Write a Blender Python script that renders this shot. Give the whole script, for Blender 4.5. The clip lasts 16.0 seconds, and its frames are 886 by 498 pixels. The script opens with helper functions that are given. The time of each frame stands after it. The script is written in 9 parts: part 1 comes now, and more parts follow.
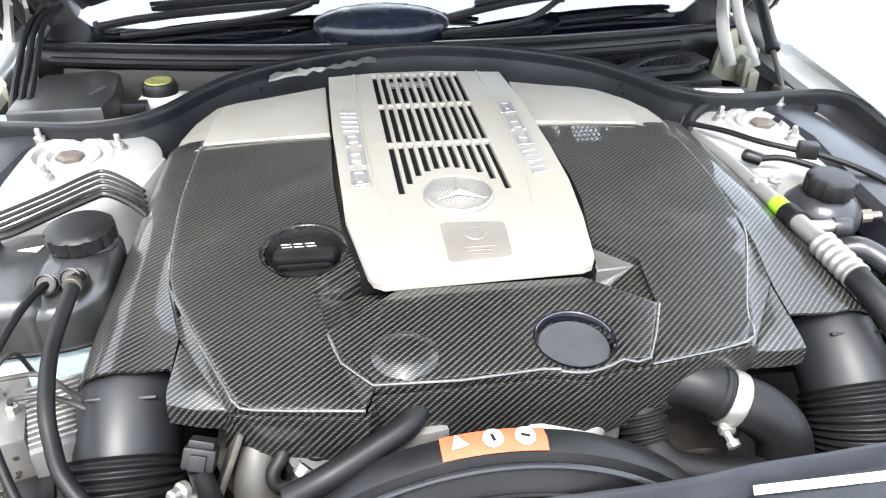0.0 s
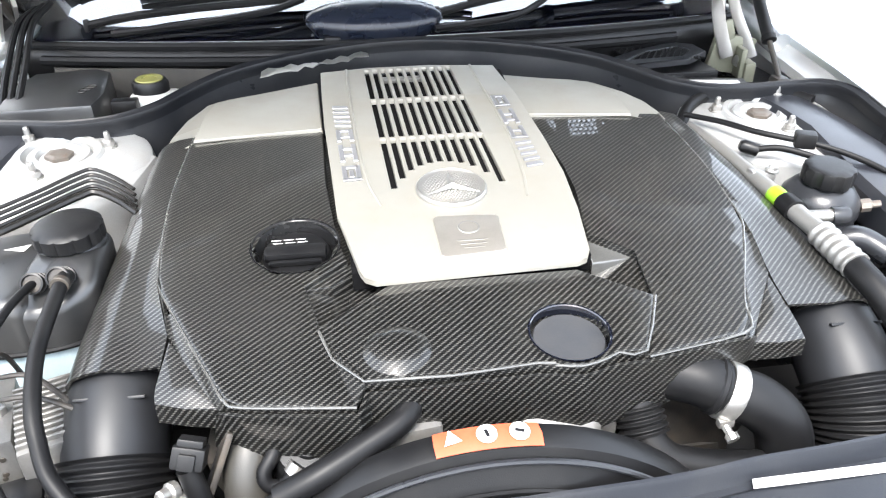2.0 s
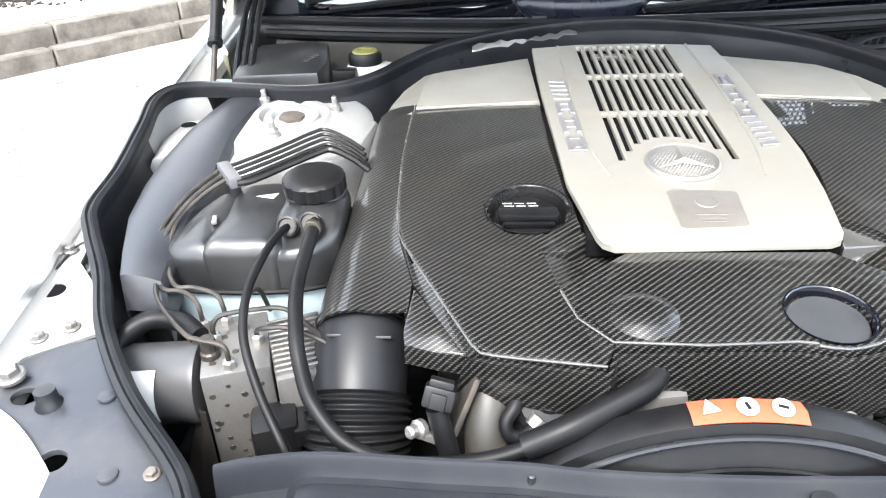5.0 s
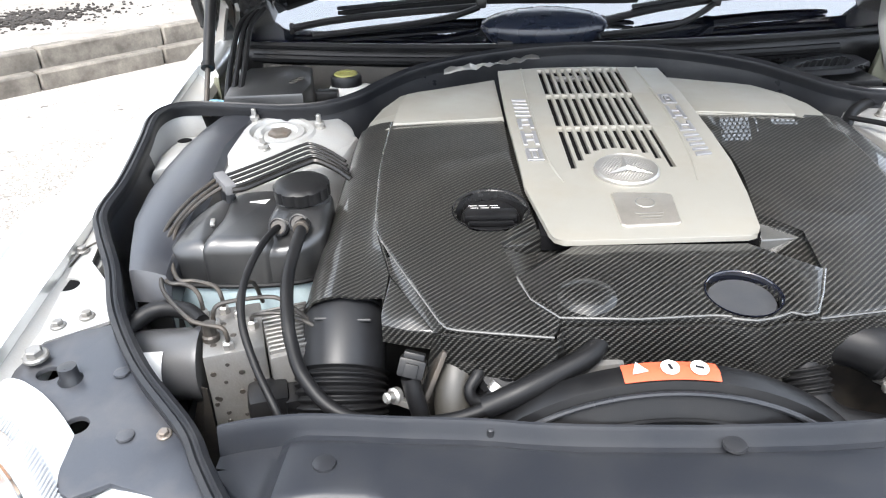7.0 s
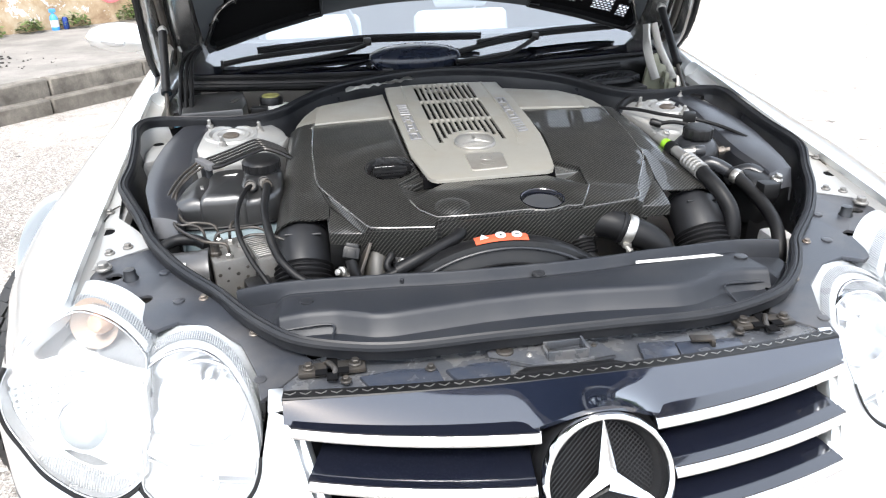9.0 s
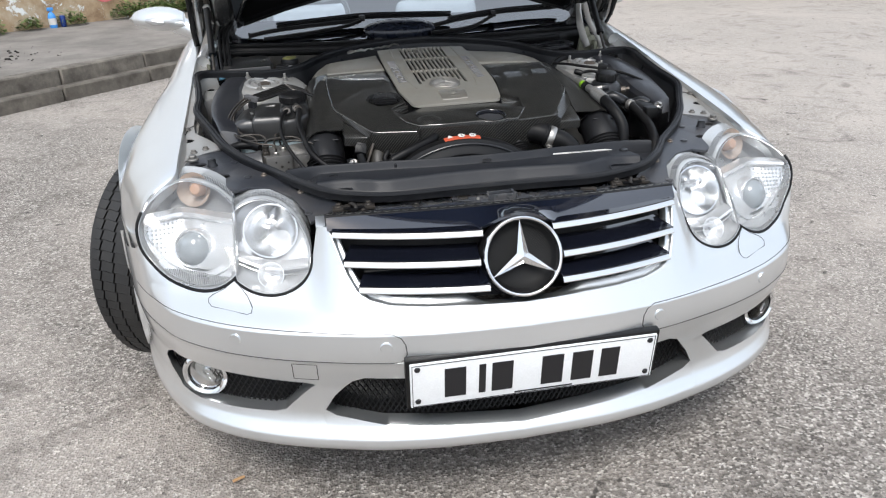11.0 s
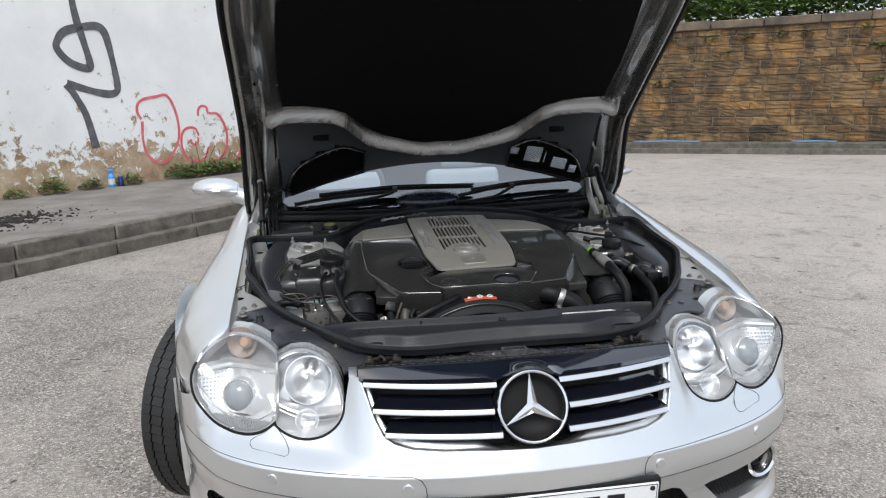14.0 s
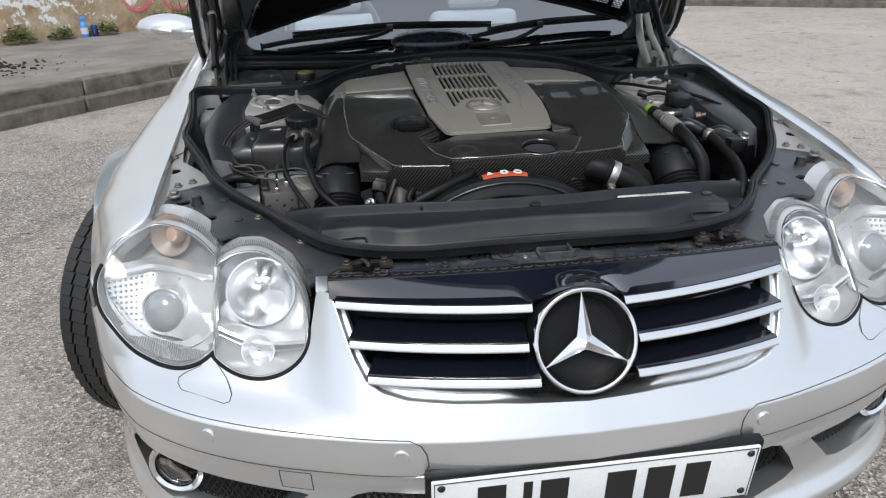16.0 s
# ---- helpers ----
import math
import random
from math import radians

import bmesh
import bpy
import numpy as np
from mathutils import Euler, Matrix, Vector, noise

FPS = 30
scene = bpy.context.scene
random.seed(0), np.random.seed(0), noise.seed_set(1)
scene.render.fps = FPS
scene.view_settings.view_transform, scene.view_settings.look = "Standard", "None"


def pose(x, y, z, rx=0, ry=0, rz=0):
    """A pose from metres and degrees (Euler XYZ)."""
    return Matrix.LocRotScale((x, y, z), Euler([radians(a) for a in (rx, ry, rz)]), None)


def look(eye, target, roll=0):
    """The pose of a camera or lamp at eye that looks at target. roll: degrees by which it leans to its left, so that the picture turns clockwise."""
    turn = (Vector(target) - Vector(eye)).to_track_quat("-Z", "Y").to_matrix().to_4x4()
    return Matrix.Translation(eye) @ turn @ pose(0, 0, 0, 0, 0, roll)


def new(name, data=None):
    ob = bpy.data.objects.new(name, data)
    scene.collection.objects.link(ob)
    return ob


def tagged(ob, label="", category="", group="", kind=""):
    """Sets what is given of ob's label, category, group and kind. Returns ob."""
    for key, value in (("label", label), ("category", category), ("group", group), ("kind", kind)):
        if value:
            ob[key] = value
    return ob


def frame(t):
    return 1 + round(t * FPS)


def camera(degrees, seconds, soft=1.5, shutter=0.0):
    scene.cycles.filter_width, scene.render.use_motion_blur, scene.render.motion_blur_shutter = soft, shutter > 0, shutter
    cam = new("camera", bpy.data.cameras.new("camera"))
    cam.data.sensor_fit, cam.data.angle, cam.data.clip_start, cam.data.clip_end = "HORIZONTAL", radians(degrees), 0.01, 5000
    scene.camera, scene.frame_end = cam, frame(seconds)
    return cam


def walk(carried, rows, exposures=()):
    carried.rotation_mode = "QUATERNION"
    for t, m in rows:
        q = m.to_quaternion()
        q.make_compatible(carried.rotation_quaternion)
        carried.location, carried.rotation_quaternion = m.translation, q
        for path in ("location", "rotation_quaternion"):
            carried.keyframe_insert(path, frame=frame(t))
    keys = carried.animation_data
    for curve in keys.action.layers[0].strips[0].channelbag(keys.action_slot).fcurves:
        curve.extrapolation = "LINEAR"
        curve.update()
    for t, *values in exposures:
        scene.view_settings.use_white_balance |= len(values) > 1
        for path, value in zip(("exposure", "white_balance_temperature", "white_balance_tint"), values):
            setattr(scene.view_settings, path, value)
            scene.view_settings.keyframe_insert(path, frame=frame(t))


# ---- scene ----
cam = camera(63.8, 16.0, 1.2)
PATH = [
    (0, (-0.134, 0.031, 1.26), (0.112, 1.755, 0.277), 0.1),
    (0.5, (-0.13, 0.029, 1.26), (0.108, 1.756, 0.28), -0.3),
    (1, (-0.126, 0.033, 1.254), (0.121, 1.757, 0.271), -0.2),
    (1.5, (-0.125, 0.039, 1.252), (0.122, 1.76, 0.263), -0.4),
    (2, (-0.125, 0.037, 1.25), (0.12, 1.76, 0.264), -0.6),
    (2.5, (-0.124, 0.026, 1.247), (0.104, 1.755, 0.268), -0.9),
    (3, (-0.125, 0.019, 1.24), (0.095, 1.749, 0.261), -1.3),
    (3.5, (-0.136, 0.014, 1.228), (0.075, 1.735, 0.233), -1.5),
    (4, (-0.164, 0.014, 1.226), (-0.024, 1.736, 0.218), -1.6),
    (4.5, (-0.199, 0.022, 1.225), (-0.175, 1.754, 0.224), -1.8),
    (5, (-0.238, 0.023, 1.222), (-0.352, 1.761, 0.239), -2.2),
    (5.2, (-0.258, 0.021, 1.221), (-0.418, 1.759, 0.245), -2.3),
    (7.3, (-0.22, -0.133, 1.26), (-0.222, 1.652, 0.358), -1.6),
    (7.5, (-0.22, -0.175, 1.268), (-0.129, 1.619, 0.39), -1.5),
    (8, (-0.252, -0.323, 1.267), (-0.023, 1.449, 0.367), -2.1),
    (8.5, (-0.264, -0.431, 1.284), (-0.023, 1.361, 0.429), -1.6),
    (9, (-0.28, -0.6, 1.3), (-0.021, 1.202, 0.472), -1.7),
    (9.5, (-0.311, -0.752, 1.317), (-0.052, 1.061, 0.514), -1.9),
    (10, (-0.349, -0.922, 1.3), (-0.03, 0.881, 0.496), -1.8),
    (10.2, (-0.362, -0.988, 1.295), (-0.045, 0.794, 0.444), -1.9),
    (12.3, (-0.385, -1.433, 1.306), (-0.083, 0.395, 0.552), -1.6),
    (12.5, (-0.388, -1.439, 1.305), (-0.07, 0.389, 0.558), -1.6),
    (13, (-0.396, -1.43, 1.327), (-0.102, 0.437, 0.673), -1.8),
    (13.5, (-0.398, -1.42, 1.365), (-0.122, 0.498, 0.868), -2.2),
    (14, (-0.389, -1.414, 1.38), (-0.121, 0.522, 0.956), -1.8),
    (14.5, (-0.384, -1.381, 1.369), (-0.152, 0.543, 0.877), -1.5),
    (15, (-0.378, -1.255, 1.326), (-0.195, 0.64, 0.714), -0.9),
    (15.5, (-0.366, -1.075, 1.282), (-0.122, 0.768, 0.546), -1.1),
    (16, (-0.326, -0.875, 1.25), (-0.095, 0.948, 0.461), -1.5),
]
EXPOSURES = [(0.0, 2.89), (3.5, 2.87), (5.2, 2.80), (7.5, 2.36), (8.3, 2.28), (9.0, 1.98), (10.2, 1.18), (12.5, 0.47), (14.0, 0.5), (16.0, 0.47)]
walk(cam, [(t, look(eye, target, roll)) for t, eye, target, roll in PATH], EXPOSURES)

# ---- world and sun ----
world = bpy.data.worlds.new("overcast_sky")
scene.world = world
world.use_nodes = True
wn = world.node_tree.nodes
sky = wn.new("ShaderNodeTexSky")
sky.sky_type = "NISHITA"
sky.sun_disc = False
sky.sun_elevation = radians(58)
sky.sun_rotation = radians(200)
sky.dust_density = 4.0
wn["Background"].inputs[1].default_value = 0.15
cloud = wn.new("ShaderNodeMix")
cloud.data_type = "RGBA"
cloud.inputs[0].default_value = 0.72
cloud.inputs[7].default_value = (4.6, 5.0, 5.55, 1)
world.node_tree.links.new(sky.outputs[0], cloud.inputs[6])
world.node_tree.links.new(cloud.outputs[2], wn["Background"].inputs[0])
sun_data = bpy.data.lights.new("sun", "SUN")
sun_data.energy, sun_data.angle, sun_data.color = 1.4, radians(20), (1.0, 0.985, 0.96)
sun = new("sun", sun_data)
sun.matrix_world = look((-2, -8, 12.5), (0, 0, 0))


# ---- materials ----
def node_mat(name):
    m = bpy.data.materials.new(name)
    m.use_nodes = True
    t = m.node_tree
    return m, t, t.nodes["Principled BSDF"]


def add(t, kind, **sets):
    n = t.nodes.new(kind)
    for k, v in sets.items():
        n.inputs[k].default_value = v
    return n


def mix_rgb(t, fac, a, b, how="MIX"):
    n = t.nodes.new("ShaderNodeMix")
    n.data_type, n.blend_type = "RGBA", how
    for sock, v in ((n.inputs[0], fac), (n.inputs[6], a), (n.inputs[7], b)):
        if isinstance(v, bpy.types.NodeSocket):
            t.links.new(v, sock)
        elif sock == n.inputs[0]:
            sock.default_value = v
        else:
            sock.default_value = (*v[:3], 1)
    return n.outputs[2]


def math_node(t, op, a, b=0.0, c=None):
    n = t.nodes.new("ShaderNodeMath")
    n.operation = op
    for k, v in enumerate((a, b) if c is None else (a, b, c)):
        if isinstance(v, bpy.types.NodeSocket):
            t.links.new(v, n.inputs[k])
        else:
            n.inputs[k].default_value = v
    return n.outputs[0]


def coords(t, world_space=True):
    """Coordinates in metres of the place."""
    return (t.nodes.new("ShaderNodeNewGeometry").outputs["Position"] if world_space
            else t.nodes.new("ShaderNodeTexCoord").outputs["Object"])


def noise_tex(t, where, scale, detail=4.0, rough=0.55, distort=0.0):
    n = add(t, "ShaderNodeTexNoise", Scale=scale, Detail=detail, Roughness=rough, Distortion=distort)
    t.links.new(where, n.inputs["Vector"])
    return n.outputs["Fac"]


def ramp(t, fac, *stops):
    n = t.nodes.new("ShaderNodeValToRGB")
    e = n.color_ramp.elements
    while len(e) < len(stops):
        e.new(0.5)
    for el, (p, c) in zip(e, stops):
        el.position = p
        el.color = (*c, 1) if isinstance(c, tuple) else (c, c, c, 1)
    t.links.new(fac, n.inputs[0])
    return n.outputs[0]


def bump(t, b, height, strength, distance):
    n = add(t, "ShaderNodeBump", Strength=strength, Distance=distance)
    t.links.new(height, n.inputs["Height"])
    t.links.new(n.outputs[0], b.inputs["Normal"])


def surface(name, col, rough=0.5, metal=0.0, dirt=(0.30, 0.27, 0.23), dirt_amount=0.25, grain=350.0, relief=0.05,
            coat=0.0, vary=0.12, patch=14.0, rough_vary=0.15, spec=0.5, relief_size=0.001):
    """A plain substance with fine grain, patchy dust and uneven gloss."""
    m, t, b = node_mat(name)
    w = coords(t)
    big, fine = noise_tex(t, w, patch, 5, 0.6), noise_tex(t, w, grain, 3, 0.6)
    dark = tuple(c * (1 - vary) for c in col)
    light = tuple(min(1, c * (1 + vary)) for c in col)
    base = mix_rgb(t, fine, dark, light)
    dust = ramp(t, big, (0.45, 0.0), (0.85, dirt_amount))
    t.links.new(mix_rgb(t, dust, base, dirt), b.inputs["Base Color"])
    t.links.new(math_node(t, "MULTIPLY_ADD", big, rough_vary * 2, rough - rough_vary), b.inputs["Roughness"])
    b.inputs["Metallic"].default_value = metal
    b.inputs["Specular IOR Level"].default_value = spec
    b.inputs["Coat Weight"].default_value = coat
    b.inputs["Coat Roughness"].default_value = 0.06
    if relief:
        bump(t, b, fine, relief, relief_size)
    return m


def paint_silver():
    m, t, b = node_mat("silver_paint")
    w = coords(t)
    flake, smear = noise_tex(t, w, 1800, 2), noise_tex(t, w, 3.5, 4)
    c = mix_rgb(t, flake, (0.66, 0.682, 0.692), (0.84, 0.862, 0.872))
    t.links.new(mix_rgb(t, ramp(t, smear, (0.5, 0.0), (0.9, 0.12)), c, (0.45, 0.43, 0.40)), b.inputs["Base Color"])
    b.inputs["Metallic"].default_value = 0.90
    t.links.new(math_node(t, "MULTIPLY_ADD", smear, 0.10, 0.28), b.inputs["Roughness"])
    b.inputs["Coat Weight"].default_value, b.inputs["Coat Roughness"].default_value = 1.0, 0.04
    return m


def carbon_fibre():
    """Two-by-two twill under clear lacquer with a film of dust."""
    m, t, b = node_mat("carbon_fibre")
    w = coords(t)
    s = t.nodes.new("ShaderNodeSeparateXYZ")
    t.links.new(w, s.inputs[0])
    cell = 0.0020
    v = math_node(t, "ADD", s.outputs[1], s.outputs[2])
    rows_at = math_node(t, "DIVIDE", v, cell)
    run = math_node(t, "FLOORED_MODULO", math_node(t, "SUBTRACT", math_node(t, "DIVIDE", s.outputs[0], cell), math_node(t, "FLOOR", rows_at)), 4.0)
    along = math_node(t, "SUBTRACT", 1.0, math_node(t, "POWER", math_node(t, "ABSOLUTE", math_node(t, "MULTIPLY", math_node(t, "SUBTRACT", run, 1.0), 1.12)), 2.2))
    dust = noise_tex(t, w, 9, 6, 0.62)
    film = ramp(t, noise_tex(t, w, 5, 8, 0.72, 0.8), (0.46, 0.0), (0.74, 0.15))
    across = math_node(t, "FRACT", rows_at)
    hump = math_node(t, "SUBTRACT", 1.0, math_node(t, "POWER", math_node(t, "ABSOLUTE", math_node(t, "MULTIPLY_ADD", across, 2.0, -1.0)), 1.8))
    tow = math_node(t, "MULTIPLY", math_node(t, "MAXIMUM", along, 0.0), hump)
    base = mix_rgb(t, tow, (0.0035, 0.0035, 0.0035), (0.100, 0.098, 0.090))
    t.links.new(math_node(t, "MULTIPLY", tow, 0.35), b.inputs["Metallic"])
    drag = t.nodes.new("ShaderNodeMapping")
    drag.inputs["Scale"].default_value = (2.2, 0.7, 1.0)
    drag.inputs["Rotation"].default_value = (0, 0, 0.5)
    t.links.new(w, drag.inputs["Vector"])
    scuff = ramp(t, noise_tex(t, drag.outputs[0], 16, 9, 0.75, 0.5), (0.60, 0.0), (0.75, 0.25))
    dusty = mix_rgb(t, film, base, (0.070, 0.065, 0.054))
    t.links.new(mix_rgb(t, scuff, dusty, (0.11, 0.104, 0.09)), b.inputs["Base Color"])
    t.links.new(math_node(t, "MULTIPLY_ADD", dust, 0.24, 0.30), b.inputs["Roughness"])
    t.links.new(ramp(t, noise_tex(t, w, 3.2, 5, 0.6), (0.42, 0.75), (0.62, 0.40)), b.inputs["Coat Weight"])
    b.inputs["Coat IOR"].default_value = 1.5
    b.inputs["Specular IOR Level"].default_value = 0.25
    t.links.new(math_node(t, "MULTIPLY_ADD", dust, 0.10, -0.025), b.inputs["Coat Roughness"])
    bump(t, b, tow, 0.15, 0.0003)
    return m


def clear_glass(name, tint, ior, glare=0.0):
    """A thin clear pane: light goes straight through, gloss grows towards the edge."""
    m = bpy.data.materials.new(name)
    m.use_nodes = True
    t = m.node_tree
    t.nodes.remove(t.nodes["Principled BSDF"])
    see, shine, fres = t.nodes.new("ShaderNodeBsdfTransparent"), t.nodes.new("ShaderNodeBsdfGlossy"), add(t, "ShaderNodeFresnel", IOR=ior)
    see.inputs["Color"].default_value = (*tint, 1)
    shine.inputs["Roughness"].default_value = 0.02
    both = t.nodes.new("ShaderNodeMixShader")
    t.links.new(fres.outputs[0], both.inputs[0])
    # Patchy pale diffuse colour paints washed-out glare over the pane.
    if glare:
        milk, blend = t.nodes.new("ShaderNodeBsdfDiffuse"), t.nodes.new("ShaderNodeMixShader")
        milk.inputs["Color"].default_value = (0.86, 0.87, 0.88, 1)
        spots = noise_tex(t, coords(t), 26, 4, 0.6)
        t.links.new(math_node(t, "MULTIPLY", spots, glare * 2), blend.inputs[0])
        t.links.new(see.outputs[0], blend.inputs[1])
        t.links.new(milk.outputs[0], blend.inputs[2])
        see = blend
    t.links.new(see.outputs[0], both.inputs[1])
    t.links.new(shine.outputs[0], both.inputs[2])
    t.links.new(both.outputs[0], t.nodes["Material Output"].inputs["Surface"])
    return m


SILVER = paint_silver()
CARBON = carbon_fibre()
SATIN = surface("champagne_satin_metal", (0.275, 0.265, 0.235), 0.44, 0.40, (0.26, 0.225, 0.17), 0.45, 900, 0.04, patch=11, vary=0.05)
BLACK_PLASTIC = surface("black_moulded_plastic", (0.0055, 0.0055, 0.006), 0.40, 0, (0.036, 0.034, 0.031), 0.22, 700, 0.12, spec=0.30)
GREY_PLASTIC = surface("dusty_charcoal_plastic", (0.0165, 0.0174, 0.0200), 0.31, 0, (0.065, 0.063, 0.060), 0.38, 600, 0.12, patch=9, spec=0.42)
RUBBER = surface("black_rubber", (0.0055, 0.0055, 0.006), 0.48, 0, (0.03, 0.0285, 0.0255), 0.26, 900, 0.06, spec=0.22)
TYRE = surface("tyre_rubber", (0.011, 0.011, 0.0112), 0.62, 0, (0.05, 0.047, 0.043), 0.4, 300, 0.3, patch=18)
GLOSS_BLACK = surface("gloss_black_paint", (0.006, 0.007, 0.012), 0.08, 0, (0.05, 0.05, 0.05), 0.05, 400, 0, coat=1.0)
NAVY_BLACK = surface("navy_black_paint", (0.008, 0.0105, 0.019), 0.08, 0, (0.06, 0.06, 0.06), 0.08, 400, 0, coat=1.0)
NAVY_BLACK.node_tree.nodes["Principled BSDF"].inputs["Coat IOR"].default_value = 1.75
CHROME = surface("chrome", (0.82, 0.83, 0.84), 0.07, 1.0, (0.5, 0.5, 0.5), 0.08, 300, 0, vary=0.02, rough_vary=0.04)
STEEL = surface("zinc_plated_steel", (0.42, 0.41, 0.39), 0.38, 0.85, (0.22, 0.18, 0.13), 0.4, 500, 0.15)
CAST_ALLOY = surface("cast_aluminium", (0.20, 0.195, 0.186), 0.48, 0.6, (0.16, 0.14, 0.115), 0.6, 400, 0.4, patch=30)
DARK_METAL = surface("dark_coated_metal", (0.035, 0.032, 0.029), 0.45, 0.35, (0.14, 0.11, 0.08), 0.5, 500, 0.25, patch=25)
BAY_PAINT = surface("dusty_white_silver_paint", (0.33, 0.33, 0.322), 0.40, 0.3, (0.34, 0.30, 0.24), 0.55, 500, 0.08, patch=12)
SLAM_PAINT = surface("dark_blue_grey_panel", (0.030, 0.033, 0.040), 0.34, 0.1, (0.13, 0.115, 0.10), 0.5, 500, 0.1, patch=10)

# Black of the felt liner, also painted where holes and slots look dark.
FELT_HOLE_BLACK = surface("black_felt_and_hole_shade", (0.004, 0.004, 0.0045), 0.95, 0, (0.008, 0.008, 0.008), 0.3, 900, 0.5, spec=0.1)
BONNET_INNER = surface("grey_silver_primer", (0.29, 0.287, 0.280), 0.24, 0.90, (0.14, 0.13, 0.12), 0.45, 500, 0.08, patch=6)
TANK_PLASTIC = surface("dusty_black_moulding", (0.013, 0.0132, 0.0138), 0.36, 0, (0.07, 0.067, 0.062), 0.36, 500, 0.06, patch=11, spec=0.85)
BLUE_TANK = surface("pale_blue_plastic", (0.42, 0.52, 0.55), 0.45, 0, (0.3, 0.28, 0.24), 0.4, 500, 0.05)
ORANGE = surface("orange_sticker", (0.50, 0.080, 0.036), 0.45, 0, (0.4, 0.2, 0.12), 0.25, 500, 0)
WHITE_STICK = surface("white_label", (0.62, 0.61, 0.59), 0.5, 0, (0.5, 0.46, 0.4), 0.35, 500, 0)
PLATE_WHITE = surface("white_plate_sheeting", (0.80, 0.82, 0.83), 0.3, 0, (0.5, 0.48, 0.45), 0.2, 300, 0, coat=0.3)
LETTER_BLACK = surface("black_letter_film", (0.010, 0.010, 0.012), 0.35, 0, (0.05, 0.05, 0.05), 0.1, 300, 0)
GREEN_TAPE = surface("lime_green_tape", (0.22, 0.46, 0.02), 0.45, 0, (0.2, 0.3, 0.1), 0.3, 300, 0)
YELLOW_CAP = surface("faded_yellow_cap", (0.22, 0.21, 0.06), 0.5, 0, (0.1, 0.1, 0.06), 0.5, 300, 0.1)
AMBER = surface("amber_lamp_glass", (0.52, 0.31, 0.20), 0.25, 0, (0.5, 0.3, 0.2), 0.1, 200, 0, coat=1)
REFLECTOR = surface("lamp_reflector", (0.80, 0.81, 0.82), 0.22, 1.0, (0.6, 0.6, 0.6), 0.1, 60, 0.0, vary=0.04)
LAMP_GREY = surface("satin_lamp_housing", (0.52, 0.53, 0.54), 0.3, 0.75, (0.5, 0.5, 0.5), 0.1, 200, 0.03)
SEAT_LEATHER = surface("pale_grey_leather", (0.52, 0.53, 0.54), 0.5, 0, (0.3, 0.3, 0.3), 0.2, 200, 0.1)
ALLOY_PIPE = surface("dull_alloy_pipe", (0.26, 0.255, 0.245), 0.42, 0.6, (0.28, 0.25, 0.2), 0.4, 500, 0.12)
LAMP_GLASS = clear_glass("headlamp_glass", (0.97, 0.98, 0.98), 1.55, 0.06)
SCREEN_GLASS = clear_glass("windscreen_glass", (0.60, 0.72, 0.80), 3.4)
EDGE_RESIN = surface("lacquered_edge", (0.06, 0.06, 0.057), 0.26, 0.0, (0.2, 0.19, 0.17), 0.3, 500, 0, coat=1.0)
CLEAR_LENS = clear_glass("clear_lens", (0.97, 0.98, 0.98), 1.5)
LAMP_WHITE = surface("pale_lamp_plastic", (0.84, 0.85, 0.86), 0.20, 0.62, (0.6, 0.6, 0.6), 0.15, 200, 0.02, coat=0.5)
LAMP_SHELL = surface("hazy_clear_plastic", (0.42, 0.44, 0.45), 0.22, 0.1, (0.55, 0.55, 0.54), 0.35, 250, 0.03, coat=1.0, patch=30)
LAMP_DOT = surface("grey_lamp_dimples", (0.40, 0.41, 0.42), 0.3, 0.3, (0.3, 0.3, 0.3), 0.1, 200, 0)
BLUE_PLASTIC = surface("blue_plastic", (0.05, 0.28, 0.70), 0.35, 0, (0.2, 0.3, 0.4), 0.2, 300, 0)
BLUE_HOSE = surface("blue_water_hose", (0.10, 0.32, 0.62), 0.5, 0, (0.25, 0.3, 0.35), 0.4, 300, 0)


# ---- mesh tools ----
def part(name, bm, mat, parent=None, label="", smooth=True, angle=38):
    """Links a bmesh as one mesh object under a thing or a part."""
    bmesh.ops.recalc_face_normals(bm, faces=bm.faces)
    me = bpy.data.meshes.new(name)
    lim = radians(angle)
    for e in bm.edges:
        e.smooth = smooth and not (len(e.link_faces) == 2 and e.calc_face_angle(0) > lim)
    for f in bm.faces:
        f.smooth = smooth
    bm.to_mesh(me)
    bm.free()
    me.materials.append(mat)
    ob = new(name, me)
    if parent:
        ob.parent = parent
        if parent.type == "EMPTY":
            ob.matrix_parent_inverse = parent.matrix_basis.inverted()
    if label:
        ob["label"] = label
    return ob


def face_to(ob, way):
    """Turns an open sheet so that its outer side looks along way."""
    total = Vector((0, 0, 0))
    for p in ob.data.polygons:
        total += p.normal * p.area
    if total.dot(Vector(way)) < 0:
        ob.data.flip_normals()
    return ob


def thing(name, label, category, group="", at=(0, 0, 0)):
    ob = new(name)
    ob.location = at
    ob.empty_display_size = 0.05
    return tagged(ob, label, category, group)


def setting(ob, label, category):
    return tagged(ob, label, category, "", "structure")


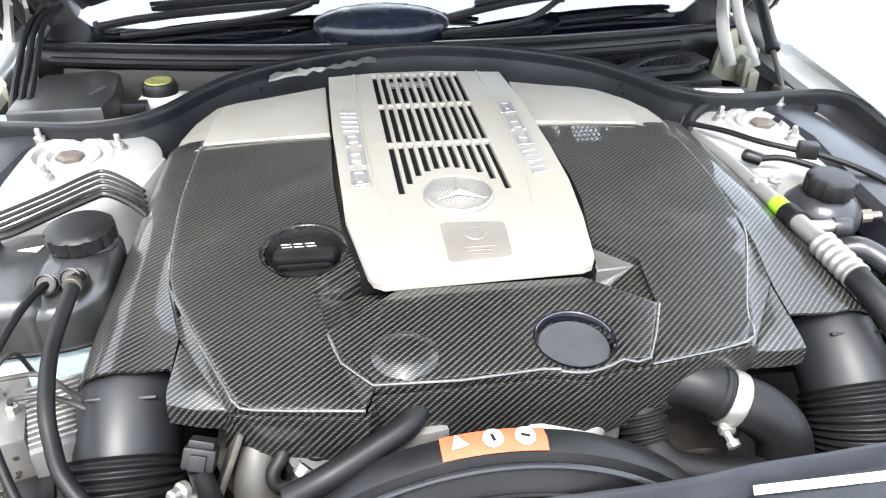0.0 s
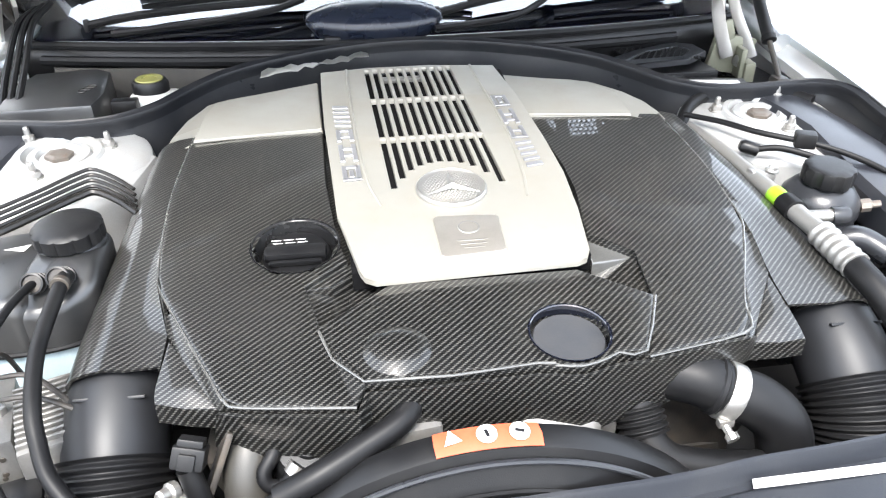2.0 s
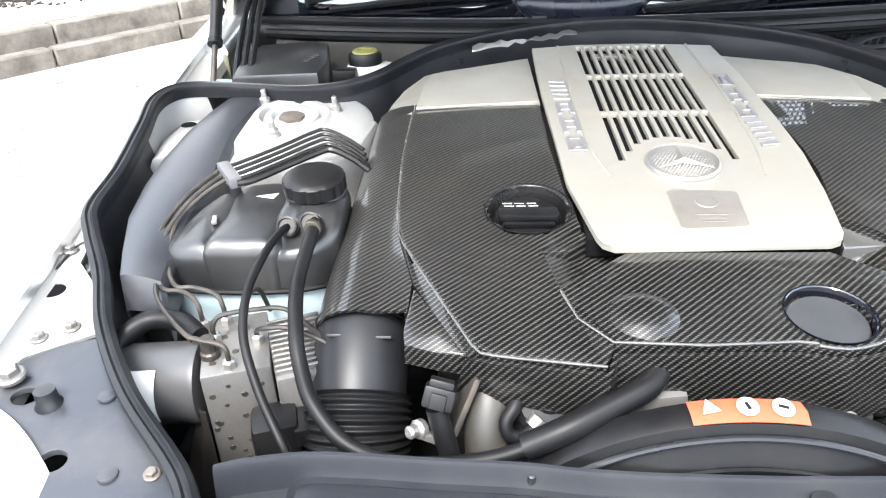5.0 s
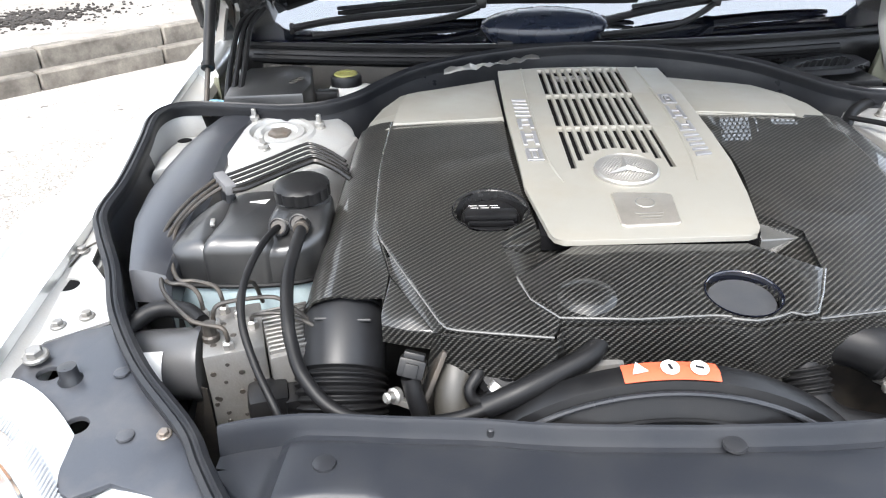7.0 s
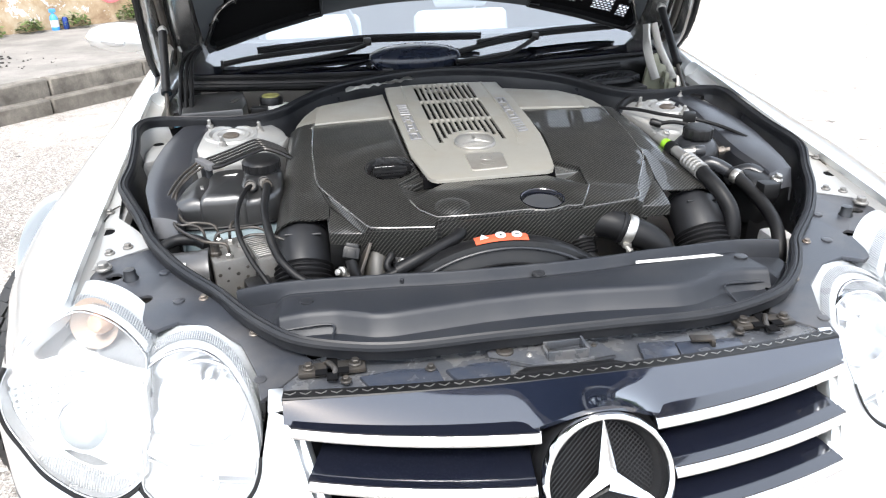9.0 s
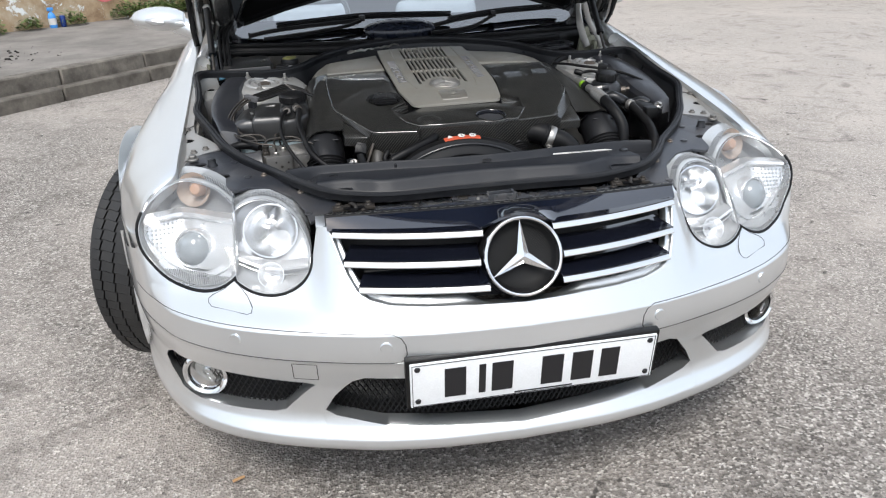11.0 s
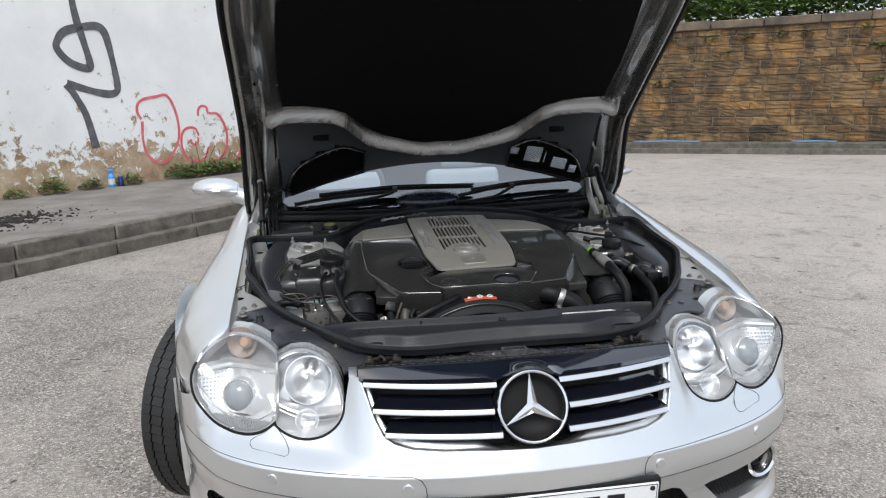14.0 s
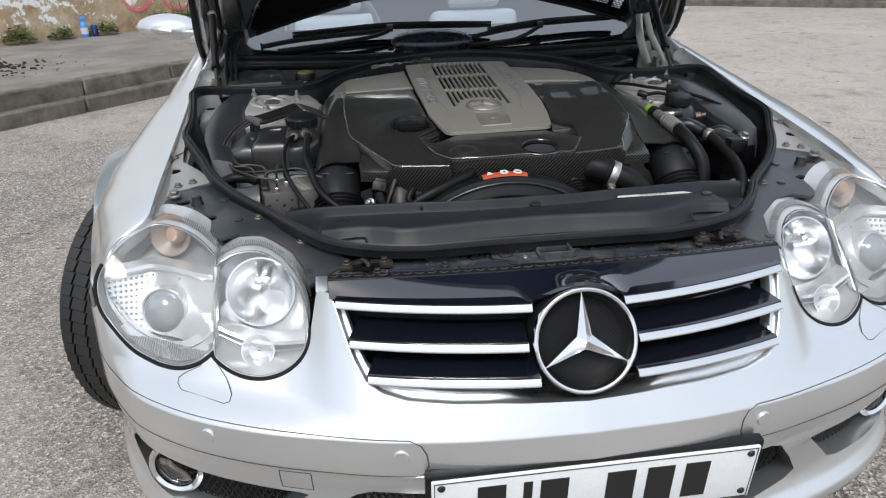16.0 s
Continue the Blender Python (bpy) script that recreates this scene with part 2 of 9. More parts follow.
def spline(pts, n=8, closed=False):
    """A Catmull-Rom curve through pts, with n steps a span."""
    p = [Vector(q) for q in pts]
    out, m = [], len(p)
    for i in range(m if closed else m - 1):
        if closed:
            a, b, c, d = p[i - 1], p[i], p[(i + 1) % m], p[(i + 2) % m]
        else:
            b, c = p[i], p[i + 1]
            a = p[i - 1] if i else b * 2 - c
            d = p[i + 2] if i + 2 < m else c * 2 - b
        for k in range(n):
            s = k / n
            out.append(0.5 * (2 * b + (c - a) * s + (2 * a - 5 * b + 4 * c - d) * s * s + (3 * b - a - 3 * c + d) * s ** 3))
    if not closed:
        out.append(p[-1])
    return out


def sweep(bm, path, section, closed=False, up=(0, 0, 1), caps=True, scale=None):
    """Carries a section [(side, up), ...] along a path; the side axis keeps level where up allows."""
    rings, m, u0 = [], len(path), Vector(up)
    for i, p in enumerate(path):
        a, b = path[i - 1 if (i or closed) else 0], path[(i + 1) % m if (closed or i + 1 < m) else i]
        d = (b - a).normalized()
        side = d.cross(u0)
        side = side.normalized() if side.length > 1e-4 else Vector((1, 0, 0))
        v = side.cross(d)
        k = scale(i / max(1, m - 1)) if scale else 1.0
        rings.append([bm.verts.new(p + side * (s * k) + v * (h * k)) for s, h in section])
    n = len(section)
    for i in range(m if closed else m - 1):
        r, q = rings[i], rings[(i + 1) % m]
        for k in range(n):
            bm.faces.new((r[k], r[(k + 1) % n], q[(k + 1) % n], q[k]))
    if caps and not closed:
        bm.faces.new(rings[0][::-1])
        bm.faces.new(rings[-1])
    return bm


def circle(r, n=12):
    return [(r * math.cos(2 * math.pi * k / n), r * math.sin(2 * math.pi * k / n)) for k in range(n)]


def tube(pts, r, n=12, steps=8, closed=False, scale=None, up=(0.13, 0.21, 0.97)):
    bm = bmesh.new()
    return sweep(bm, spline(pts, steps, closed) if steps else [Vector(p) for p in pts], circle(r, n), closed, up, True, scale)


def lathe(profile, m=Matrix(), n=28, bm=None, caps=True):
    """Turns [(radius, height), ...] round the z axis, then places it by m."""
    bm = bm or bmesh.new()
    rings = []
    for r, h in profile:
        rings.append([bm.verts.new(m @ Vector((r * math.cos(2 * math.pi * k / n), r * math.sin(2 * math.pi * k / n), h))) for k in range(n)])
    for a, b in zip(rings, rings[1:]):
        for k in range(n):
            bm.faces.new((a[k], a[(k + 1) % n], b[(k + 1) % n], b[k]))
    ring = profile[0] == profile[-1]
    if profile[0][0] > 1e-6 and not ring and caps:
        bm.faces.new(rings[0][::-1])
    if profile[-1][0] > 1e-6 and not ring and caps:
        bm.faces.new(rings[-1])
    bmesh.ops.remove_doubles(bm, verts=bm.verts, dist=1e-6)
    return bm


def facing(at, direction, spin=0):
    """A pose whose z axis points along direction."""
    return Matrix.Translation(at) @ Vector(direction).to_track_quat("Z", "Y").to_matrix().to_4x4() @ Matrix.Rotation(radians(spin), 4, "Z")


def box(cx, cy, cz, sx, sy, sz, bev=0.004, m=None, bm=None, seg=2):
    bm = bm or bmesh.new()
    made = bmesh.ops.create_cube(bm, size=1.0)["verts"]
    bmesh.ops.scale(bm, vec=(sx, sy, sz), verts=made)
    if bev:
        es = list({e for v in made for e in v.link_edges})
        made = list({v for f in bmesh.ops.bevel(bm, geom=es, offset=bev, segments=seg, profile=0.6, affect="EDGES")["faces"] for v in f.verts} | {v for v in made if v.is_valid})
    mm = Matrix.Translation((cx, cy, cz)) @ (m or Matrix())
    bmesh.ops.transform(bm, matrix=mm, verts=made)
    return bm


def slab(outline, top, depth, holes=(), bev=0.0, bm=None, seg=2, under=None):
    """A plate: an outline in plan with holes, its upper face at top(x, y), its lower one depth below or at under(x, y)."""
    bm = bm or bmesh.new()
    loops, edges = [], []
    for loop in (outline, *holes):
        vs = [bm.verts.new((x, y, top(x, y))) for x, y in loop]
        loops.append(vs)
        edges += [bm.edges.new((a, b)) for a, b in zip(vs, vs[1:] + vs[:1])]
    if holes:
        faces = [f for f in bmesh.ops.triangle_fill(bm, edges=edges, use_beauty=True)["geom"] if isinstance(f, bmesh.types.BMFace)]
    else:
        faces = [bm.faces.new(loops[0])]
    low = {}
    for vs in loops:
        for v in vs:
            low[v] = bm.verts.new((v.co.x, v.co.y, under(v.co.x, v.co.y) if under else v.co.z - depth))
    for f in faces:
        bm.faces.new([low[v] for v in f.verts][::-1])
    for vs in loops:
        for a, b in zip(vs, vs[1:] + vs[:1]):
            bm.faces.new((a, b, low[b], low[a]))
    if bev:
        bmesh.ops.bevel(bm, geom=edges, offset=bev, segments=seg, profile=0.5, affect="EDGES")
    return bm


def sheet(rows, thick=0.0, closed=False, bm=None):
    """A surface through rows of points; with a thickness it becomes a shell."""
    bm = bm or bmesh.new()
    vs = [[bm.verts.new(p) for p in r] for r in rows]
    for a, b in zip(vs, vs[1:]):
        n = len(a)
        for k in range(n if closed else n - 1):
            f = (a[k], a[(k + 1) % n], b[(k + 1) % n], b[k])
            if len({tuple(round(c, 6) for c in v.co) for v in f}) >= 3:
                bm.faces.new(f)
    bmesh.ops.remove_doubles(bm, verts=bm.verts, dist=1e-6)
    if thick:
        bmesh.ops.recalc_face_normals(bm, faces=bm.faces)
        bmesh.ops.solidify(bm, geom=bm.faces[:], thickness=thick)
    return bm


def lerp_table(table, x):
    if x <= table[0][0]:
        return table[0][1]
    for (a, va), (b, vb) in zip(table, table[1:]):
        if x <= b:
            return va + (vb - va) * (x - a) / (b - a)
    return table[-1][1]


def smooth_table(table, x):
    """A smooth curve through the pairs of a table."""
    xs = [p[0] for p in table]
    if x <= xs[0]:
        return table[0][1]
    if x >= xs[-1]:
        return table[-1][1]
    i = max(k for k in range(len(xs) - 1) if xs[k] <= x)
    def slope(k):
        if k == 0 or k == len(xs) - 1:
            a, b = (0, 1) if k == 0 else (k - 1, k)
            return (table[b][1] - table[a][1]) / (xs[b] - xs[a])
        l = (table[k][1] - table[k - 1][1]) / (xs[k] - xs[k - 1])
        r = (table[k + 1][1] - table[k][1]) / (xs[k + 1] - xs[k])
        return 0.0 if l * r <= 0 else 2 * l * r / (l + r)
    h = xs[i + 1] - xs[i]
    s = (x - xs[i]) / h
    a, b, da, db = table[i][1], table[i + 1][1], slope(i) * h, slope(i + 1) * h
    return a + da * s + (3 * (b - a) - 2 * da - db) * s * s + (2 * (a - b) + da + db) * s ** 3


def ellipse(cx, cy, rx, ry, n=24, start=0.0):
    return [(cx + rx * math.cos(start + 2 * math.pi * k / n), cy + ry * math.sin(start + 2 * math.pi * k / n)) for k in range(n)]


def mirrored(pts):
    return [(-p[0], *p[1:]) for p in pts]


def bolt(at, direction, r, mat, parent, name="bolt", h=0.008):
    """A flanged hexagon bolt head."""
    m = facing(at, direction)
    bm = lathe([(0, 0), (r * 1.5, 0), (r * 1.5, h * 0.25), (r * 1.3, h * 0.4), (0, h * 0.4)], m, 16)
    lathe([(0, h * 0.4), (r, h * 0.4), (r, h * 0.9), (r * 0.85, h), (0, h)], m, 6, bm)
    return part(name, bm, mat, parent, smooth=False)


# ---- ground, kerbs and walls ----
def asphalt():
    m, t, b = node_mat("worn_asphalt")
    w = coords(t)
    v = add(t, "ShaderNodeTexVoronoi", Scale=150.0)
    t.links.new(w, v.inputs["Vector"])
    pick = t.nodes.new("ShaderNodeSeparateColor")
    t.links.new(v.outputs["Color"], pick.inputs[0])
    stone = ramp(t, pick.outputs[0], (0.0, (0.070, 0.062, 0.055)), (0.30, (0.175, 0.158, 0.142)), (0.62, (0.270, 0.247, 0.222)), (0.86, (0.40, 0.368, 0.332)), (1.0, (0.66, 0.62, 0.57)))
    broad, mid = noise_tex(t, w, 0.55, 7, 0.68, 0.6), noise_tex(t, w, 13, 6, 0.72)
    c = mix_rgb(t, ramp(t, mid, (0.38, 0.0), (0.75, 0.38)), stone, (0.265, 0.239, 0.212))
    c = mix_rgb(t, ramp(t, broad, (0.44, 0.0), (0.66, 0.66)), c, (0.46, 0.412, 0.368))
    place = t.nodes.new("ShaderNodeSeparateXYZ")
    t.links.new(w, place.inputs[0])
    reach = math_node(t, "ADD", math_node(t, "MULTIPLY", place.outputs[0], 0.16), math_node(t, "MULTIPLY", noise_tex(t, w, 0.8, 6, 0.7, 0.5), 0.9))
    c = mix_rgb(t, ramp(t, reach, (0.52, 0.0), (1.05, 0.55)), c, (0.50, 0.455, 0.41))
    c = mix_rgb(t, ramp(t, noise_tex(t, w, 2.6, 9, 0.78, 1.4), (0.52, 0.0), (0.68, 0.62)), c, (0.085, 0.073, 0.062))
    c = mix_rgb(t, ramp(t, noise_tex(t, w, 34, 5, 0.7), (0.58, 0.0), (0.68, 0.75)), c, (0.085, 0.076, 0.067))
    c = mix_rgb(t, ramp(t, noise_tex(t, w, 9, 3, 0.5, 0.8), (0.70, 0.0), (0.74, 0.85)), c, (0.040, 0.036, 0.032))
    c = mix_rgb(t, ramp(t, noise_tex(t, w, 70, 2, 0.5), (0.68, 0.0), (0.74, 0.7)), c, (0.62, 0.585, 0.545))
    t.links.new(c, b.inputs["Base Color"])
    b.inputs["Roughness"].default_value = 0.9
    bump(t, b, math_node(t, "ADD", v.outputs["Distance"], mid), 0.8, 0.006)
    return m


def concrete(name, dark, light, scale=6.0):
    m, t, b = node_mat(name)
    w = coords(t)
    big, fine = noise_tex(t, w, scale, 6, 0.65), noise_tex(t, w, 120, 4, 0.6)
    c = mix_rgb(t, ramp(t, big, (0.35, 0.0), (0.7, 1.0)), dark, light)
    r = t.nodes.new("ShaderNodeObjectInfo").outputs["Random"]
    c = mix_rgb(t, math_node(t, "MULTIPLY", r, 0.35), c, dark)
    t.links.new(mix_rgb(t, ramp(t, fine, (0.4, 0.0), (0.8, 0.4)), c, dark), b.inputs["Base Color"])
    b.inputs["Roughness"].default_value = 0.88
    bump(t, b, fine, 0.4, 0.003)
    return m


def sandstone():
    m, t, b = node_mat("weathered_sandstone")
    w = coords(t)
    r = t.nodes.new("ShaderNodeObjectInfo").outputs["Random"]
    body = ramp(t, r, (0.0, (0.20, 0.105, 0.038)), (0.22, (0.30, 0.17, 0.062)), (0.45, (0.15, 0.095, 0.05)), (0.7, (0.21, 0.135, 0.062)), (0.95, (0.30, 0.188, 0.082)), (1.0, (0.045, 0.038, 0.032)))
    tall = t.nodes.new("ShaderNodeMapping")
    tall.inputs["Scale"].default_value = (1.0, 1.0, 0.6)
    t.links.new(w, tall.inputs["Vector"])
    c = mix_rgb(t, ramp(t, noise_tex(t, tall.outputs[0], 3.0, 7, 0.75, 0.6), (0.41, 0.0), (0.58, 0.86)), body, (0.040, 0.032, 0.024))
    c = mix_rgb(t, ramp(t, noise_tex(t, w, 14, 5, 0.65), (0.55, 0.0), (0.8, 0.5)), c, (0.27, 0.20, 0.12))
    t.links.new(c, b.inputs["Base Color"])
    b.inputs["Roughness"].default_value = 0.92
    bump(t, b, noise_tex(t, w, 14, 8, 0.75), 0.8, 0.022)
    return m


def peeling_paint():
    m, t, b = node_mat("peeling_white_paint")
    w = coords(t)
    s = t.nodes.new("ShaderNodeSeparateXYZ")
    t.links.new(w, s.inputs[0])
    low = add(t, "ShaderNodeMapRange", **{"From Min": 0.2, "From Max": 2.0, "To Min": 0.15, "To Max": -0.035})
    t.links.new(s.outputs[2], low.inputs[0])
    foot = add(t, "ShaderNodeMapRange", **{"From Min": 0.60, "From Max": 0.90, "To Min": 0.10, "To Max": 0.0})
    t.links.new(s.outputs[2], foot.inputs[0])
    flake = math_node(t, "ADD", noise_tex(t, w, 6.5, 12, 0.78, 0.25), foot.outputs[0])
    flake = math_node(t, "ADD", flake, math_node(t, "MULTIPLY_ADD", noise_tex(t, w, 0.9, 3, 0.5), 0.24, -0.12))
    loss = ramp(t, math_node(t, "ADD", flake, low.outputs[0]), (0.622, 0.0), (0.632, 1.0))
    under = ramp(t, noise_tex(t, w, 3.3, 6, 0.7), (0.35, (0.26, 0.17, 0.10)), (0.5, (0.40, 0.29, 0.18)), (0.65, (0.50, 0.41, 0.30)))
    paint = ramp(t, noise_tex(t, w, 1.1, 6, 0.6), (0.3, (0.74, 0.75, 0.74)), (0.7, (0.88, 0.89, 0.88)))
    t.links.new(mix_rgb(t, loss, paint, under), b.inputs["Base Color"])
    b.inputs["Roughness"].default_value = 0.85
    bump(t, b, math_node(t, "SUBTRACT", math_node(t, "MULTIPLY", noise_tex(t, w, 30, 5), 0.4), loss), 0.6, 0.008)
    return m


def foliage(name, dark, light):
    m, t, b = node_mat(name)
    r = t.nodes.new("ShaderNodeNewGeometry").outputs["Random Per Island"]
    t.links.new(mix_rgb(t, r, dark, light), b.inputs["Base Color"])
    b.inputs["Roughness"].default_value = 0.55
    b.inputs["Subsurface Weight"].default_value = 0.0
    return m


ASPHALT, KERB = asphalt(), concrete("weathered_kerb_stone", (0.075, 0.066, 0.055), (0.23, 0.207, 0.175))
PAVING = concrete("grey_pavement", (0.14, 0.128, 0.115), (0.31, 0.285, 0.258), 2.6)
STONE, MORTAR = sandstone(), concrete("pale_mortar", (0.15, 0.12, 0.085), (0.33, 0.27, 0.20))
COPING = concrete("dark_coping_stone", (0.07, 0.06, 0.05), (0.24, 0.18, 0.12), 3.0)
PLASTER = peeling_paint()
LEAF, LEAF_BRIGHT = foliage("weed_leaves", (0.05, 0.085, 0.02), (0.16, 0.22, 0.06)), foliage("bright_bank_leaves", (0.04, 0.085, 0.015), (0.15, 0.24, 0.05))
SOIL = surface("dark_tar_crumbs", (0.018, 0.015, 0.013), 0.9, 0, (0.05, 0.04, 0.03), 0.5, 200, 0.6, vary=0.5)
GRAFFITI_GREY = surface("grey_spray_paint", (0.085, 0.087, 0.095), 0.6, 0, (0.35, 0.35, 0.35), 0.45, 60, 0, patch=8)
GRAFFITI_RED = surface("red_spray_paint", (0.66, 0.12, 0.14), 0.6, 0, (0.7, 0.45, 0.45), 0.55, 60, 0, patch=8)


def axis_steps(lo, hi, near_lo, near_hi, step):
    out, v = [lo, lo / 3], near_lo
    while v <= near_hi:
        out.append(v)
        v += step
    return out + [hi / 3, hi]


gx, gy = axis_steps(-900, 900, -14, 18, 0.5), axis_steps(-900, 900, -12, 20, 0.5)
ground = part("ground", sheet([[(x, y, 0.010 * noise.noise((x * 0.5, y * 0.5, 3)) - 0.006 if abs(x) < 20 and abs(y) < 24 else -0.006) for x in gx] for y in gy]), ASPHALT)
setting(ground, "worn pale grey asphalt yard with loose grit", "ground")

KERB_AT, KERB_DIR = Vector((-3.20, 4.72, 0)), Vector((0.64, 0.768, 0)).normalized()
KERB_IN = Vector((-KERB_DIR.y, KERB_DIR.x, 0))
WALL_AT, WALL_DIR = Vector((-4.72, 8.32, 0)), Vector((0.721, 0.693, 0)).normalized()
WALL_IN = Vector((-WALL_DIR.y, WALL_DIR.x, 0))
CORNER = Vector((3.15, 15.88, 0))
BACK_DIR = Vector((0.832, -0.555, 0)).normalized()
BACK_IN = Vector((-BACK_DIR.y, BACK_DIR.x, 0))


def run_box(at, along, inward, s0, s1, d0, d1, z0, z1, bev=0.0, jitter=0.0, bm=None):
    """A block that lies along a line, from s0 to s1, between the depths d0 and d1."""
    bm = bm or bmesh.new()
    c = at + along * ((s0 + s1) / 2) + inward * ((d0 + d1) / 2)
    turn = Matrix((along, inward, (0, 0, 1))).transposed().to_4x4()
    return box(c.x, c.y, (z0 + z1) / 2, s1 - s0, d1 - d0, z1 - z0, bev, turn @ Matrix.Rotation(jitter, 4, "Z"), bm, 1)


# The raised pavement between the kerb and the painted wall
pave_line = [KERB_AT + KERB_DIR * s + KERB_IN * 0.26 for s in (-14, 14.5)]
far_line = [WALL_AT + WALL_DIR * s for s in (-12, 11.2)]
corners = [pave_line[0], pave_line[1], far_line[1], far_line[0]]
pavement = part("pavement", slab([(p.x, p.y) for p in corners], lambda x, y: 0.245, 0.26), PAVING)
setting(pavement, "raised grey pavement behind a double stone kerb", "pavement")

wall_west = part("wall_west", run_box(WALL_AT, WALL_DIR, WALL_IN, -12, 11.3, 0, 0.4, 0.0, 6.5), PLASTER)
setting(wall_west, "tall wall of flaking white paint over brown stone with graffiti", "wall")
wall_north = part("wall_north", run_box(CORNER, BACK_DIR, BACK_IN, -0.2, 17.5, 0.010, 0.6, 0.0, 2.62), MORTAR)
setting(wall_north, "retaining wall of weathered brown sandstone blocks", "wall")
bank = part("bank", run_box(CORNER, BACK_DIR, BACK_IN, -0.2, 17.5, 0.45, 9.0, 0.0, 2.72), surface("dark_soil", (0.06, 0.045, 0.03), 0.95, 0, (0.1, 0.08, 0.05), 0.5, 60, 0.5))
setting(bank, "earth bank behind the stone retaining wall", "ground")
back_step = part("kerb_north", run_box(CORNER, BACK_DIR, BACK_IN, -0.2, 17.5, -0.35, 0.05, -0.02, 0.22, 0.015), KERB)
setting(back_step, "low stone kerb along the foot of the wall", "kerb")
run = part("step", run_box(CORNER, BACK_DIR, BACK_IN, -0.2, 17.5, -0.47, -0.352, -0.02, 0.11, 0.012), KERB, back_step)


def stroke(pts, width, mat, parent, name):
    """A sprayed line on the painted wall: pts are (run along the wall, height)."""
    bm = bmesh.new()
    path = [WALL_AT + WALL_DIR * s - WALL_IN * 0.004 + Vector((0, 0, h)) for s, h in pts]
    sm = spline(path, 8)
    left, right = [], []
    for i, p in enumerate(sm):
        d = (sm[min(i + 1, len(sm) - 1)] - sm[max(i - 1, 0)]).normalized()
        n = d.cross(WALL_IN).normalized()
        w = width * (0.42 + 0.12 * noise.noise(p * 3.0))
        left.append(p + n * w)
        right.append(p - n * w)
    return part(name, sheet([left, right], 0.002, bm=bm), mat, parent)


# ---- the car: body ----
car = thing("car", "silver convertible coupe with its bonnet open and front wheels turned", "car", at=(0, 1.9, 0))

PLAN = [(0, 0), (0.15, 0.006), (0.29, 0.024), (0.42, 0.058), (0.5, 0.085), (0.594, 0.128), (0.66, 0.17), (0.72, 0.222), (0.765, 0.285),
        (0.80, 0.345), (0.838, 0.43), (0.868, 0.52), (0.892, 0.62)]
PROFILE = [(0.250, 0.075), (0.260, 0.018), (0.267, -0.010), (0.277, -0.022), (0.290, -0.028), (0.302, -0.027), (0.314, -0.019), (0.33, -0.008), (0.36, 0.0), (0.42, -0.006), (0.45, -0.018), (0.48, -0.030), (0.500, -0.0355), (0.5065, -0.0385), (0.511, -0.0425), (0.525, -0.043), (0.57, -0.040)]
LEAN_BACK = [(0, 0.55), (0.3, 0.70), (0.38, 0.78), (0.43, 1.0), (0.5, 1.1), (0.6, 1.0), (0.69, 0.95), (0.76, 0.45), (0.8, 0.12), (0.9, 0.1)]
LEDGE = [(0, 0), (0.33, 0), (0.47, 0.03), (0.66, 0.034), (0.74, 0.02), (0.79, 0)]
WHEEL_Y, WHEEL_Z, ARCH = 0.945, 0.383, 0.365


def nose(x, z):
    a = abs(x)
    y = smooth_table(PLAN, a)
    if z <= 0.57:
        return y + smooth_table(PROFILE, z)
    step = min(1.0, (z - 0.57) / 0.035)
    return y - 0.04 + (z - 0.57) * smooth_table(LEAN_BACK, a) + smooth_table(LEDGE, a) * step * step * (3 - 2 * step)


# Upper edge of the front skin: under the grille, up between grille and lamp, round the two lamp lobes, then the wing seam
TOP_EDGE = [(0, 0.612), (0.20, 0.615), (0.27, 0.619), (0.31, 0.628), (0.333, 0.642), (0.349, 0.668), (0.362, 0.70), (0.374, 0.735), (0.380, 0.745), (0.400, 0.742), (0.410, 0.72), (0.418, 0.68), (0.438, 0.643),
            (0.465, 0.622), (0.497, 0.614), (0.53, 0.619), (0.56, 0.635), (0.578, 0.652), (0.587, 0.658), (0.596, 0.650), (0.615, 0.629), (0.645, 0.611), (0.675, 0.605), (0.71, 0.609), (0.745, 0.625), (0.772, 0.648), (0.788, 0.672), (0.80, 0.672), (0.84, 0.645), (0.90, 0.615)]
LOBE_OUT, LOBE_IN, LOBE_SPLIT = (0.668, 0.698, 0.116, 0.088), (0.514, 0.688, 0.096, 0.072), 0.578
TOP_EDGE = [p for p in TOP_EDGE if p[0] <= 0.405 or p[0] >= 0.795]
for a_ in [0.412 + 0.0075 * k for k in range(51)]:
    cx_, cz_, rx_, rz_ = LOBE_IN if a_ < LOBE_SPLIT else LOBE_OUT
    q_ = (a_ - cx_) / (rx_ + 0.004)
    if abs(q_) < 0.999:
        TOP_EDGE.append((round(a_, 4), cz_ - (rz_ + 0.004) * math.sqrt(1 - q_ * q_)))
TOP_EDGE.sort()
INTAKE_LOW = [(0, 0.318), (0.30, 0.332), (0.40, 0.350), (0.421, 0.362)]
INTAKE_HIGH = [(0, 0.452), (0.25, 0.458), (0.335, 0.462), (0.36, 0.45), (0.40, 0.40), (0.421, 0.362)]
FOG_LOW = [(0.437, 0.432), (0.46, 0.408), (0.505, 0.358), (0.53, 0.350), (0.70, 0.340), (0.745, 0.345), (0.772, 0.375), (0.78, 0.40)]
FOG_HIGH = [(0.437, 0.432), (0.455, 0.438), (0.52, 0.440), (0.70, 0.447), (0.75, 0.443), (0.772, 0.42), (0.78, 0.40)]


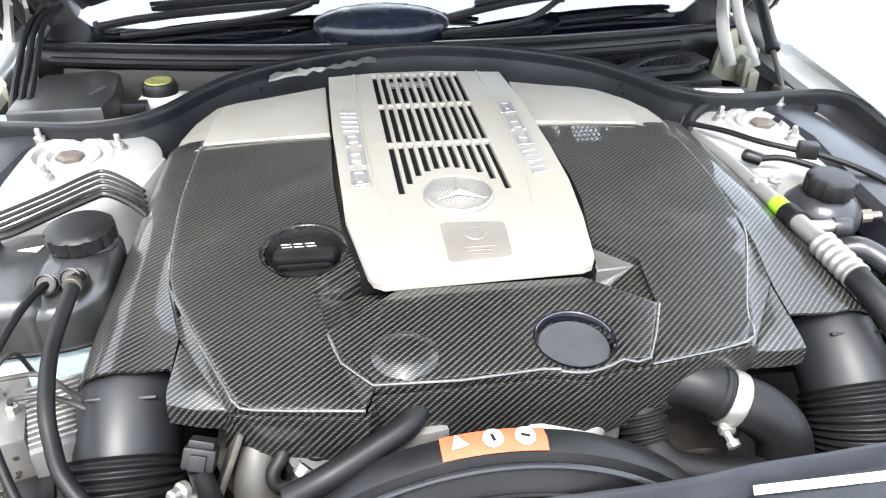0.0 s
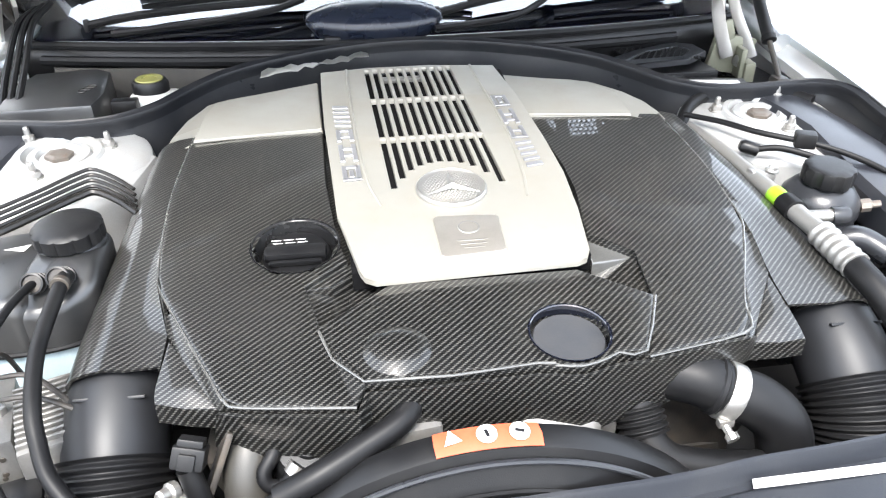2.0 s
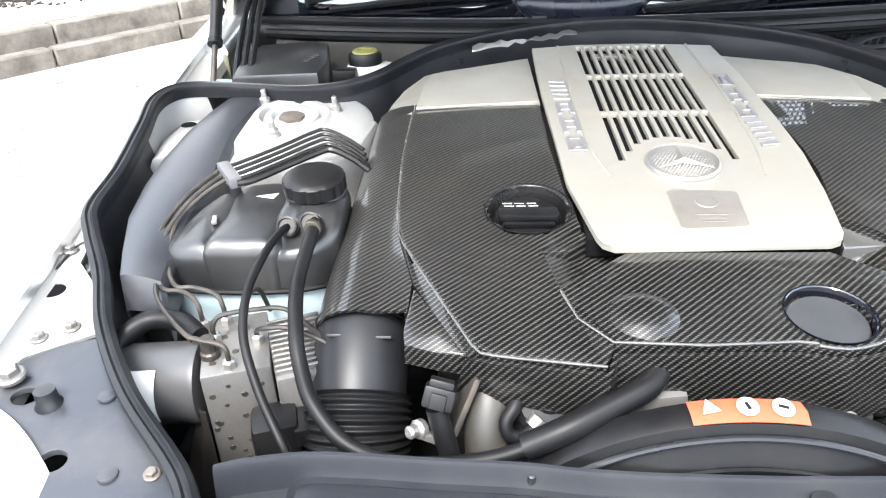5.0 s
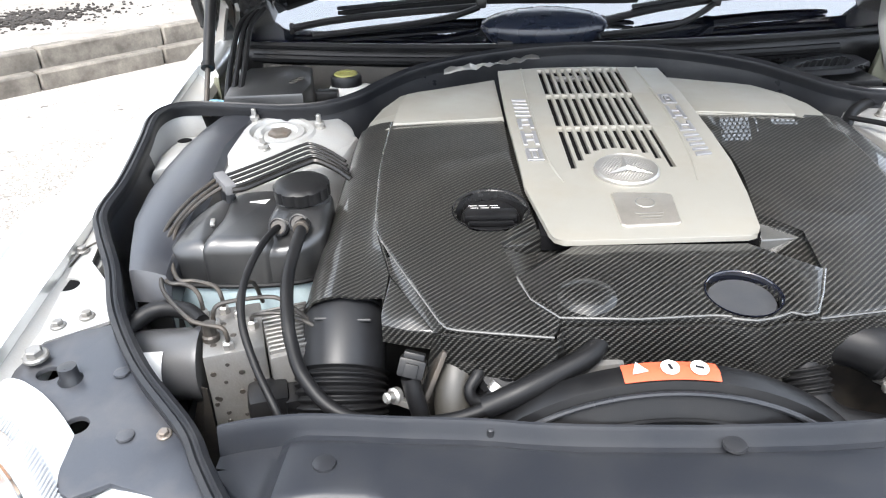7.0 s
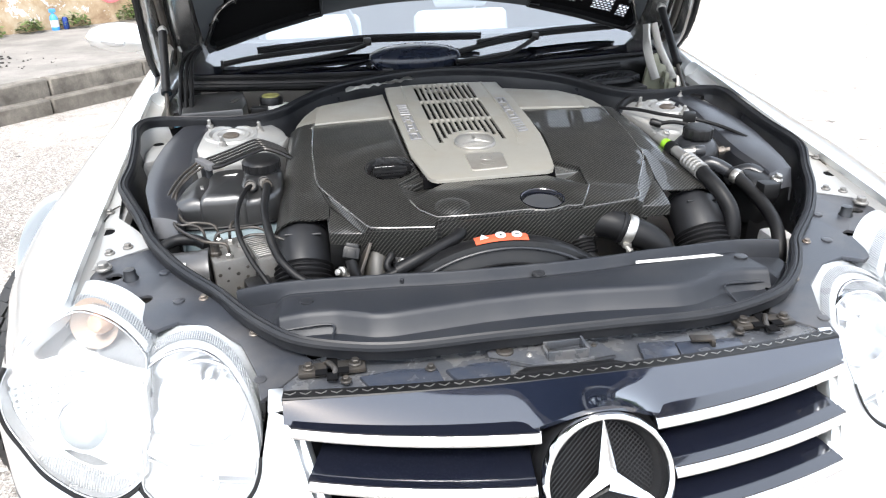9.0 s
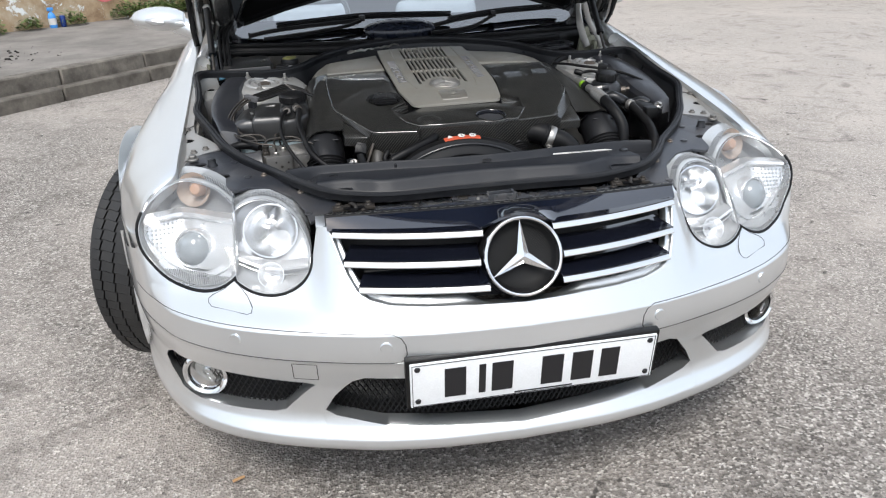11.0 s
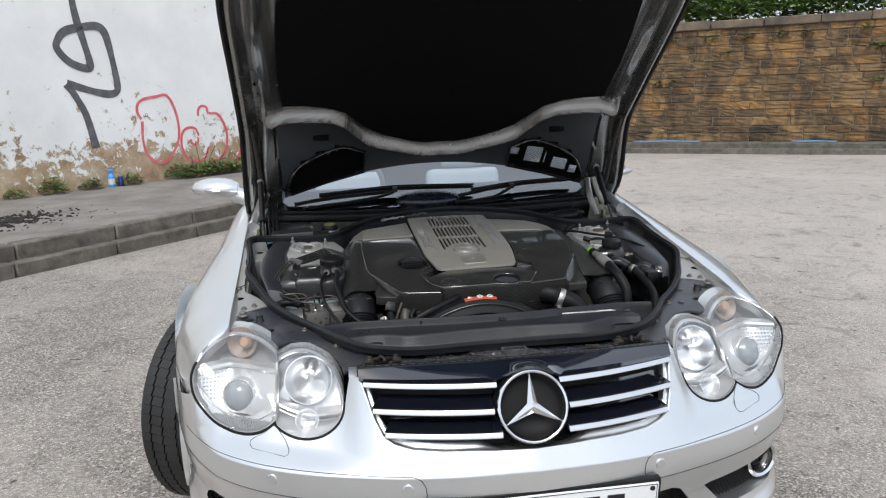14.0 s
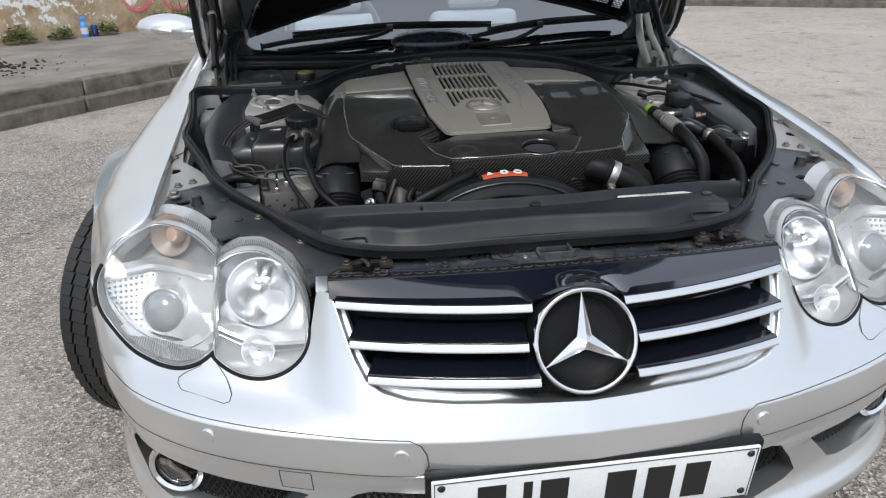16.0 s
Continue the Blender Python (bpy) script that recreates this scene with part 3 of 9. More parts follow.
def gap(a):
    """The opening in the front skin at the distance a from the middle."""
    if a <= 0.421:
        return lerp_table(INTAKE_LOW, a), lerp_table(INTAKE_HIGH, a)
    if 0.437 <= a <= 0.78:
        return lerp_table(FOG_LOW, a), lerp_table(FOG_HIGH, a)
    m = 0.362 + (0.432 - 0.362) * (a - 0.421) / 0.016 if a < 0.437 else 0.40
    return m, m


stations = sorted({round(v, 4) for t in (TOP_EDGE, INTAKE_HIGH, FOG_LOW, FOG_HIGH) for v, _ in t} | {round(0.012 * k, 4) for k in range(75)} | {round(0.392 + 0.002 * k, 4) for k in range(16)})
stations = [-v for v in stations[:0:-1]] + stations


def skin_point(x, z):
    y = nose(x, z)
    dz = z - WHEEL_Z
    if abs(dz) < ARCH:
        y = min(y, WHEEL_Y - math.sqrt(ARCH ** 2 - dz ** 2))
    return Vector((x, y, z))


def skin_rows(lo, hi, n):
    return [[skin_point(x, lo(abs(x)) + (hi(abs(x)) - lo(abs(x))) * k / n) for x in stations] for k in range(n + 1)]


bumper_bm = sheet(skin_rows(lambda a: gap(a)[1], lambda a: 0.496, 18))
sheet(skin_rows(lambda a: 0.496, lambda a: 0.604, 44), bm=bumper_bm)
sheet(skin_rows(lambda a: 0.604, lambda a: max(0.6055, lerp_table(TOP_EDGE, a)), 30), bm=bumper_bm)
sheet(skin_rows(lambda a: 0.252 + 0.02 * a, lambda a: gap(a)[0], 26), bm=bumper_bm)
# lips that turn inwards round the openings
for lo, hi in ((0.0, 0.421), (0.437, 0.78)):
    for sgn in ((1,) if lo == 0 else (1, -1)):
        xs = [x * sgn for x in stations if (lo <= x <= hi if lo else abs(x) <= hi)]
        for k in (0, 1):
            edge = [skin_point(x, gap(abs(x))[k]) for x in xs]
            sheet([edge, [p + Vector((0, 0.05, (-0.006, 0.006)[1 - k] * -1)) for p in edge]], bm=bumper_bm)
# rolled lip round the grille opening
lip_x = [x for x in stations if abs(x) <= 0.376]
lip = [skin_point(x, lerp_table(TOP_EDGE, abs(x))) for x in lip_x]
rise = lambda x: min(1.0, max(0.0, (abs(x) - 0.075) / 0.05))
sheet([[p + Vector((-math.copysign(b * min(1, abs(p.x) / 0.36) ** 6, p.x), d, h * rise(p.x) - (1 - rise(p.x)) * d * 0.3)) for p in lip] for d, h, b in ((0, 0, 0), (0.005, 0.002, 0.002), (0.011, 0.001, 0.004), (0.015, 0.006, 0.006), (0.020, 0.013, 0.008), (0.032, 0.015, 0.009), (0.045, 0.008, 0.010))], bm=bumper_bm)
bumper = part("front_bumper", bumper_bm, SILVER, car, "silver painted front bumper skin", angle=75)

# mesh behind the openings
def lattice(x0, x1, z0, z1, at, pitch, wire, bm=None, tilt=60):
    """Diamond wire mesh over a patch of the front, laid on at(x, z)."""
    bm = bm or bmesh.new()
    k = math.tan(radians(tilt))
    span = (z1 - z0) / k
    for sgn in (1, -1):
        s = x0 - span
        while s < x1 + span:
            a, b = (s, z0), (s + sgn * span, z1)
            pts = [(a[0] + (b[0] - a[0]) * i / 6, z0 + (z1 - z0) * i / 6) for i in range(7)]
            pts = [p for p in pts if x0 <= p[0] <= x1]
            if len(pts) > 1:
                sweep(bm, [Vector((x, at(x, z), z)) for x, z in pts], circle(wire, 4), caps=False, up=(0, 1, 0.01))
            s += pitch
    return bm


part("lower_grille", lattice(-0.42, 0.42, 0.315, 0.465, lambda x, z: nose(x, 0.36) + 0.045, 0.0125, 0.0018), BLACK_PLASTIC, bumper, "black plastic lattice")
part("backing", sheet([[(x * 0.02, nose(x * 0.02, 0.4) + 0.075, z) for x in range(-40, 41)] for z in (0.25, 0.40, 0.56)], 0.004), BLACK_PLASTIC, bumper)
for sgn in (-1, 1):
    part("side_grille", lattice(*sorted((sgn * 0.44, sgn * 0.78)), 0.335, 0.452, lambda x, z: nose(x, 0.40) + 0.045, 0.0125, 0.0018), BLACK_PLASTIC, bumper)
    fog = part("fog_lamp", lathe([(0.040, -0.03), (0.0405, 0.004), (0.046, 0.008), (0.052, 0.004), (0.053, -0.008), (0.050, -0.03)],
               facing((sgn * 0.682, nose(0.682, 0.4) + 0.022, 0.396), (sgn * 0.30, -1, 0.05))), CHROME, bumper, "round chrome-ringed fog lamp")
    part("reflector", lathe([(0.0, -0.034), (0.012, -0.034), (0.030, -0.024), (0.034, -0.016)], facing((sgn * 0.682, nose(0.682, 0.4) + 0.022, 0.396), (sgn * 0.30, -1, 0.05))), REFLECTOR, fog)
    part("dark_ring", lathe([(0.034, -0.016), (0.0345, -0.010), (0.0398, -0.001)], facing((sgn * 0.682, nose(0.682, 0.4) + 0.022, 0.396), (sgn * 0.30, -1, 0.05)), caps=False), BLACK_PLASTIC, fog)
    part("bulb", lathe([(0.0, 0.0), (0.008, -0.003), (0.009, -0.03)], facing((sgn * 0.682, nose(0.682, 0.4) + 0.03, 0.396), (sgn * 0.30, -1, 0.05)), 16), CHROME, fog)
    lens = part("lens", lathe([(0.0, 0.006), (0.02, 0.005), (0.040, 0.0), (0.040, -0.003), (0.0, 0.002)], facing((sgn * 0.682, nose(0.682, 0.4) + 0.022, 0.396), (sgn * 0.30, -1, 0.05))), CLEAR_LENS, fog)
    lens.visible_shadow = False
    # parking sensors and washer cover, a hair proud of the skin
    for sx, sz in ((0.288, 0.545), (0.585, 0.548)):
        part("parking_sensor", lathe([(0, 0.0035), (0.011, 0.003), (0.0125, 0.0), (0.0125, -0.006), (0, -0.006)], facing((sgn * sx, nose(sx, sz), sz), (sgn * (0.15 if sx < 0.4 else 0.45), -1, 0.0)), 20), SILVER, bumper)


def on_skin(pts, lift, width, mat, name, parent, closed=True):
    """A fine joint line that follows the front skin."""
    path = [Vector((x, nose(x, z) - lift, z)) for x, z in pts]
    bm = bmesh.new()
    sweep(bm, path, [(-width, 0), (0, width * 0.8), (width, 0), (0, -width * 0.8)], closed, (0.02, 1, 0.05), not closed)
    return part(name, bm, mat, parent, smooth=False)


SEAM = surface("dark_panel_gap", (0.05, 0.05, 0.052), 0.8, 0, (0.1, 0.1, 0.1), 0.2, 200, 0)
for sgn in (-1, 1):
    strip_low = [(sgn * v, 0.508 + 0.012 * (v - 0.26)) for v in [0.27 + 0.02 * k for k in range(29)]]
    strip_end = [(sgn * v, z) for v, z in ((0.255, 0.515), (0.248, 0.53), (0.25, 0.55), (0.258, 0.565), (0.275, 0.573))]
    strip_top = [(sgn * v, 0.573 + 0.006 * (v - 0.26)) for v in [0.30 + 0.02 * k for k in range(27)]]
    on_skin(strip_low[::-1] + strip_end + strip_top, 0.0004, 0.0011, SEAM, "strip_joint", bumper, False)
    part_pts = [(sgn * x, z) for x, z in ((0.585, 0.632), (0.592, 0.628), (0.602, 0.619), (0.630, 0.606), (0.639, 0.600), (0.640, 0.595), (0.632, 0.591), (0.558, 0.588), (0.549, 0.590), (0.547, 0.596), (0.556, 0.610), (0.573, 0.626), (0.579, 0.631))]
    on_skin(part_pts, 0.0, 0.0010, SEAM, "washer_cover_joint", bumper)
TOW = [(-0.478, 0.498), (-0.428, 0.498), (-0.428, 0.452), (-0.478, 0.452)]
on_skin([(a[0] + (b[0] - a[0]) * k / 8, a[1] + (b[1] - a[1]) * k / 8) for a, b in zip(TOW, TOW[1:] + TOW[:1]) for k in range(8)], 0.0, 0.0010, SEAM, "tow_cover_joint", bumper)

# number plate, with plain bars where its characters stand
PL = Matrix.Translation((0.012, -0.040, 0.462)) @ Matrix.Rotation(radians(7), 4, "X")
plate_bm = bmesh.new()
box(0, 0, 0, 0.520, 0.006, 0.112, 0.0025, None, plate_bm)
bmesh.ops.transform(plate_bm, matrix=PL, verts=plate_bm.verts)
part("number_plate", plate_bm, PLATE_WHITE, bumper, "white number plate with black border")
holder = bmesh.new()
box(0, 0.012, 0, 0.536, 0.018, 0.124, 0.004, None, holder)
bmesh.ops.transform(holder, matrix=PL, verts=holder.verts)
part("plate_holder", holder, BLACK_PLASTIC, bumper)
def plate_mark(name, x, z, w, h, lift):
    bm = bmesh.new()
    box(x, lift, z, w, 0.0014, h, 0, None, bm)
    bmesh.ops.transform(bm, matrix=PL, verts=bm.verts)
    return part(name, bm, LETTER_BLACK, bumper, smooth=False)


for x0, w in ((-0.168, 0.044), (-0.112, 0.014), (-0.070, 0.044), (0.036, 0.046), (0.100, 0.044), (0.160, 0.040)):
    plate_mark("plate_bar", x0, 0.0, w, 0.074, -0.0035)
for z in (-0.053, 0.053):
    plate_mark("plate_border", 0, z, 0.512, 0.0012, -0.0032)
for x in (-0.2555, 0.2555):
    plate_mark("plate_border", x, 0, 0.0012, 0.106, -0.0032)
plate_mark("maker_line", 0.02, -0.0485, 0.125, 0.003, -0.0033)
for x in (-0.245, 0.245):
    for z in (-0.040, 0.043):
        part("plate_screw", lathe([(0, 0.003), (0.005, 0.0025), (0.0065, 0.0), (0.0065, -0.002)], PL @ facing((x, -0.003, z), (0, -1, 0)), 14), LETTER_BLACK, bumper)

# ---- grille ----
grille = part("grille", sheet([[(x * 0.0375, 0.135 + 0.45 * (x * 0.0375) ** 2 + 0.05 * (z - 0.68) / 0.1, z) for x in range(-10, 11)] for z in (0.58, 0.62, 0.66, 0.70)], 0.01), BLACK_PLASTIC, car, "gloss black grille with three chrome bars and a star in a ring")


def bar_front(x):
    return 0.052 + 0.50 * x * x


for zc, x_in, x_out in ((0.738, 0.073, 0.370), (0.691, 0.086, 0.352), (0.650, 0.075, 0.328)):
    for sgn in (-1, 1):
        xs = [sgn * (x_in + (x_out - x_in) * k / 16) for k in range(17)]
        lift = (zc - 0.722) * 0.8
        path = [Vector((x, bar_front(x) + lift, zc)) for x in xs]
        blade = bmesh.new()
        sweep(blade, path, [(-0.006, -0.006), (0.006, -0.006), (0.055, 0.010), (0.055, 0.014), (0.006, 0.008), (-0.006, 0.006)] if sgn < 0 else [(0.006, -0.006), (-0.006, -0.006), (-0.055, 0.010), (-0.055, 0.014), (-0.006, 0.008), (0.006, 0.006)])
        part("slat", blade, GLOSS_BLACK, grille, angle=25)
        strip = bmesh.new()
        sweep(strip, [p + Vector((0, -0.007, 0)) for p in path], [(sgn * s_, h_) for s_, h_ in ((-0.006, -0.006), (0.006, -0.0062), (0.006, -0.004), (0.002, 0.0015), (-0.003, 0.0055), (-0.008, 0.0055))])
        part("chrome_strip", strip, CHROME, grille, "polished chrome strip")

# gloss black cap over the bars, domed above the star
cap_rows = []
for k in range(7):
    s = k / 6
    row = []
    for i in range(-38, 39):
        x = i * 0.01
        dome = (1 - (x / 0.098) ** 2) ** 2 if abs(x) < 0.098 else 0.0
        y_f, y_b = bar_front(x) + 0.014, 0.136 + 0.16 * x * x
        row.append((x, y_f + (y_b - y_f) * s - 0.012 * dome * (1 - s), 0.741 + 0.033 * s * (1 - 0.24 * s) + 0.036 * dome * (1 - s) ** 1.6))
    cap_rows.append(row)
part("grille_cap", sheet(cap_rows, 0.006), NAVY_BLACK, grille, "glossy black grille cap")
comb = bmesh.new()
sweep(comb, [Vector((0.0095 * i, 0.143 + 0.16 * (0.0095 * i) ** 2, 0.7615)) for i in range(-40, 41)], [(-0.010, -0.005), (0.010, -0.005), (0.010, 0.0035), (0.008, 0.005), (-0.008, 0.005), (-0.010, 0.0035)])
part("serrated_edge", comb, BLACK_PLASTIC, grille, "ribbed black plastic edge", angle=25)
for i in range(-19, 20):
    x = i * 0.0195
    chevron = bmesh.new()
    for lean in (-1, 1):
        box(x + lean * 0.0034, 0.143 + 0.16 * x * x, 0.7668, 0.0085, 0.0010, 0.0012, 0, Matrix.Rotation(radians(34 * lean), 4, "Z"), chevron, 1)
    part("chevron", chevron, STEEL, grille, smooth=False)

STAR = facing((0, 0.018, 0.696), (0, -1, 0.42))
ring = [(0.0715, -0.006), (0.0725, 0.001), (0.0745, 0.0045), (0.0775, 0.0055), (0.0800, 0.004), (0.0818, -0.001), (0.081, -0.012), (0.0715, -0.012), (0.0715, -0.006)]
part("star_ring", lathe(ring, STAR, 56), CHROME, grille, "chrome three-pointed star in a ring")
part("bowl", lathe([(0.0, -0.034), (0.05, -0.034), (0.068, -0.026), (0.078, -0.008), (0.083, -0.018), (0.083, -0.05), (0.0, -0.05)], STAR, 40), BLACK_PLASTIC, grille)


def star_mesh(m, reach, waist, height):
    bm = bmesh.new()
    tip = bm.verts.new(m @ Vector((0, 0, height)))
    low = bm.verts.new(m @ Vector((0, 0, -height * 0.4)))
    rim = []
    for k in range(6):
        a = radians(90 + 60 * k)
        r = reach if k % 2 == 0 else waist
        rim.append(bm.verts.new(m @ Vector((r * math.cos(a), r * math.sin(a), 0))))
    for k in range(6):
        bm.faces.new((tip, rim[k], rim[(k + 1) % 6]))
        bm.faces.new((low, rim[(k + 1) % 6], rim[k]))
    return bm


part("star", star_mesh(STAR @ Matrix.Translation((0, 0, -0.004)), 0.0755, 0.0135, 0.010), CHROME, grille, smooth=False)
net = bmesh.new()
for i in range(-14, 15):
    for j in (0, 1):
        a = 0.0046 * i
        h = math.sqrt(max(0, 0.066 ** 2 - a * a))
        pts = [Vector((a, v, -0.026)) if j else Vector((v, a, -0.026)) for v in (-h, h)]
        if h > 0.01:
            turn45 = STAR @ Matrix.Rotation(radians(45), 4, "Z")
            sweep(net, [turn45 @ p for p in pts], circle(0.0007, 4), caps=False)
part("star_mesh", net, BLACK_PLASTIC, grille, "fine wire mesh behind the star")

# ---- wings, doors and tail ----
WING_IN = [(0.335, 0.792, 0.685), (0.36, 0.778, 0.735), (0.385, 0.750, 0.772), (0.42, 0.706, 0.802), (0.52, 0.712, 0.818), (0.75, 0.724, 0.846), (0.97, 0.736, 0.871), (1.2, 0.749, 0.900), (1.45, 0.760, 0.928), (1.75, 0.775, 0.955), (2.0, 0.785, 0.968)]
WING_OUT = [(0.335, 0.797), (0.40, 0.828), (0.5, 0.862), (0.65, 0.904), (0.83, 0.920), (1.05, 0.908), (1.3, 0.885), (1.75, 0.885), (2.6, 0.89), (3.4, 0.90), (4.0, 0.86), (4.4, 0.74)]


def wing_section(y):
    xi, zi = smooth_table([(a, b) for a, b, _ in WING_IN], y), smooth_table([(a, c) for a, _, c in WING_IN], y)
    xo = smooth_table(WING_OUT, y)
    arch = WHEEL_Z + math.sqrt(max(0, ARCH ** 2 - (y - WHEEL_Y) ** 2)) if abs(y - WHEEL_Y) < ARCH else 0.0
    seam = lerp_table([(0.335, 0.650), (0.40, 0.640), (0.45, 0.632), (0.62, 0.612)], y) if y < 0.60 else 0.0
    low = max(arch, seam, 0.26)
    w = xo - xi
    pts = [(xi, zi - 0.03), (xi, zi - 0.004), (xi + 0.006, zi), (xi + w * 0.28, zi - 0.008), (xi + w * 0.55, zi - 0.030), (xi + w * 0.80, zi - 0.072), (xi + w * 0.95, zi - 0.13), (xo, max(low + 0.04, 0.62)), (xo - 0.002, low + 0.03), (xo - 0.006, low)]
    fine = spline([Vector((x, y, z)) for x, z in pts], 4)
    return [Vector((p.x, y, min(p.z, zi))) for p in fine]


wing_y = [0.335 + 0.018 * k for k in range(64)] + [1.5, 1.6, 1.7]
for sgn in (-1, 1):
    rows = [[Vector((p.x * sgn, p.y, p.z)) for p in wing_section(y)] for y in wing_y]
    wing = part("front_wing", sheet(rows, 0.0), SILVER, car, "silver painted front wing")
    gut = []
    for y in [0.44 + 0.05 * k for k in range(27)]:
        xi, zi = smooth_table([(a, b) for a, b, _ in WING_IN], y), smooth_table([(a, c) for a, _, c in WING_IN], y)
        gut.append([Vector((sgn * (xi - d), y, zi - h)) for d, h in ((-0.001, 0.012), (0.006, 0.020), (0.016, 0.028), (0.030, 0.030), (0.036, 0.045))])
    part("wing_gutter", sheet(gut, 0.0), BAY_PAINT, wing, "pale painted inner wing flange")
    liner_rows = []
    for k in range(13):
        a = math.pi * k / 12
        liner_rows.append([(sgn * x, WHEEL_Y - (ARCH + 0.005) * math.cos(a), WHEEL_Z + (ARCH + 0.005) * math.sin(a)) for x in (0.60, 0.75, 0.885)])
    part("arch_liner", sheet(liner_rows, 0.004), BLACK_PLASTIC, wing)

# doors, rear quarters and tail as one shell behind the wings
side_y = [1.70, 1.72, 2.0, 2.3, 2.6, 2.9, 3.1, 3.3, 3.5, 3.7, 3.9, 4.1, 4.25, 4.38, 4.46]
REAR_Y = 3.50
def side_section(y, sgn):
    xo = smooth_table(WING_OUT, y)
    deck = smooth_table([(1.7, 0.95), (2.3, 0.955), (3.0, 0.96), (3.6, 0.965), (4.1, 0.95), (4.46, 0.90)], y)
    low = 0.26 if y < 4.3 else 0.32
    if abs(y - REAR_Y) < ARCH:
        low = max(low, WHEEL_Z + math.sqrt(ARCH ** 2 - (y - REAR_Y) ** 2))
    return [Vector((sgn * x, y, z)) for x, z in ((xo - 0.15, deck), (xo - 0.10, deck - 0.004), (xo - 0.05, deck - 0.03), (xo - 0.015, deck - 0.11), (xo, 0.66), (xo - 0.005, (0.66 + low) / 2), (xo - 0.02, low))]
for sgn in (-1, 1):
    part("body_side", sheet([side_section(y, sgn) for y in side_y]), SILVER, car, "silver painted door and rear quarter")
tail = [[(x, 4.46 + 0.05 * (1 - (x / 0.72) ** 2) + d, z) for x in [-0.72 + 0.08 * k for k in range(19)]] for d, z in ((-0.03, 0.92), (0.03, 0.85), (0.04, 0.65), (0.06, 0.50), (0.03, 0.32), (-0.05, 0.26))]
part("tail_panel", sheet(tail), SILVER, car)
part("boot_lid", sheet([[(x, y, z + 0.02 * (1 - (x / 0.75) ** 2)) for x in [-0.75 + 0.1 * k for k in range(16)]] for y, z in ((3.35, 0.965), (3.8, 0.965), (4.2, 0.945), (4.45, 0.91))], 0.01), SILVER, car)
part("underbody", slab([(-0.80, 1.36), (0.80, 1.36), (0.80, 4.4), (-0.80, 4.4)], lambda x, y: 0.30, 0.03), BLACK_PLASTIC, car)

# ---- windscreen, roof and cabin ----
def screen_point(u, v):
    """u across from -1 to 1, v from the cowl to the header."""
    x = u * (0.70 - 0.13 * v)
    return Vector((x, 1.385 + 0.20 * x * x + 0.90 * v, 0.945 + 0.265 * v + 0.095 * v * v))


screen = part("windscreen", sheet([[screen_point(-1 + i / 12, j / 8) for i in range(25)] for j in range(9)]), SCREEN_GLASS, car, "windscreen glass reflecting pale sky")
face_to(screen, (0, -0.4, 1))
# Navy black band close behind the lowest fifth of the glass.
part("screen_border", sheet([[screen_point((-1 + i / 12) * 0.995, v) + Vector((0, 0.001, -0.004)) for i in range(25)] for v in (0.0, 0.06, 0.13, 0.20)]), surface("navy_black_screen_band", (0.006, 0.007, 0.016), 0.10, 0, (0.03, 0.03, 0.03), 0.1, 400, 0), screen, "navy black band behind the lower windscreen")
screen.visible_shadow = False
for sgn in (-1, 1):
    part("windscreen_pillar", tube([screen_point(sgn * 1.02, v / 6) for v in range(-1, 7)], 0.024, 10, 3), SILVER, car)
part("header_rail", tube([screen_point(-1 + k / 6, 1.0) for k in range(13)], 0.022, 10, 3), SILVER, car)
part("dashboard", sheet([[(x * 0.1, y, z) for x in range(-7, 8)] for y, z in ((1.60, 0.90), (1.85, 0.935), (2.05, 0.95), (2.18, 0.92), (2.22, 0.80), (2.2, 0.5))], 0.01), BLACK_PLASTIC, car, "dark dashboard behind the windscreen")
for sx in (-0.36, 0.36):
    seat_bm = bmesh.new()
    box(sx, 2.95, 0.62, 0.46, 0.14, 0.62, 0.05, Matrix.Rotation(radians(-16), 4, "X"), seat_bm, 3)
    box(sx, 3.02, 1.03, 0.27, 0.09, 0.19, 0.04, Matrix.Rotation(radians(-12), 4, "X"), seat_bm, 3)
    box(sx, 2.65, 0.42, 0.48, 0.5, 0.16, 0.05, None, seat_bm, 3)
    part("seat", seat_bm, SEAT_LEATHER, car, "pale grey leather seat")
part("steering_wheel", lathe([(0.17, -0.014), (0.185, -0.010), (0.19, 0.0), (0.185, 0.010), (0.17, 0.014), (0.165, 0.0), (0.17, -0.014)], facing((-0.36, 2.28, 0.93), (0, 1, 0.45)), 32), SEAT_LEATHER, car)

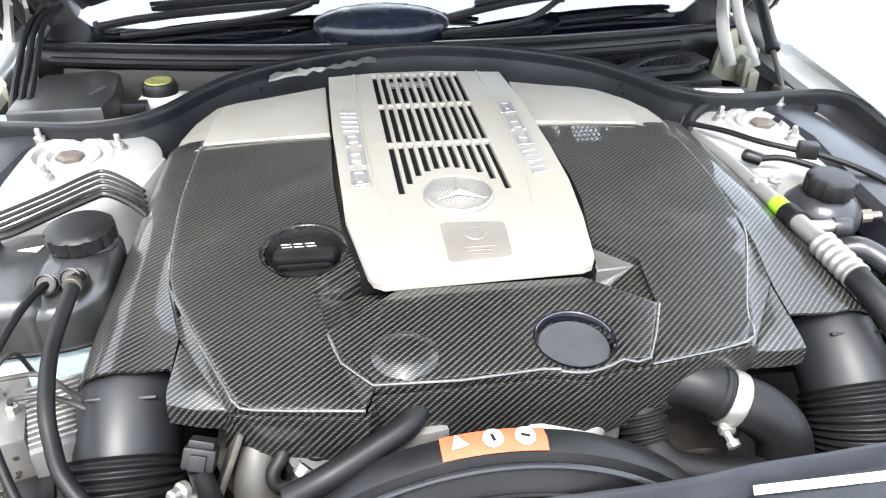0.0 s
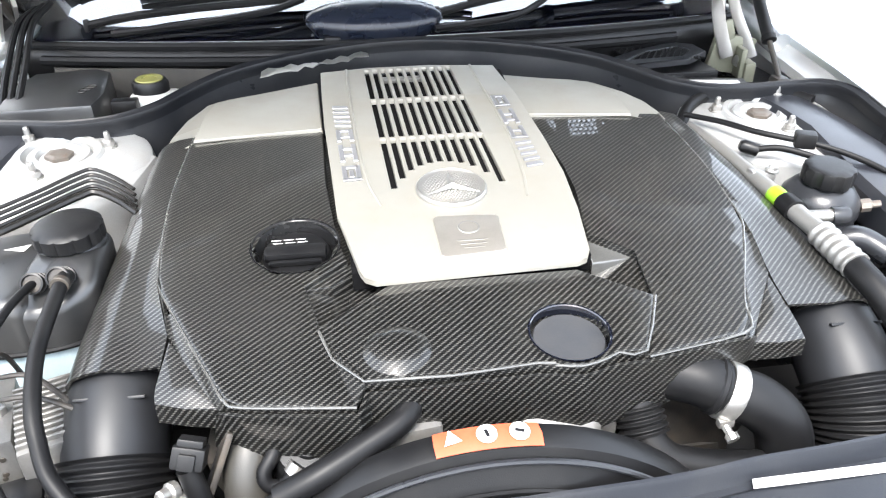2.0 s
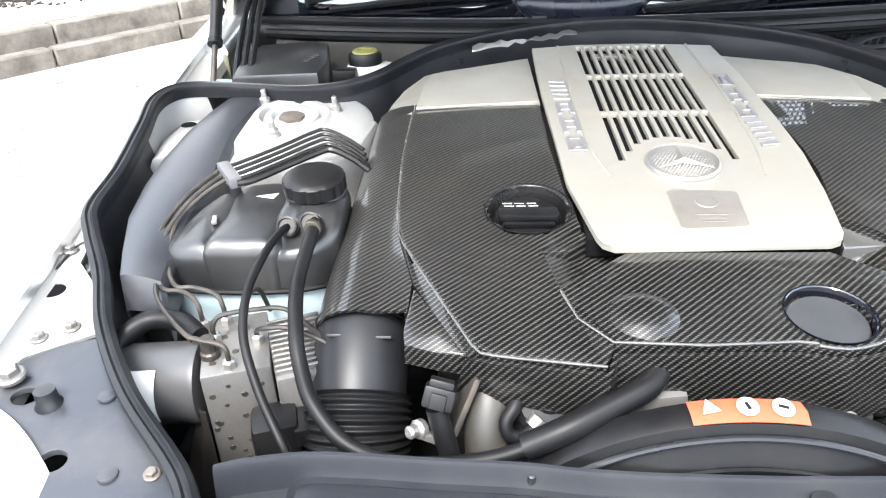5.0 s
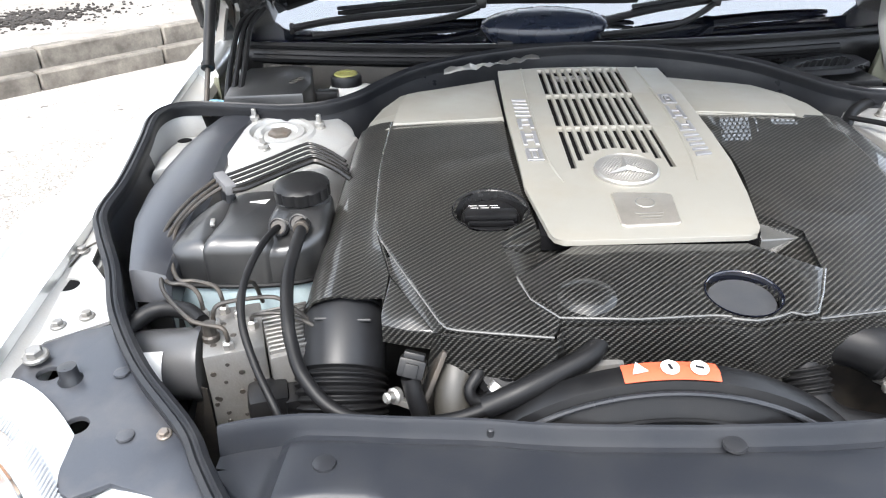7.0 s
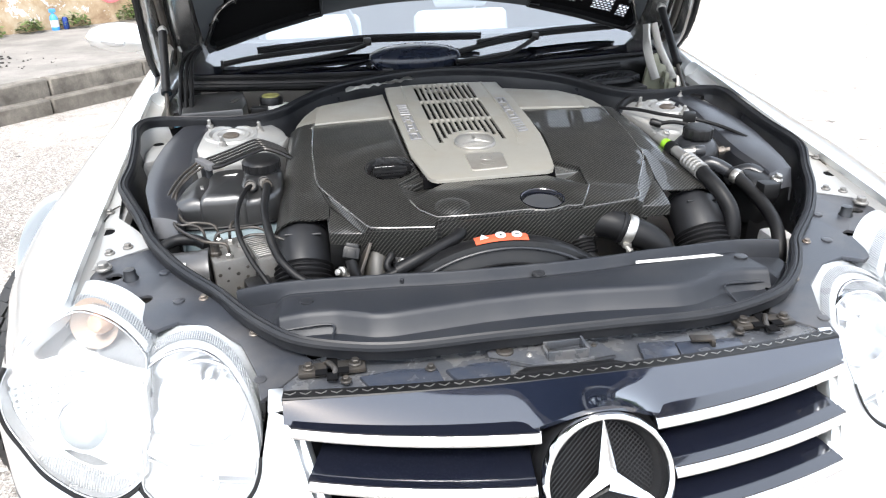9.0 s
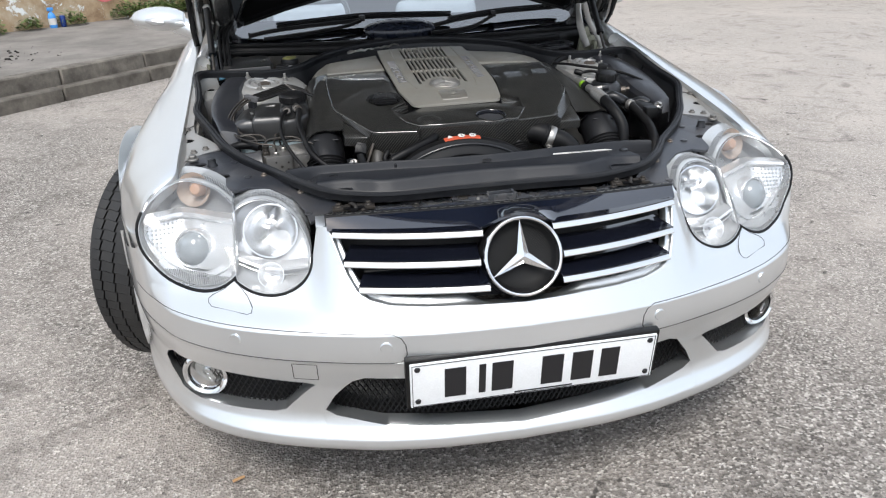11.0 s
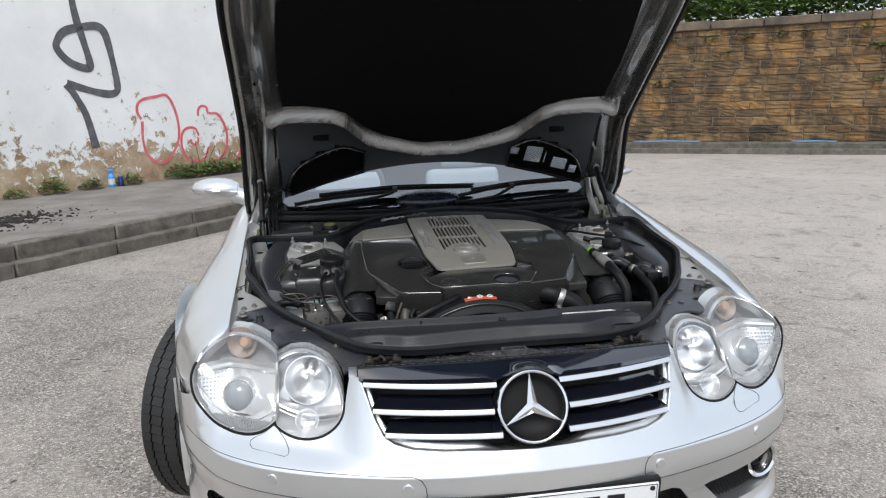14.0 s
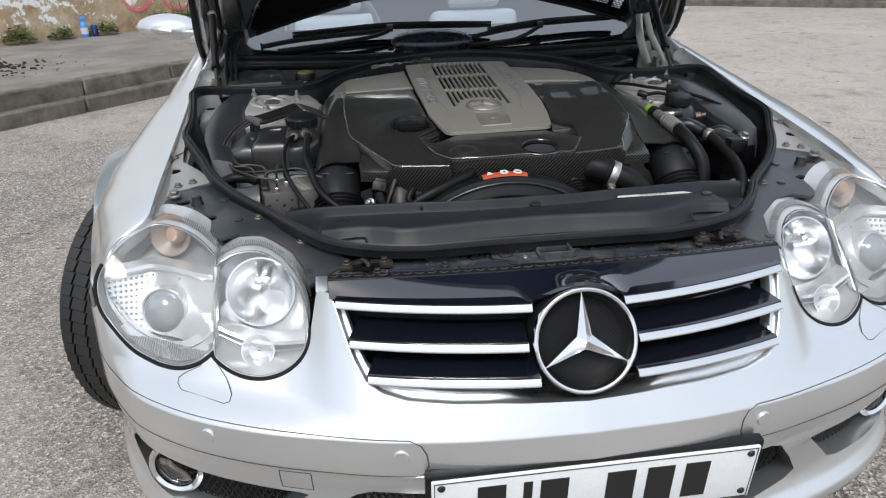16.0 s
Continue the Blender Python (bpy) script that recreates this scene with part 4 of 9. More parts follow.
# ---- door mirrors ----
for sgn in (-1, 1):
    shell = []
    for k in range(9):
        s = k / 8
        r = math.sin(math.pi * min(1, 0.06 + s * 0.98)) ** 0.36
        cx = sgn * (0.862 + 0.222 * s) - (0.075 * s if sgn > 0 else 0.0)
        shell.append([Vector((cx, 1.93 + 0.05 * s + 0.075 * r * math.cos(a) * (0.85 if math.cos(a) > 0 else 1.1), 0.987 + 0.006 * s + (0.054 if math.sin(a) > 0 else 0.046) * r * math.sin(a) * (1.0 - 0.15 * s))) for a in [2 * math.pi * i / 20 for i in range(20)]])
    bm = sheet(shell, 0, True)
    bmesh.ops.holes_fill(bm, edges=[e for e in bm.edges if e.is_boundary])
    mirror = part("door_mirror", bm, SILVER, car, "silver painted door mirror")
    part("mirror_arm", tube([(sgn * 0.79, 1.93, 0.93), (sgn * 0.84, 1.94, 0.945), (sgn * 0.90, 1.95, 0.970)], 0.036, 12, 4), SILVER, mirror)
    part("side_repeater", tube([(sgn * 0.93, 1.855, 0.985), (sgn * 0.965, 1.862, 0.99), (sgn * 1.0, 1.872, 0.994)], 0.012, 8, 5, scale=lambda s: 0.6 + 0.6 * math.sin(math.pi * s)), LAMP_GREY, mirror, "clear turn signal strip")


# ---- wheels ----
def make_wheel(name, at, steer):
    side = 1 if at[0] > 0 else -1
    m = Matrix.Translation(at) @ Matrix.Rotation(radians(steer), 4, "Z") @ Matrix.Rotation(radians(90 * side), 4, "Y")
    hub = part(name, lathe([(0.0, 0.075), (0.05, 0.078), (0.06, 0.06), (0.10, 0.05), (0.205, 0.085), (0.225, 0.108), (0.232, 0.108), (0.232, -0.11), (0.215, -0.11), (0.2, 0.02), (0.0, 0.02)], m, 40), LAMP_GREY, car, "alloy front wheel" if at[1] < 2 else "alloy rear wheel")
    part("tyre", lathe([(0.232, -0.105), (0.26, -0.122), (0.295, -0.124), (0.315, -0.115), (0.3205, -0.10), (0.3215, -0.05), (0.3215, 0.05), (0.3205, 0.10), (0.315, 0.115), (0.295, 0.124), (0.26, 0.122), (0.232, 0.105)], m, 72), TYRE, hub, "black road tyre")
    tread = bmesh.new()
    for band, w in ((-0.083, 0.034), (-0.037, 0.040), (0.010, 0.040), (0.053, 0.034), (0.089, 0.026)):
        for k in range(72):
            a = 2 * math.pi * (k + 0.2 * band * 20) / 72
            turn = Matrix.Rotation(a, 4, "Z") @ Matrix.Translation((0.322, 0, band)) @ Matrix.Rotation(radians(12 if band < 0 else -12), 4, "X")
            box(0, 0, 0, 0.010, 0.0268 if abs(band) > 0.04 else 0.0275, w, 0, m @ turn, tread)
    part("tread", tread, TYRE, hub, smooth=False)
    for k in range(5):
        a = 2 * math.pi * k / 5
        part("spoke", box(0, 0, 0, 0.17, 0.045, 0.02, 0.006, m @ Matrix.Rotation(a, 4, "Z") @ Matrix.Translation((0.14, 0, 0.075))), LAMP_GREY, hub)
    return hub


make_wheel("front_wheel", (-0.814, WHEEL_Y, WHEEL_Z + 0.006), -22)
make_wheel("front_wheel", (0.814, WHEEL_Y, WHEEL_Z + 0.006), -22)
make_wheel("rear_wheel", (-0.80, REAR_Y, WHEEL_Z), 0)
make_wheel("rear_wheel", (0.80, REAR_Y, WHEEL_Z), 0)

# ---- headlamps ----
LOBES = ((*LOBE_OUT, LOBE_SPLIT), (*LOBE_IN, LOBE_SPLIT))


def lobe_point(sgn, lobe, r, a, depth):
    """A point of a lamp lobe: r from the middle to the rim, bulging ahead by depth."""
    cx, cz, rx, rz, split = lobe
    x, z = cx + rx * r * math.cos(a), cz + rz * r * math.sin(a)
    if cx > split and math.cos(a) > 0 and math.sin(a) > 0:
        x, z = cx + (x - cx) * (1 + 0.07 * math.sin(2 * a)), cz + (z - cz) * (1 + 0.07 * math.sin(2 * a))
    x = max(x, split) if cx > split else min(x, split)
    return Vector((sgn * x, nose(x, min(z, 0.80)) - depth * (1 - r * r) + 0.002 + max(0, 0.02 * math.sin(a) * r), z))


def lamp_inside(lobe, x, z, k=0.95):
    cx, cz, rx, rz, split = lobe
    return ((x - cx) / rx) ** 2 + ((z - cz) / rz) ** 2 < k * k and (x > split + 0.004) == (cx > split)


PROJECTOR = surface("projector_lens", (0.30, 0.33, 0.35), 0.08, 0, (0.3, 0.3, 0.3), 0.1, 100, 0, coat=1.0)
for sgn in (-1, 1):
    lamp_bm = bmesh.new()
    for lobe in LOBES:
        sheet([[lobe_point(sgn, lobe, r, 2 * math.pi * k / 56, 0.022) for k in range(56)] for r in (0.02, 0.25, 0.5, 0.75, 0.9, 1.0)], 0.0, True, lamp_bm)
    head = part("headlamp", lamp_bm, LAMP_GLASS, car, "clear twin-lobed headlamp")
    face_to(head, (0, -1, 0.3))
    head.visible_shadow = False
    for lobe in LOBES:
        bowl = [[lobe_point(sgn, lobe, r, 2 * math.pi * k / 56, 0.0) + Vector((0, d, 0)) for k in range(56)] for r, d in ((1.0, 0.003), (0.97, 0.02), (0.90, 0.045), (0.78, 0.066), (0.6, 0.08), (0.02, 0.085))]
        part("reflector", sheet(bowl, 0, True), LAMP_WHITE if lobe[0] < 0.6 else LAMP_GREY, head, "bright lamp bowl")
        ring_pts = [lobe_point(sgn, lobe, 0.995, 2 * math.pi * k / 72, 0.0) + Vector((0, -0.001, 0)) for k in range(72)]
        part("lens_rim", tube(ring_pts, 0.0012, 6, 0, True), LAMP_GREY, head)
    out_lobe, in_lobe = LOBES
    face = (sgn * 0.28, -1, 0.30)
    # outer lobe: pale lower panel with dimples, bright shelf, projector, swept bead, fluted foot, amber bulb
    zs = [0.632 + 0.0055 * k for k in range(17)]
    panel = []
    for z in zs:
        half = out_lobe[2] * math.sqrt(max(0.0, 1 - ((z - out_lobe[1]) / out_lobe[3]) ** 2)) * 0.955
        x0, x1 = max(out_lobe[0] - half, LOBE_SPLIT + 0.003), out_lobe[0] + half
        panel.append([Vector((sgn * (x0 + (x1 - x0) * k / 20), nose(x0 + (x1 - x0) * k / 20, z) + 0.024 + 0.012 * math.sin(math.pi * k / 20), z)) for k in range(21)])
    part("lower_panel", sheet(panel), LAMP_WHITE, head, "pale dimpled lamp panel")
    px0, pz0 = 0.674, 0.668
    dimple = bmesh.new()
    for i in range(-12, 13):
        for j in range(9):
            px, pz = 0.676 + 0.0088 * i, 0.640 + 0.0088 * j
            if lamp_inside(out_lobe, px, pz, 0.93) and math.hypot(px - px0, pz - pz0) > 0.047 and px > 0.645:
                k = (px - LOBE_SPLIT) / 0.2
                lathe([(0.0, 0.0012), (0.0023, 0.001), (0.0025, -0.002)], facing((sgn * px, nose(px, pz) + 0.0225 + 0.012 * math.sin(math.pi * min(1, max(0, k))), pz), face), 8, dimple)
    part("dimples", dimple, LAMP_DOT, head, "rows of small grey dimples")
    eye_at = Vector((sgn * px0, nose(px0, pz0) + 0.020, pz0))
    part("projector", lathe([(0, 0.024), (0.014, 0.0225), (0.026, 0.017), (0.034, 0.009), (0.038, 0.0)], facing(eye_at, face), 32), PROJECTOR, head, "grey glass projector lens")
    part("projector_ring", lathe([(0.038, 0.004), (0.041, 0.005), (0.045, 0.0), (0.046, -0.02), (0.038, -0.02), (0.038, 0.004)], facing(eye_at, face), 36), LAMP_WHITE, head)
    xs = [LOBE_SPLIT + 0.004 + 0.192 * k / 20 for k in range(21)]
    part("divider", sheet([[Vector((sgn * x, nose(x, 0.725) + d + 0.01 * math.sin(math.pi * k / 20), 0.725 + h)) for k, x in enumerate(xs)] for d, h in ((0.04, 0.009), (0.012, 0.0065), (0.009, 0.0), (0.012, -0.006), (0.03, -0.007))]), LAMP_WHITE, head, "bright horizontal shelf")
    bead = [(0.775, 0.715), (0.768, 0.685), (0.745, 0.655), (0.71, 0.636), (0.67, 0.628), (0.63, 0.632), (0.60, 0.645), (0.584, 0.66)]
    part("swept_bead", tube([(sgn * x, nose(x, z) + 0.012, z) for x, z in bead], 0.0016, 6, 5), LAMP_GREY, head)
    flute = bmesh.new()
    for i in range(-20, 20):
        px = 0.668 + 0.0042 * i
        z0 = out_lobe[1] - out_lobe[3] * math.sqrt(max(0, 1 - ((px - out_lobe[0]) / out_lobe[2]) ** 2)) + 0.003
        if z0 < 0.632 and px > LOBE_SPLIT + 0.006:
            sweep(flute, [Vector((sgn * (px - 0.004 * s), nose(px, z0 + (0.634 - z0) * s) + 0.009, z0 + (0.634 - z0) * s)) for s in (0, 0.5, 1)], circle(0.0014, 5))
    part("flutes", flute, LAMP_DOT, head, "fluted foot of the lamp")
    foot = [[lobe_point(sgn, out_lobe, r, radians(a), 0.0) + Vector((0, 0.012, 0)) for a in range(225, 321, 5)] for r in (0.99, 0.85, 0.72)]
    part("foot_panel", sheet(foot), LAMP_WHITE, head)
    part("indicator_bulb", lathe([(0, 0.012), (0.011, 0.010), (0.017, 0.002), (0.018, -0.02)], facing((sgn * 0.664, nose(0.664, 0.768) + 0.042, 0.768), face), 20), AMBER, head, "faded amber indicator bulb")
    # peach cone that paints the bulb's spread orange glow as colour
    part("amber_reflector", lathe([(0.016, -0.012), (0.026, -0.006), (0.040, 0.004)], facing((sgn * 0.672, nose(0.672, 0.766) + 0.050, 0.764), face), 24, caps=False), surface("peach_painted_glow", (0.36, 0.28, 0.225), 0.35, 0.0, (0.6, 0.5, 0.45), 0.2, 100, 0), head)
    # inner lobe: round main beam bowl over a curved shelf and a lower bowl
    inn = (sgn * 0.10, -1, 0.42)
    iat = Vector((sgn * 0.500, nose(0.50, 0.70) + 0.046, 0.703))
    part("main_beam_bowl", lathe([(0.010, -0.028), (0.03, -0.020), (0.05, -0.002), (0.0565, 0.012), (0.0595, 0.012), (0.060, -0.02)], facing(iat, inn), 40, caps=False), REFLECTOR, head, "polished main beam reflector")
    part("bulb_shield", lathe([(0, 0.014), (0.007, 0.013), (0.0105, 0.006), (0.0105, -0.03)], facing(iat + Vector((0, 0.0, 0.020)), inn), 20), CHROME, head)
    shelf_x = [0.425 + 0.145 * k / 14 for k in range(15)]
    part("curved_shelf", sheet([[Vector((sgn * x, nose(x, 0.655) + d, 0.668 - 0.020 * math.sin(math.pi * k / 14) + h)) for k, x in enumerate(shelf_x)] for d, h in ((0.05, 0.004), (0.014, 0.003), (0.010, -0.001), (0.016, -0.005))]), LAMP_WHITE, head)
    part("shelf_bead", tube([(sgn * x, nose(x, 0.655) + 0.010, 0.658 - 0.021 * math.sin(math.pi * k / 14)) for k, x in enumerate(shelf_x)], 0.0013, 6, 2), LAMP_GREY, head)
    part("lower_bowl", lathe([(0.004, -0.01), (0.018, -0.006), (0.026, 0.006), (0.028, 0.006)], facing((sgn * 0.505, nose(0.505, 0.636) + 0.026, 0.638), inn), 24, caps=False), LAMP_WHITE, head)
    # hazy clear housing that runs back over the top of both lobes
    arc = [lobe_point(sgn, out_lobe, 1.0, radians(a), 0.0) for a in range(38, 142, 4)] + [lobe_point(sgn, in_lobe, 1.0, radians(a), 0.0) for a in range(46, 186, 4)]
    arc = [p for k, p in enumerate(arc) if k == 0 or (p - arc[k - 1]).length > 1e-4]
    mids = [Vector((sgn * out_lobe[0], 0, out_lobe[1])) if abs(p.x) > LOBE_SPLIT else Vector((sgn * in_lobe[0], 0, in_lobe[1])) for p in arc]
    rows = []
    for s in (0.0, 0.12, 0.16, 0.45, 0.5, 0.85, 1.0):
        row = []
        for p, c in zip(arc, mids):
            g = (p - c) * (0.035 * s + (0.012 if 0.1 < s < 0.47 else 0))
            row.append(p + Vector((g.x, 0.004 + 0.082 * s, g.z + 0.006 * s)))
        rows.append(row)
    part("lamp_top", sheet(rows, 0.0), LAMP_SHELL, head, "hazy clear plastic lamp top")
    ribs = bmesh.new()
    fine_arc = spline([p + Vector((0, 0.018, 0.004)) for p in arc], 2)
    for k, p in enumerate(fine_arc):
        g = (p - Vector((sgn * (out_lobe[0] if abs(p.x) > LOBE_SPLIT else in_lobe[0]), p.y, 0.695))) * 0.018
        sweep(ribs, [p + Vector((g.x, 0, g.z)), p + Vector((g.x, 0.022, g.z + 0.002))], circle(0.0010, 5), caps=False)
    part("lamp_ribs", ribs, LAMP_DOT, head, "fine ribs across the lamp top")
    part("waist_strip", sheet([[Vector((sgn * (LOBE_SPLIT + dx), nose(LOBE_SPLIT, z) + dy, z)) for dx, dy in ((-0.005, 0.018), (-0.0025, 0.008), (0.0, 0.006), (0.0025, 0.008), (0.005, 0.018))] for z in (0.642, 0.66, 0.68, 0.70, 0.72, 0.742)]), LAMP_WHITE, head)
    # rubber gasket under both lobes
    gasket = [lobe_point(sgn, in_lobe, 1.03, radians(a), 0.0) for a in range(180, 312, 5)] + [lobe_point(sgn, out_lobe, 1.03, radians(a), 0.0) for a in range(222, 395, 5)]
    part("gasket", tube([p + Vector((0, -0.001, -0.001)) for p in gasket], 0.0036, 8, 0), RUBBER, head, "black rubber gasket")
    part("corner_tab", box(sgn * 0.392, 0.186, 0.744, 0.020, 0.036, 0.005, 0.002, Matrix.Rotation(radians(20), 4, "X")), SILVER, bumper)

# ---- engine bay: panels that carry everything ----
SEAL = [(0, 0.238, 0.772), (0.10, 0.238, 0.772), (0.22, 0.240, 0.770), (0.30, 0.254, 0.772), (0.367, 0.278, 0.777), (0.417, 0.322, 0.784), (0.457, 0.378, 0.786), (0.488, 0.427, 0.787), (0.559, 0.503, 0.802), (0.612, 0.580, 0.820), (0.643, 0.649, 0.838),
        (0.672, 0.70, 0.860), (0.688, 0.74, 0.872), (0.690, 0.82, 0.884), (0.703, 0.93, 0.902), (0.716, 1.01, 0.913), (0.706, 1.065, 0.914), (0.67, 1.092, 0.910), (0.60, 1.094, 0.905), (0.52, 1.085, 0.903), (0.455, 1.095, 0.905), (0.405, 1.13, 0.910), (0.365, 1.185, 0.917), (0.31, 1.24, 0.926), (0.22, 1.285, 0.935), (0.11, 1.315, 0.942), (0, 1.325, 0.945)]
LEFT_SEAL = mirrored(SEAL[-2:0:-1])
WIDE_SIDE = SEAL[7:18]
for k, x, y in ((11, 0.664, 0.70), (12, 0.664, 0.745), (13, 0.656, 0.82), (14, 0.654, 0.93), (15, 0.655, 1.00), (16, 0.644, 1.046), (17, 0.615, 1.072), (18, 0.565, 1.082)):
    SEAL[k] = (x, y, SEAL[k][2])
loop = SEAL + LEFT_SEAL

bay_bm = bmesh.new()
floor_out = [(-0.60, 0.47), (0.60, 0.47), (0.66, 0.70), (0.66, 1.30), (-0.66, 1.30), (-0.66, 0.70)]
slab(floor_out, lambda x, y: 0.40, 0.03, bm=bay_bm)
part("engine_bay_floor", bay_bm, BLACK_PLASTIC, car, "black under-engine tray")
wall_rows = []
dense = spline(loop, 4, True)
for drop, inset in ((0.012, 0.0), (0.03, 0.002), (0.08, 0.006), (0.20, 0.0), (0.38, -0.01)):
    row = []
    for p in dense:
        c = Vector((0, 0.85, p.z))
        d = (p - c)
        row.append(Vector((p.x - d.normalized().x * inset, p.y - d.normalized().y * inset, max(0.40, p.z - drop))))
    wall_rows.append(row)
keep = sorted((k for k, p in enumerate(dense) if p.y > 1.06 and abs(p.x) < 0.56), key=lambda k: dense[k].x)
part("bulkhead", sheet([[r[k] for k in keep] for r in wall_rows], 0.004), GREY_PLASTIC, car, "dark engine bay bulkhead")
for sgn in (-1, 1):
    run = SEAL[7:18] if sgn > 0 else WIDE_SIDE
    for stretch, mat_, words in ((run[:8], GREY_PLASTIC, "charcoal lined inner wing"), (run[7:], GREY_PLASTIC if sgn > 0 else BAY_PAINT, "charcoal inner wing end" if sgn > 0 else "dusty silver inner wing end")):
        side_edge = spline([(sgn * x, y, z) for x, y, z in stretch], 5)
        part("inner_wing", sheet([[p + Vector((0, 0, -0.012)) for p in side_edge], [Vector((p.x - sgn * 0.008, p.y, p.z - 0.05)) for p in side_edge], [Vector((p.x - sgn * 0.02, p.y, p.z - 0.14)) for p in side_edge], [Vector((p.x - sgn * 0.01, p.y, 0.40)) for p in side_edge]], 0.003), mat_, car, words)

# rubber seal with a fold along its top
seal_section = [(s_ * 0.80, h_ * 0.80) for s_, h_ in ((-0.009, -0.018), (0.009, -0.018), (0.0095, -0.004), (0.0120, 0.001), (0.0105, 0.0065), (0.0045, 0.0100), (0.0015, 0.0065), (-0.0015, 0.0065), (-0.0045, 0.0098), (-0.0105, 0.006), (-0.0120, 0.0), (-0.0095, -0.006))]
seal_bm = bmesh.new()
sweep(seal_bm, spline(loop, 7, True), seal_section, True)
SEAL_RUBBER = surface("weathered_seal_rubber", (0.0085, 0.0092, 0.0112), 0.44, 0, (0.045, 0.044, 0.043), 0.34, 900, 0.06, patch=14, spec=0.30)
part("bonnet_seal", seal_bm, SEAL_RUBBER, car, "thick black rubber seal round the engine bay")

# dark wing panels between seal and lamps, with holes and bolts
PANEL_EDGE = [(0.412, 0.192), (0.422, 0.252), (0.448, 0.318), (0.50, 0.365), (0.545, 0.378), (0.575, 0.362), (0.59, 0.37), (0.612, 0.43), (0.66, 0.485), (0.705, 0.505)]
PANEL_IN = [(0.69, 0.555), (0.66, 0.575), (0.612, 0.592), (0.56, 0.515), (0.482, 0.432), (0.41, 0.335), (0.366, 0.288), (0.345, 0.265), (0.365, 0.240)]


RUSTY = surface("rusty_zinc", (0.17, 0.15, 0.13), 0.45, 0.6, (0.16, 0.09, 0.05), 0.6, 400, 0.2, patch=60)


def panel_z(x, y):
    return 0.742 + 0.15 * max(0, y - 0.21) + 0.02 * max(0, abs(x) - 0.4)


for sgn in (-1, 1):
    holes = [ellipse(sgn * 0.604, 0.443, 0.0125, 0.011, 16), ellipse(sgn * 0.663, 0.511, 0.013, 0.010, 16)]
    outline = [(sgn * x, y) for x, y in PANEL_EDGE + PANEL_IN]
    wing_panel = part("wing_panel", slab(outline, panel_z, 0.006, holes, 0.0015), SLAM_PAINT, car, "dark blue-grey panel beside the seal")
    part("rubber_stop", lathe([(0.013, -0.006), (0.013, 0.0), (0.010, 0.004), (0.0095, 0.016), (0.0, 0.0175)], facing((sgn * 0.636, 0.503, panel_z(0.636, 0.503)), (0, 0, 1)), 16), GREY_PLASTIC, wing_panel)
    for bx, by in ((0.513, 0.432), (0.43, 0.335)):
        bolt((sgn * bx, by, panel_z(bx, by)), (0, -0.12, 1), 0.005, RUSTY, wing_panel, h=0.006)
    for bx, by in ((0.585, 0.512), (0.550, 0.430), (0.415, 0.235)):
        part("clip", lathe([(0.009, 0.0), (0.0085, 0.002), (0.004, 0.003), (0.0, 0.003)], facing((sgn * bx, by, panel_z(bx, by)), (0, 0, 1)), 14), SLAM_PAINT, wing_panel)
    bolt((sgn * 0.682, 0.527, panel_z(0.682, 0.527) + 0.006), (0, -0.1, 1), 0.009, CAST_ALLOY, wing_panel, h=0.012)
    # pale flange between seal and wing with its holes
    tuck = 0.034 if sgn > 0 else 0.0
    flange = [(0.69, 0.56), (0.712, 0.51), (0.726, 0.60), (0.729, 0.70), (0.731, 0.80), (0.735, 0.97), (0.742, 1.10), (0.722 - tuck, 1.06), (0.722 - tuck, 0.95), (0.708 - tuck, 0.85), (0.704 - tuck, 0.76), (0.696 - tuck * 0.6, 0.70), (0.656, 0.655), (0.618, 0.60)]
    fz = lambda x, y: smooth_table([(0.5, 0.795), (0.56, 0.799), (0.64, 0.812), (0.75, 0.833), (0.97, 0.862), (1.2, 0.89)], y)
    fl = part("wing_flange", slab([(sgn * x, y) for x, y in flange], fz, 0.004, [[(sgn * x, y) for x, y in ellipse(0.7085, 0.657, 0.015, 0.012, 18)]]), BAY_PAINT, car, "pale painted wing flange")
    # black disc close below the hole, coloured as the shade inside it
    part("flange_opening", lathe([(0.0155, 0), (0.0145, 0.0006), (0, 0.0006)], facing((sgn * 0.7085, 0.657, fz(0.7085, 0.657) - 0.002), (0, -0.1, 1)), 20), FELT_HOLE_BLACK, fl)
    for bx, by in ((0.660, 0.60), (0.687, 0.585), (0.716, 0.72)):
        bolt((sgn * bx, by, fz(bx, by)), (0, 0, 1), 0.006, CAST_ALLOY, fl)
    # thin dark tube that draws the shading along the panel seam's edge
    part("panel_edge", tube([(sgn * 0.722, 0.660, 0.816), (sgn * 0.719, 0.690, 0.823), (sgn * 0.712, 0.722, 0.831), (sgn * (0.700 - tuck), 0.735, 0.835)], 0.0014, 6, 6), DARK_METAL, fl)

# slam panel with latches
SLAM_DUST = surface("dusty_dark_panel", (0.060, 0.064, 0.072), 0.26, 0.1, (0.19, 0.178, 0.16), 0.7, 300, 0.2, patch=22, vary=0.3)
slam_out = [(-0.388, 0.205), (-0.30, 0.186), (-0.15, 0.170), (0, 0.163), (0.15, 0.170), (0.30, 0.186), (0.388, 0.205), (0.375, 0.265), (0.30, 0.29), (-0.30, 0.29), (-0.375, 0.265)]
slam = part("slam_panel", slab(slam_out, lambda x, y: 0.743 + 0.003 * math.sin(21 * x) * math.sin(40 * y), 0.008, bev=0.002), SLAM_DUST, car, "grimy dark front cross panel")
DARK_GLOSS = surface("shiny_blue_black_panel", (0.030, 0.036, 0.050), 0.24, 0, (0.07, 0.066, 0.06), 0.55, 300, 0.1, patch=35)
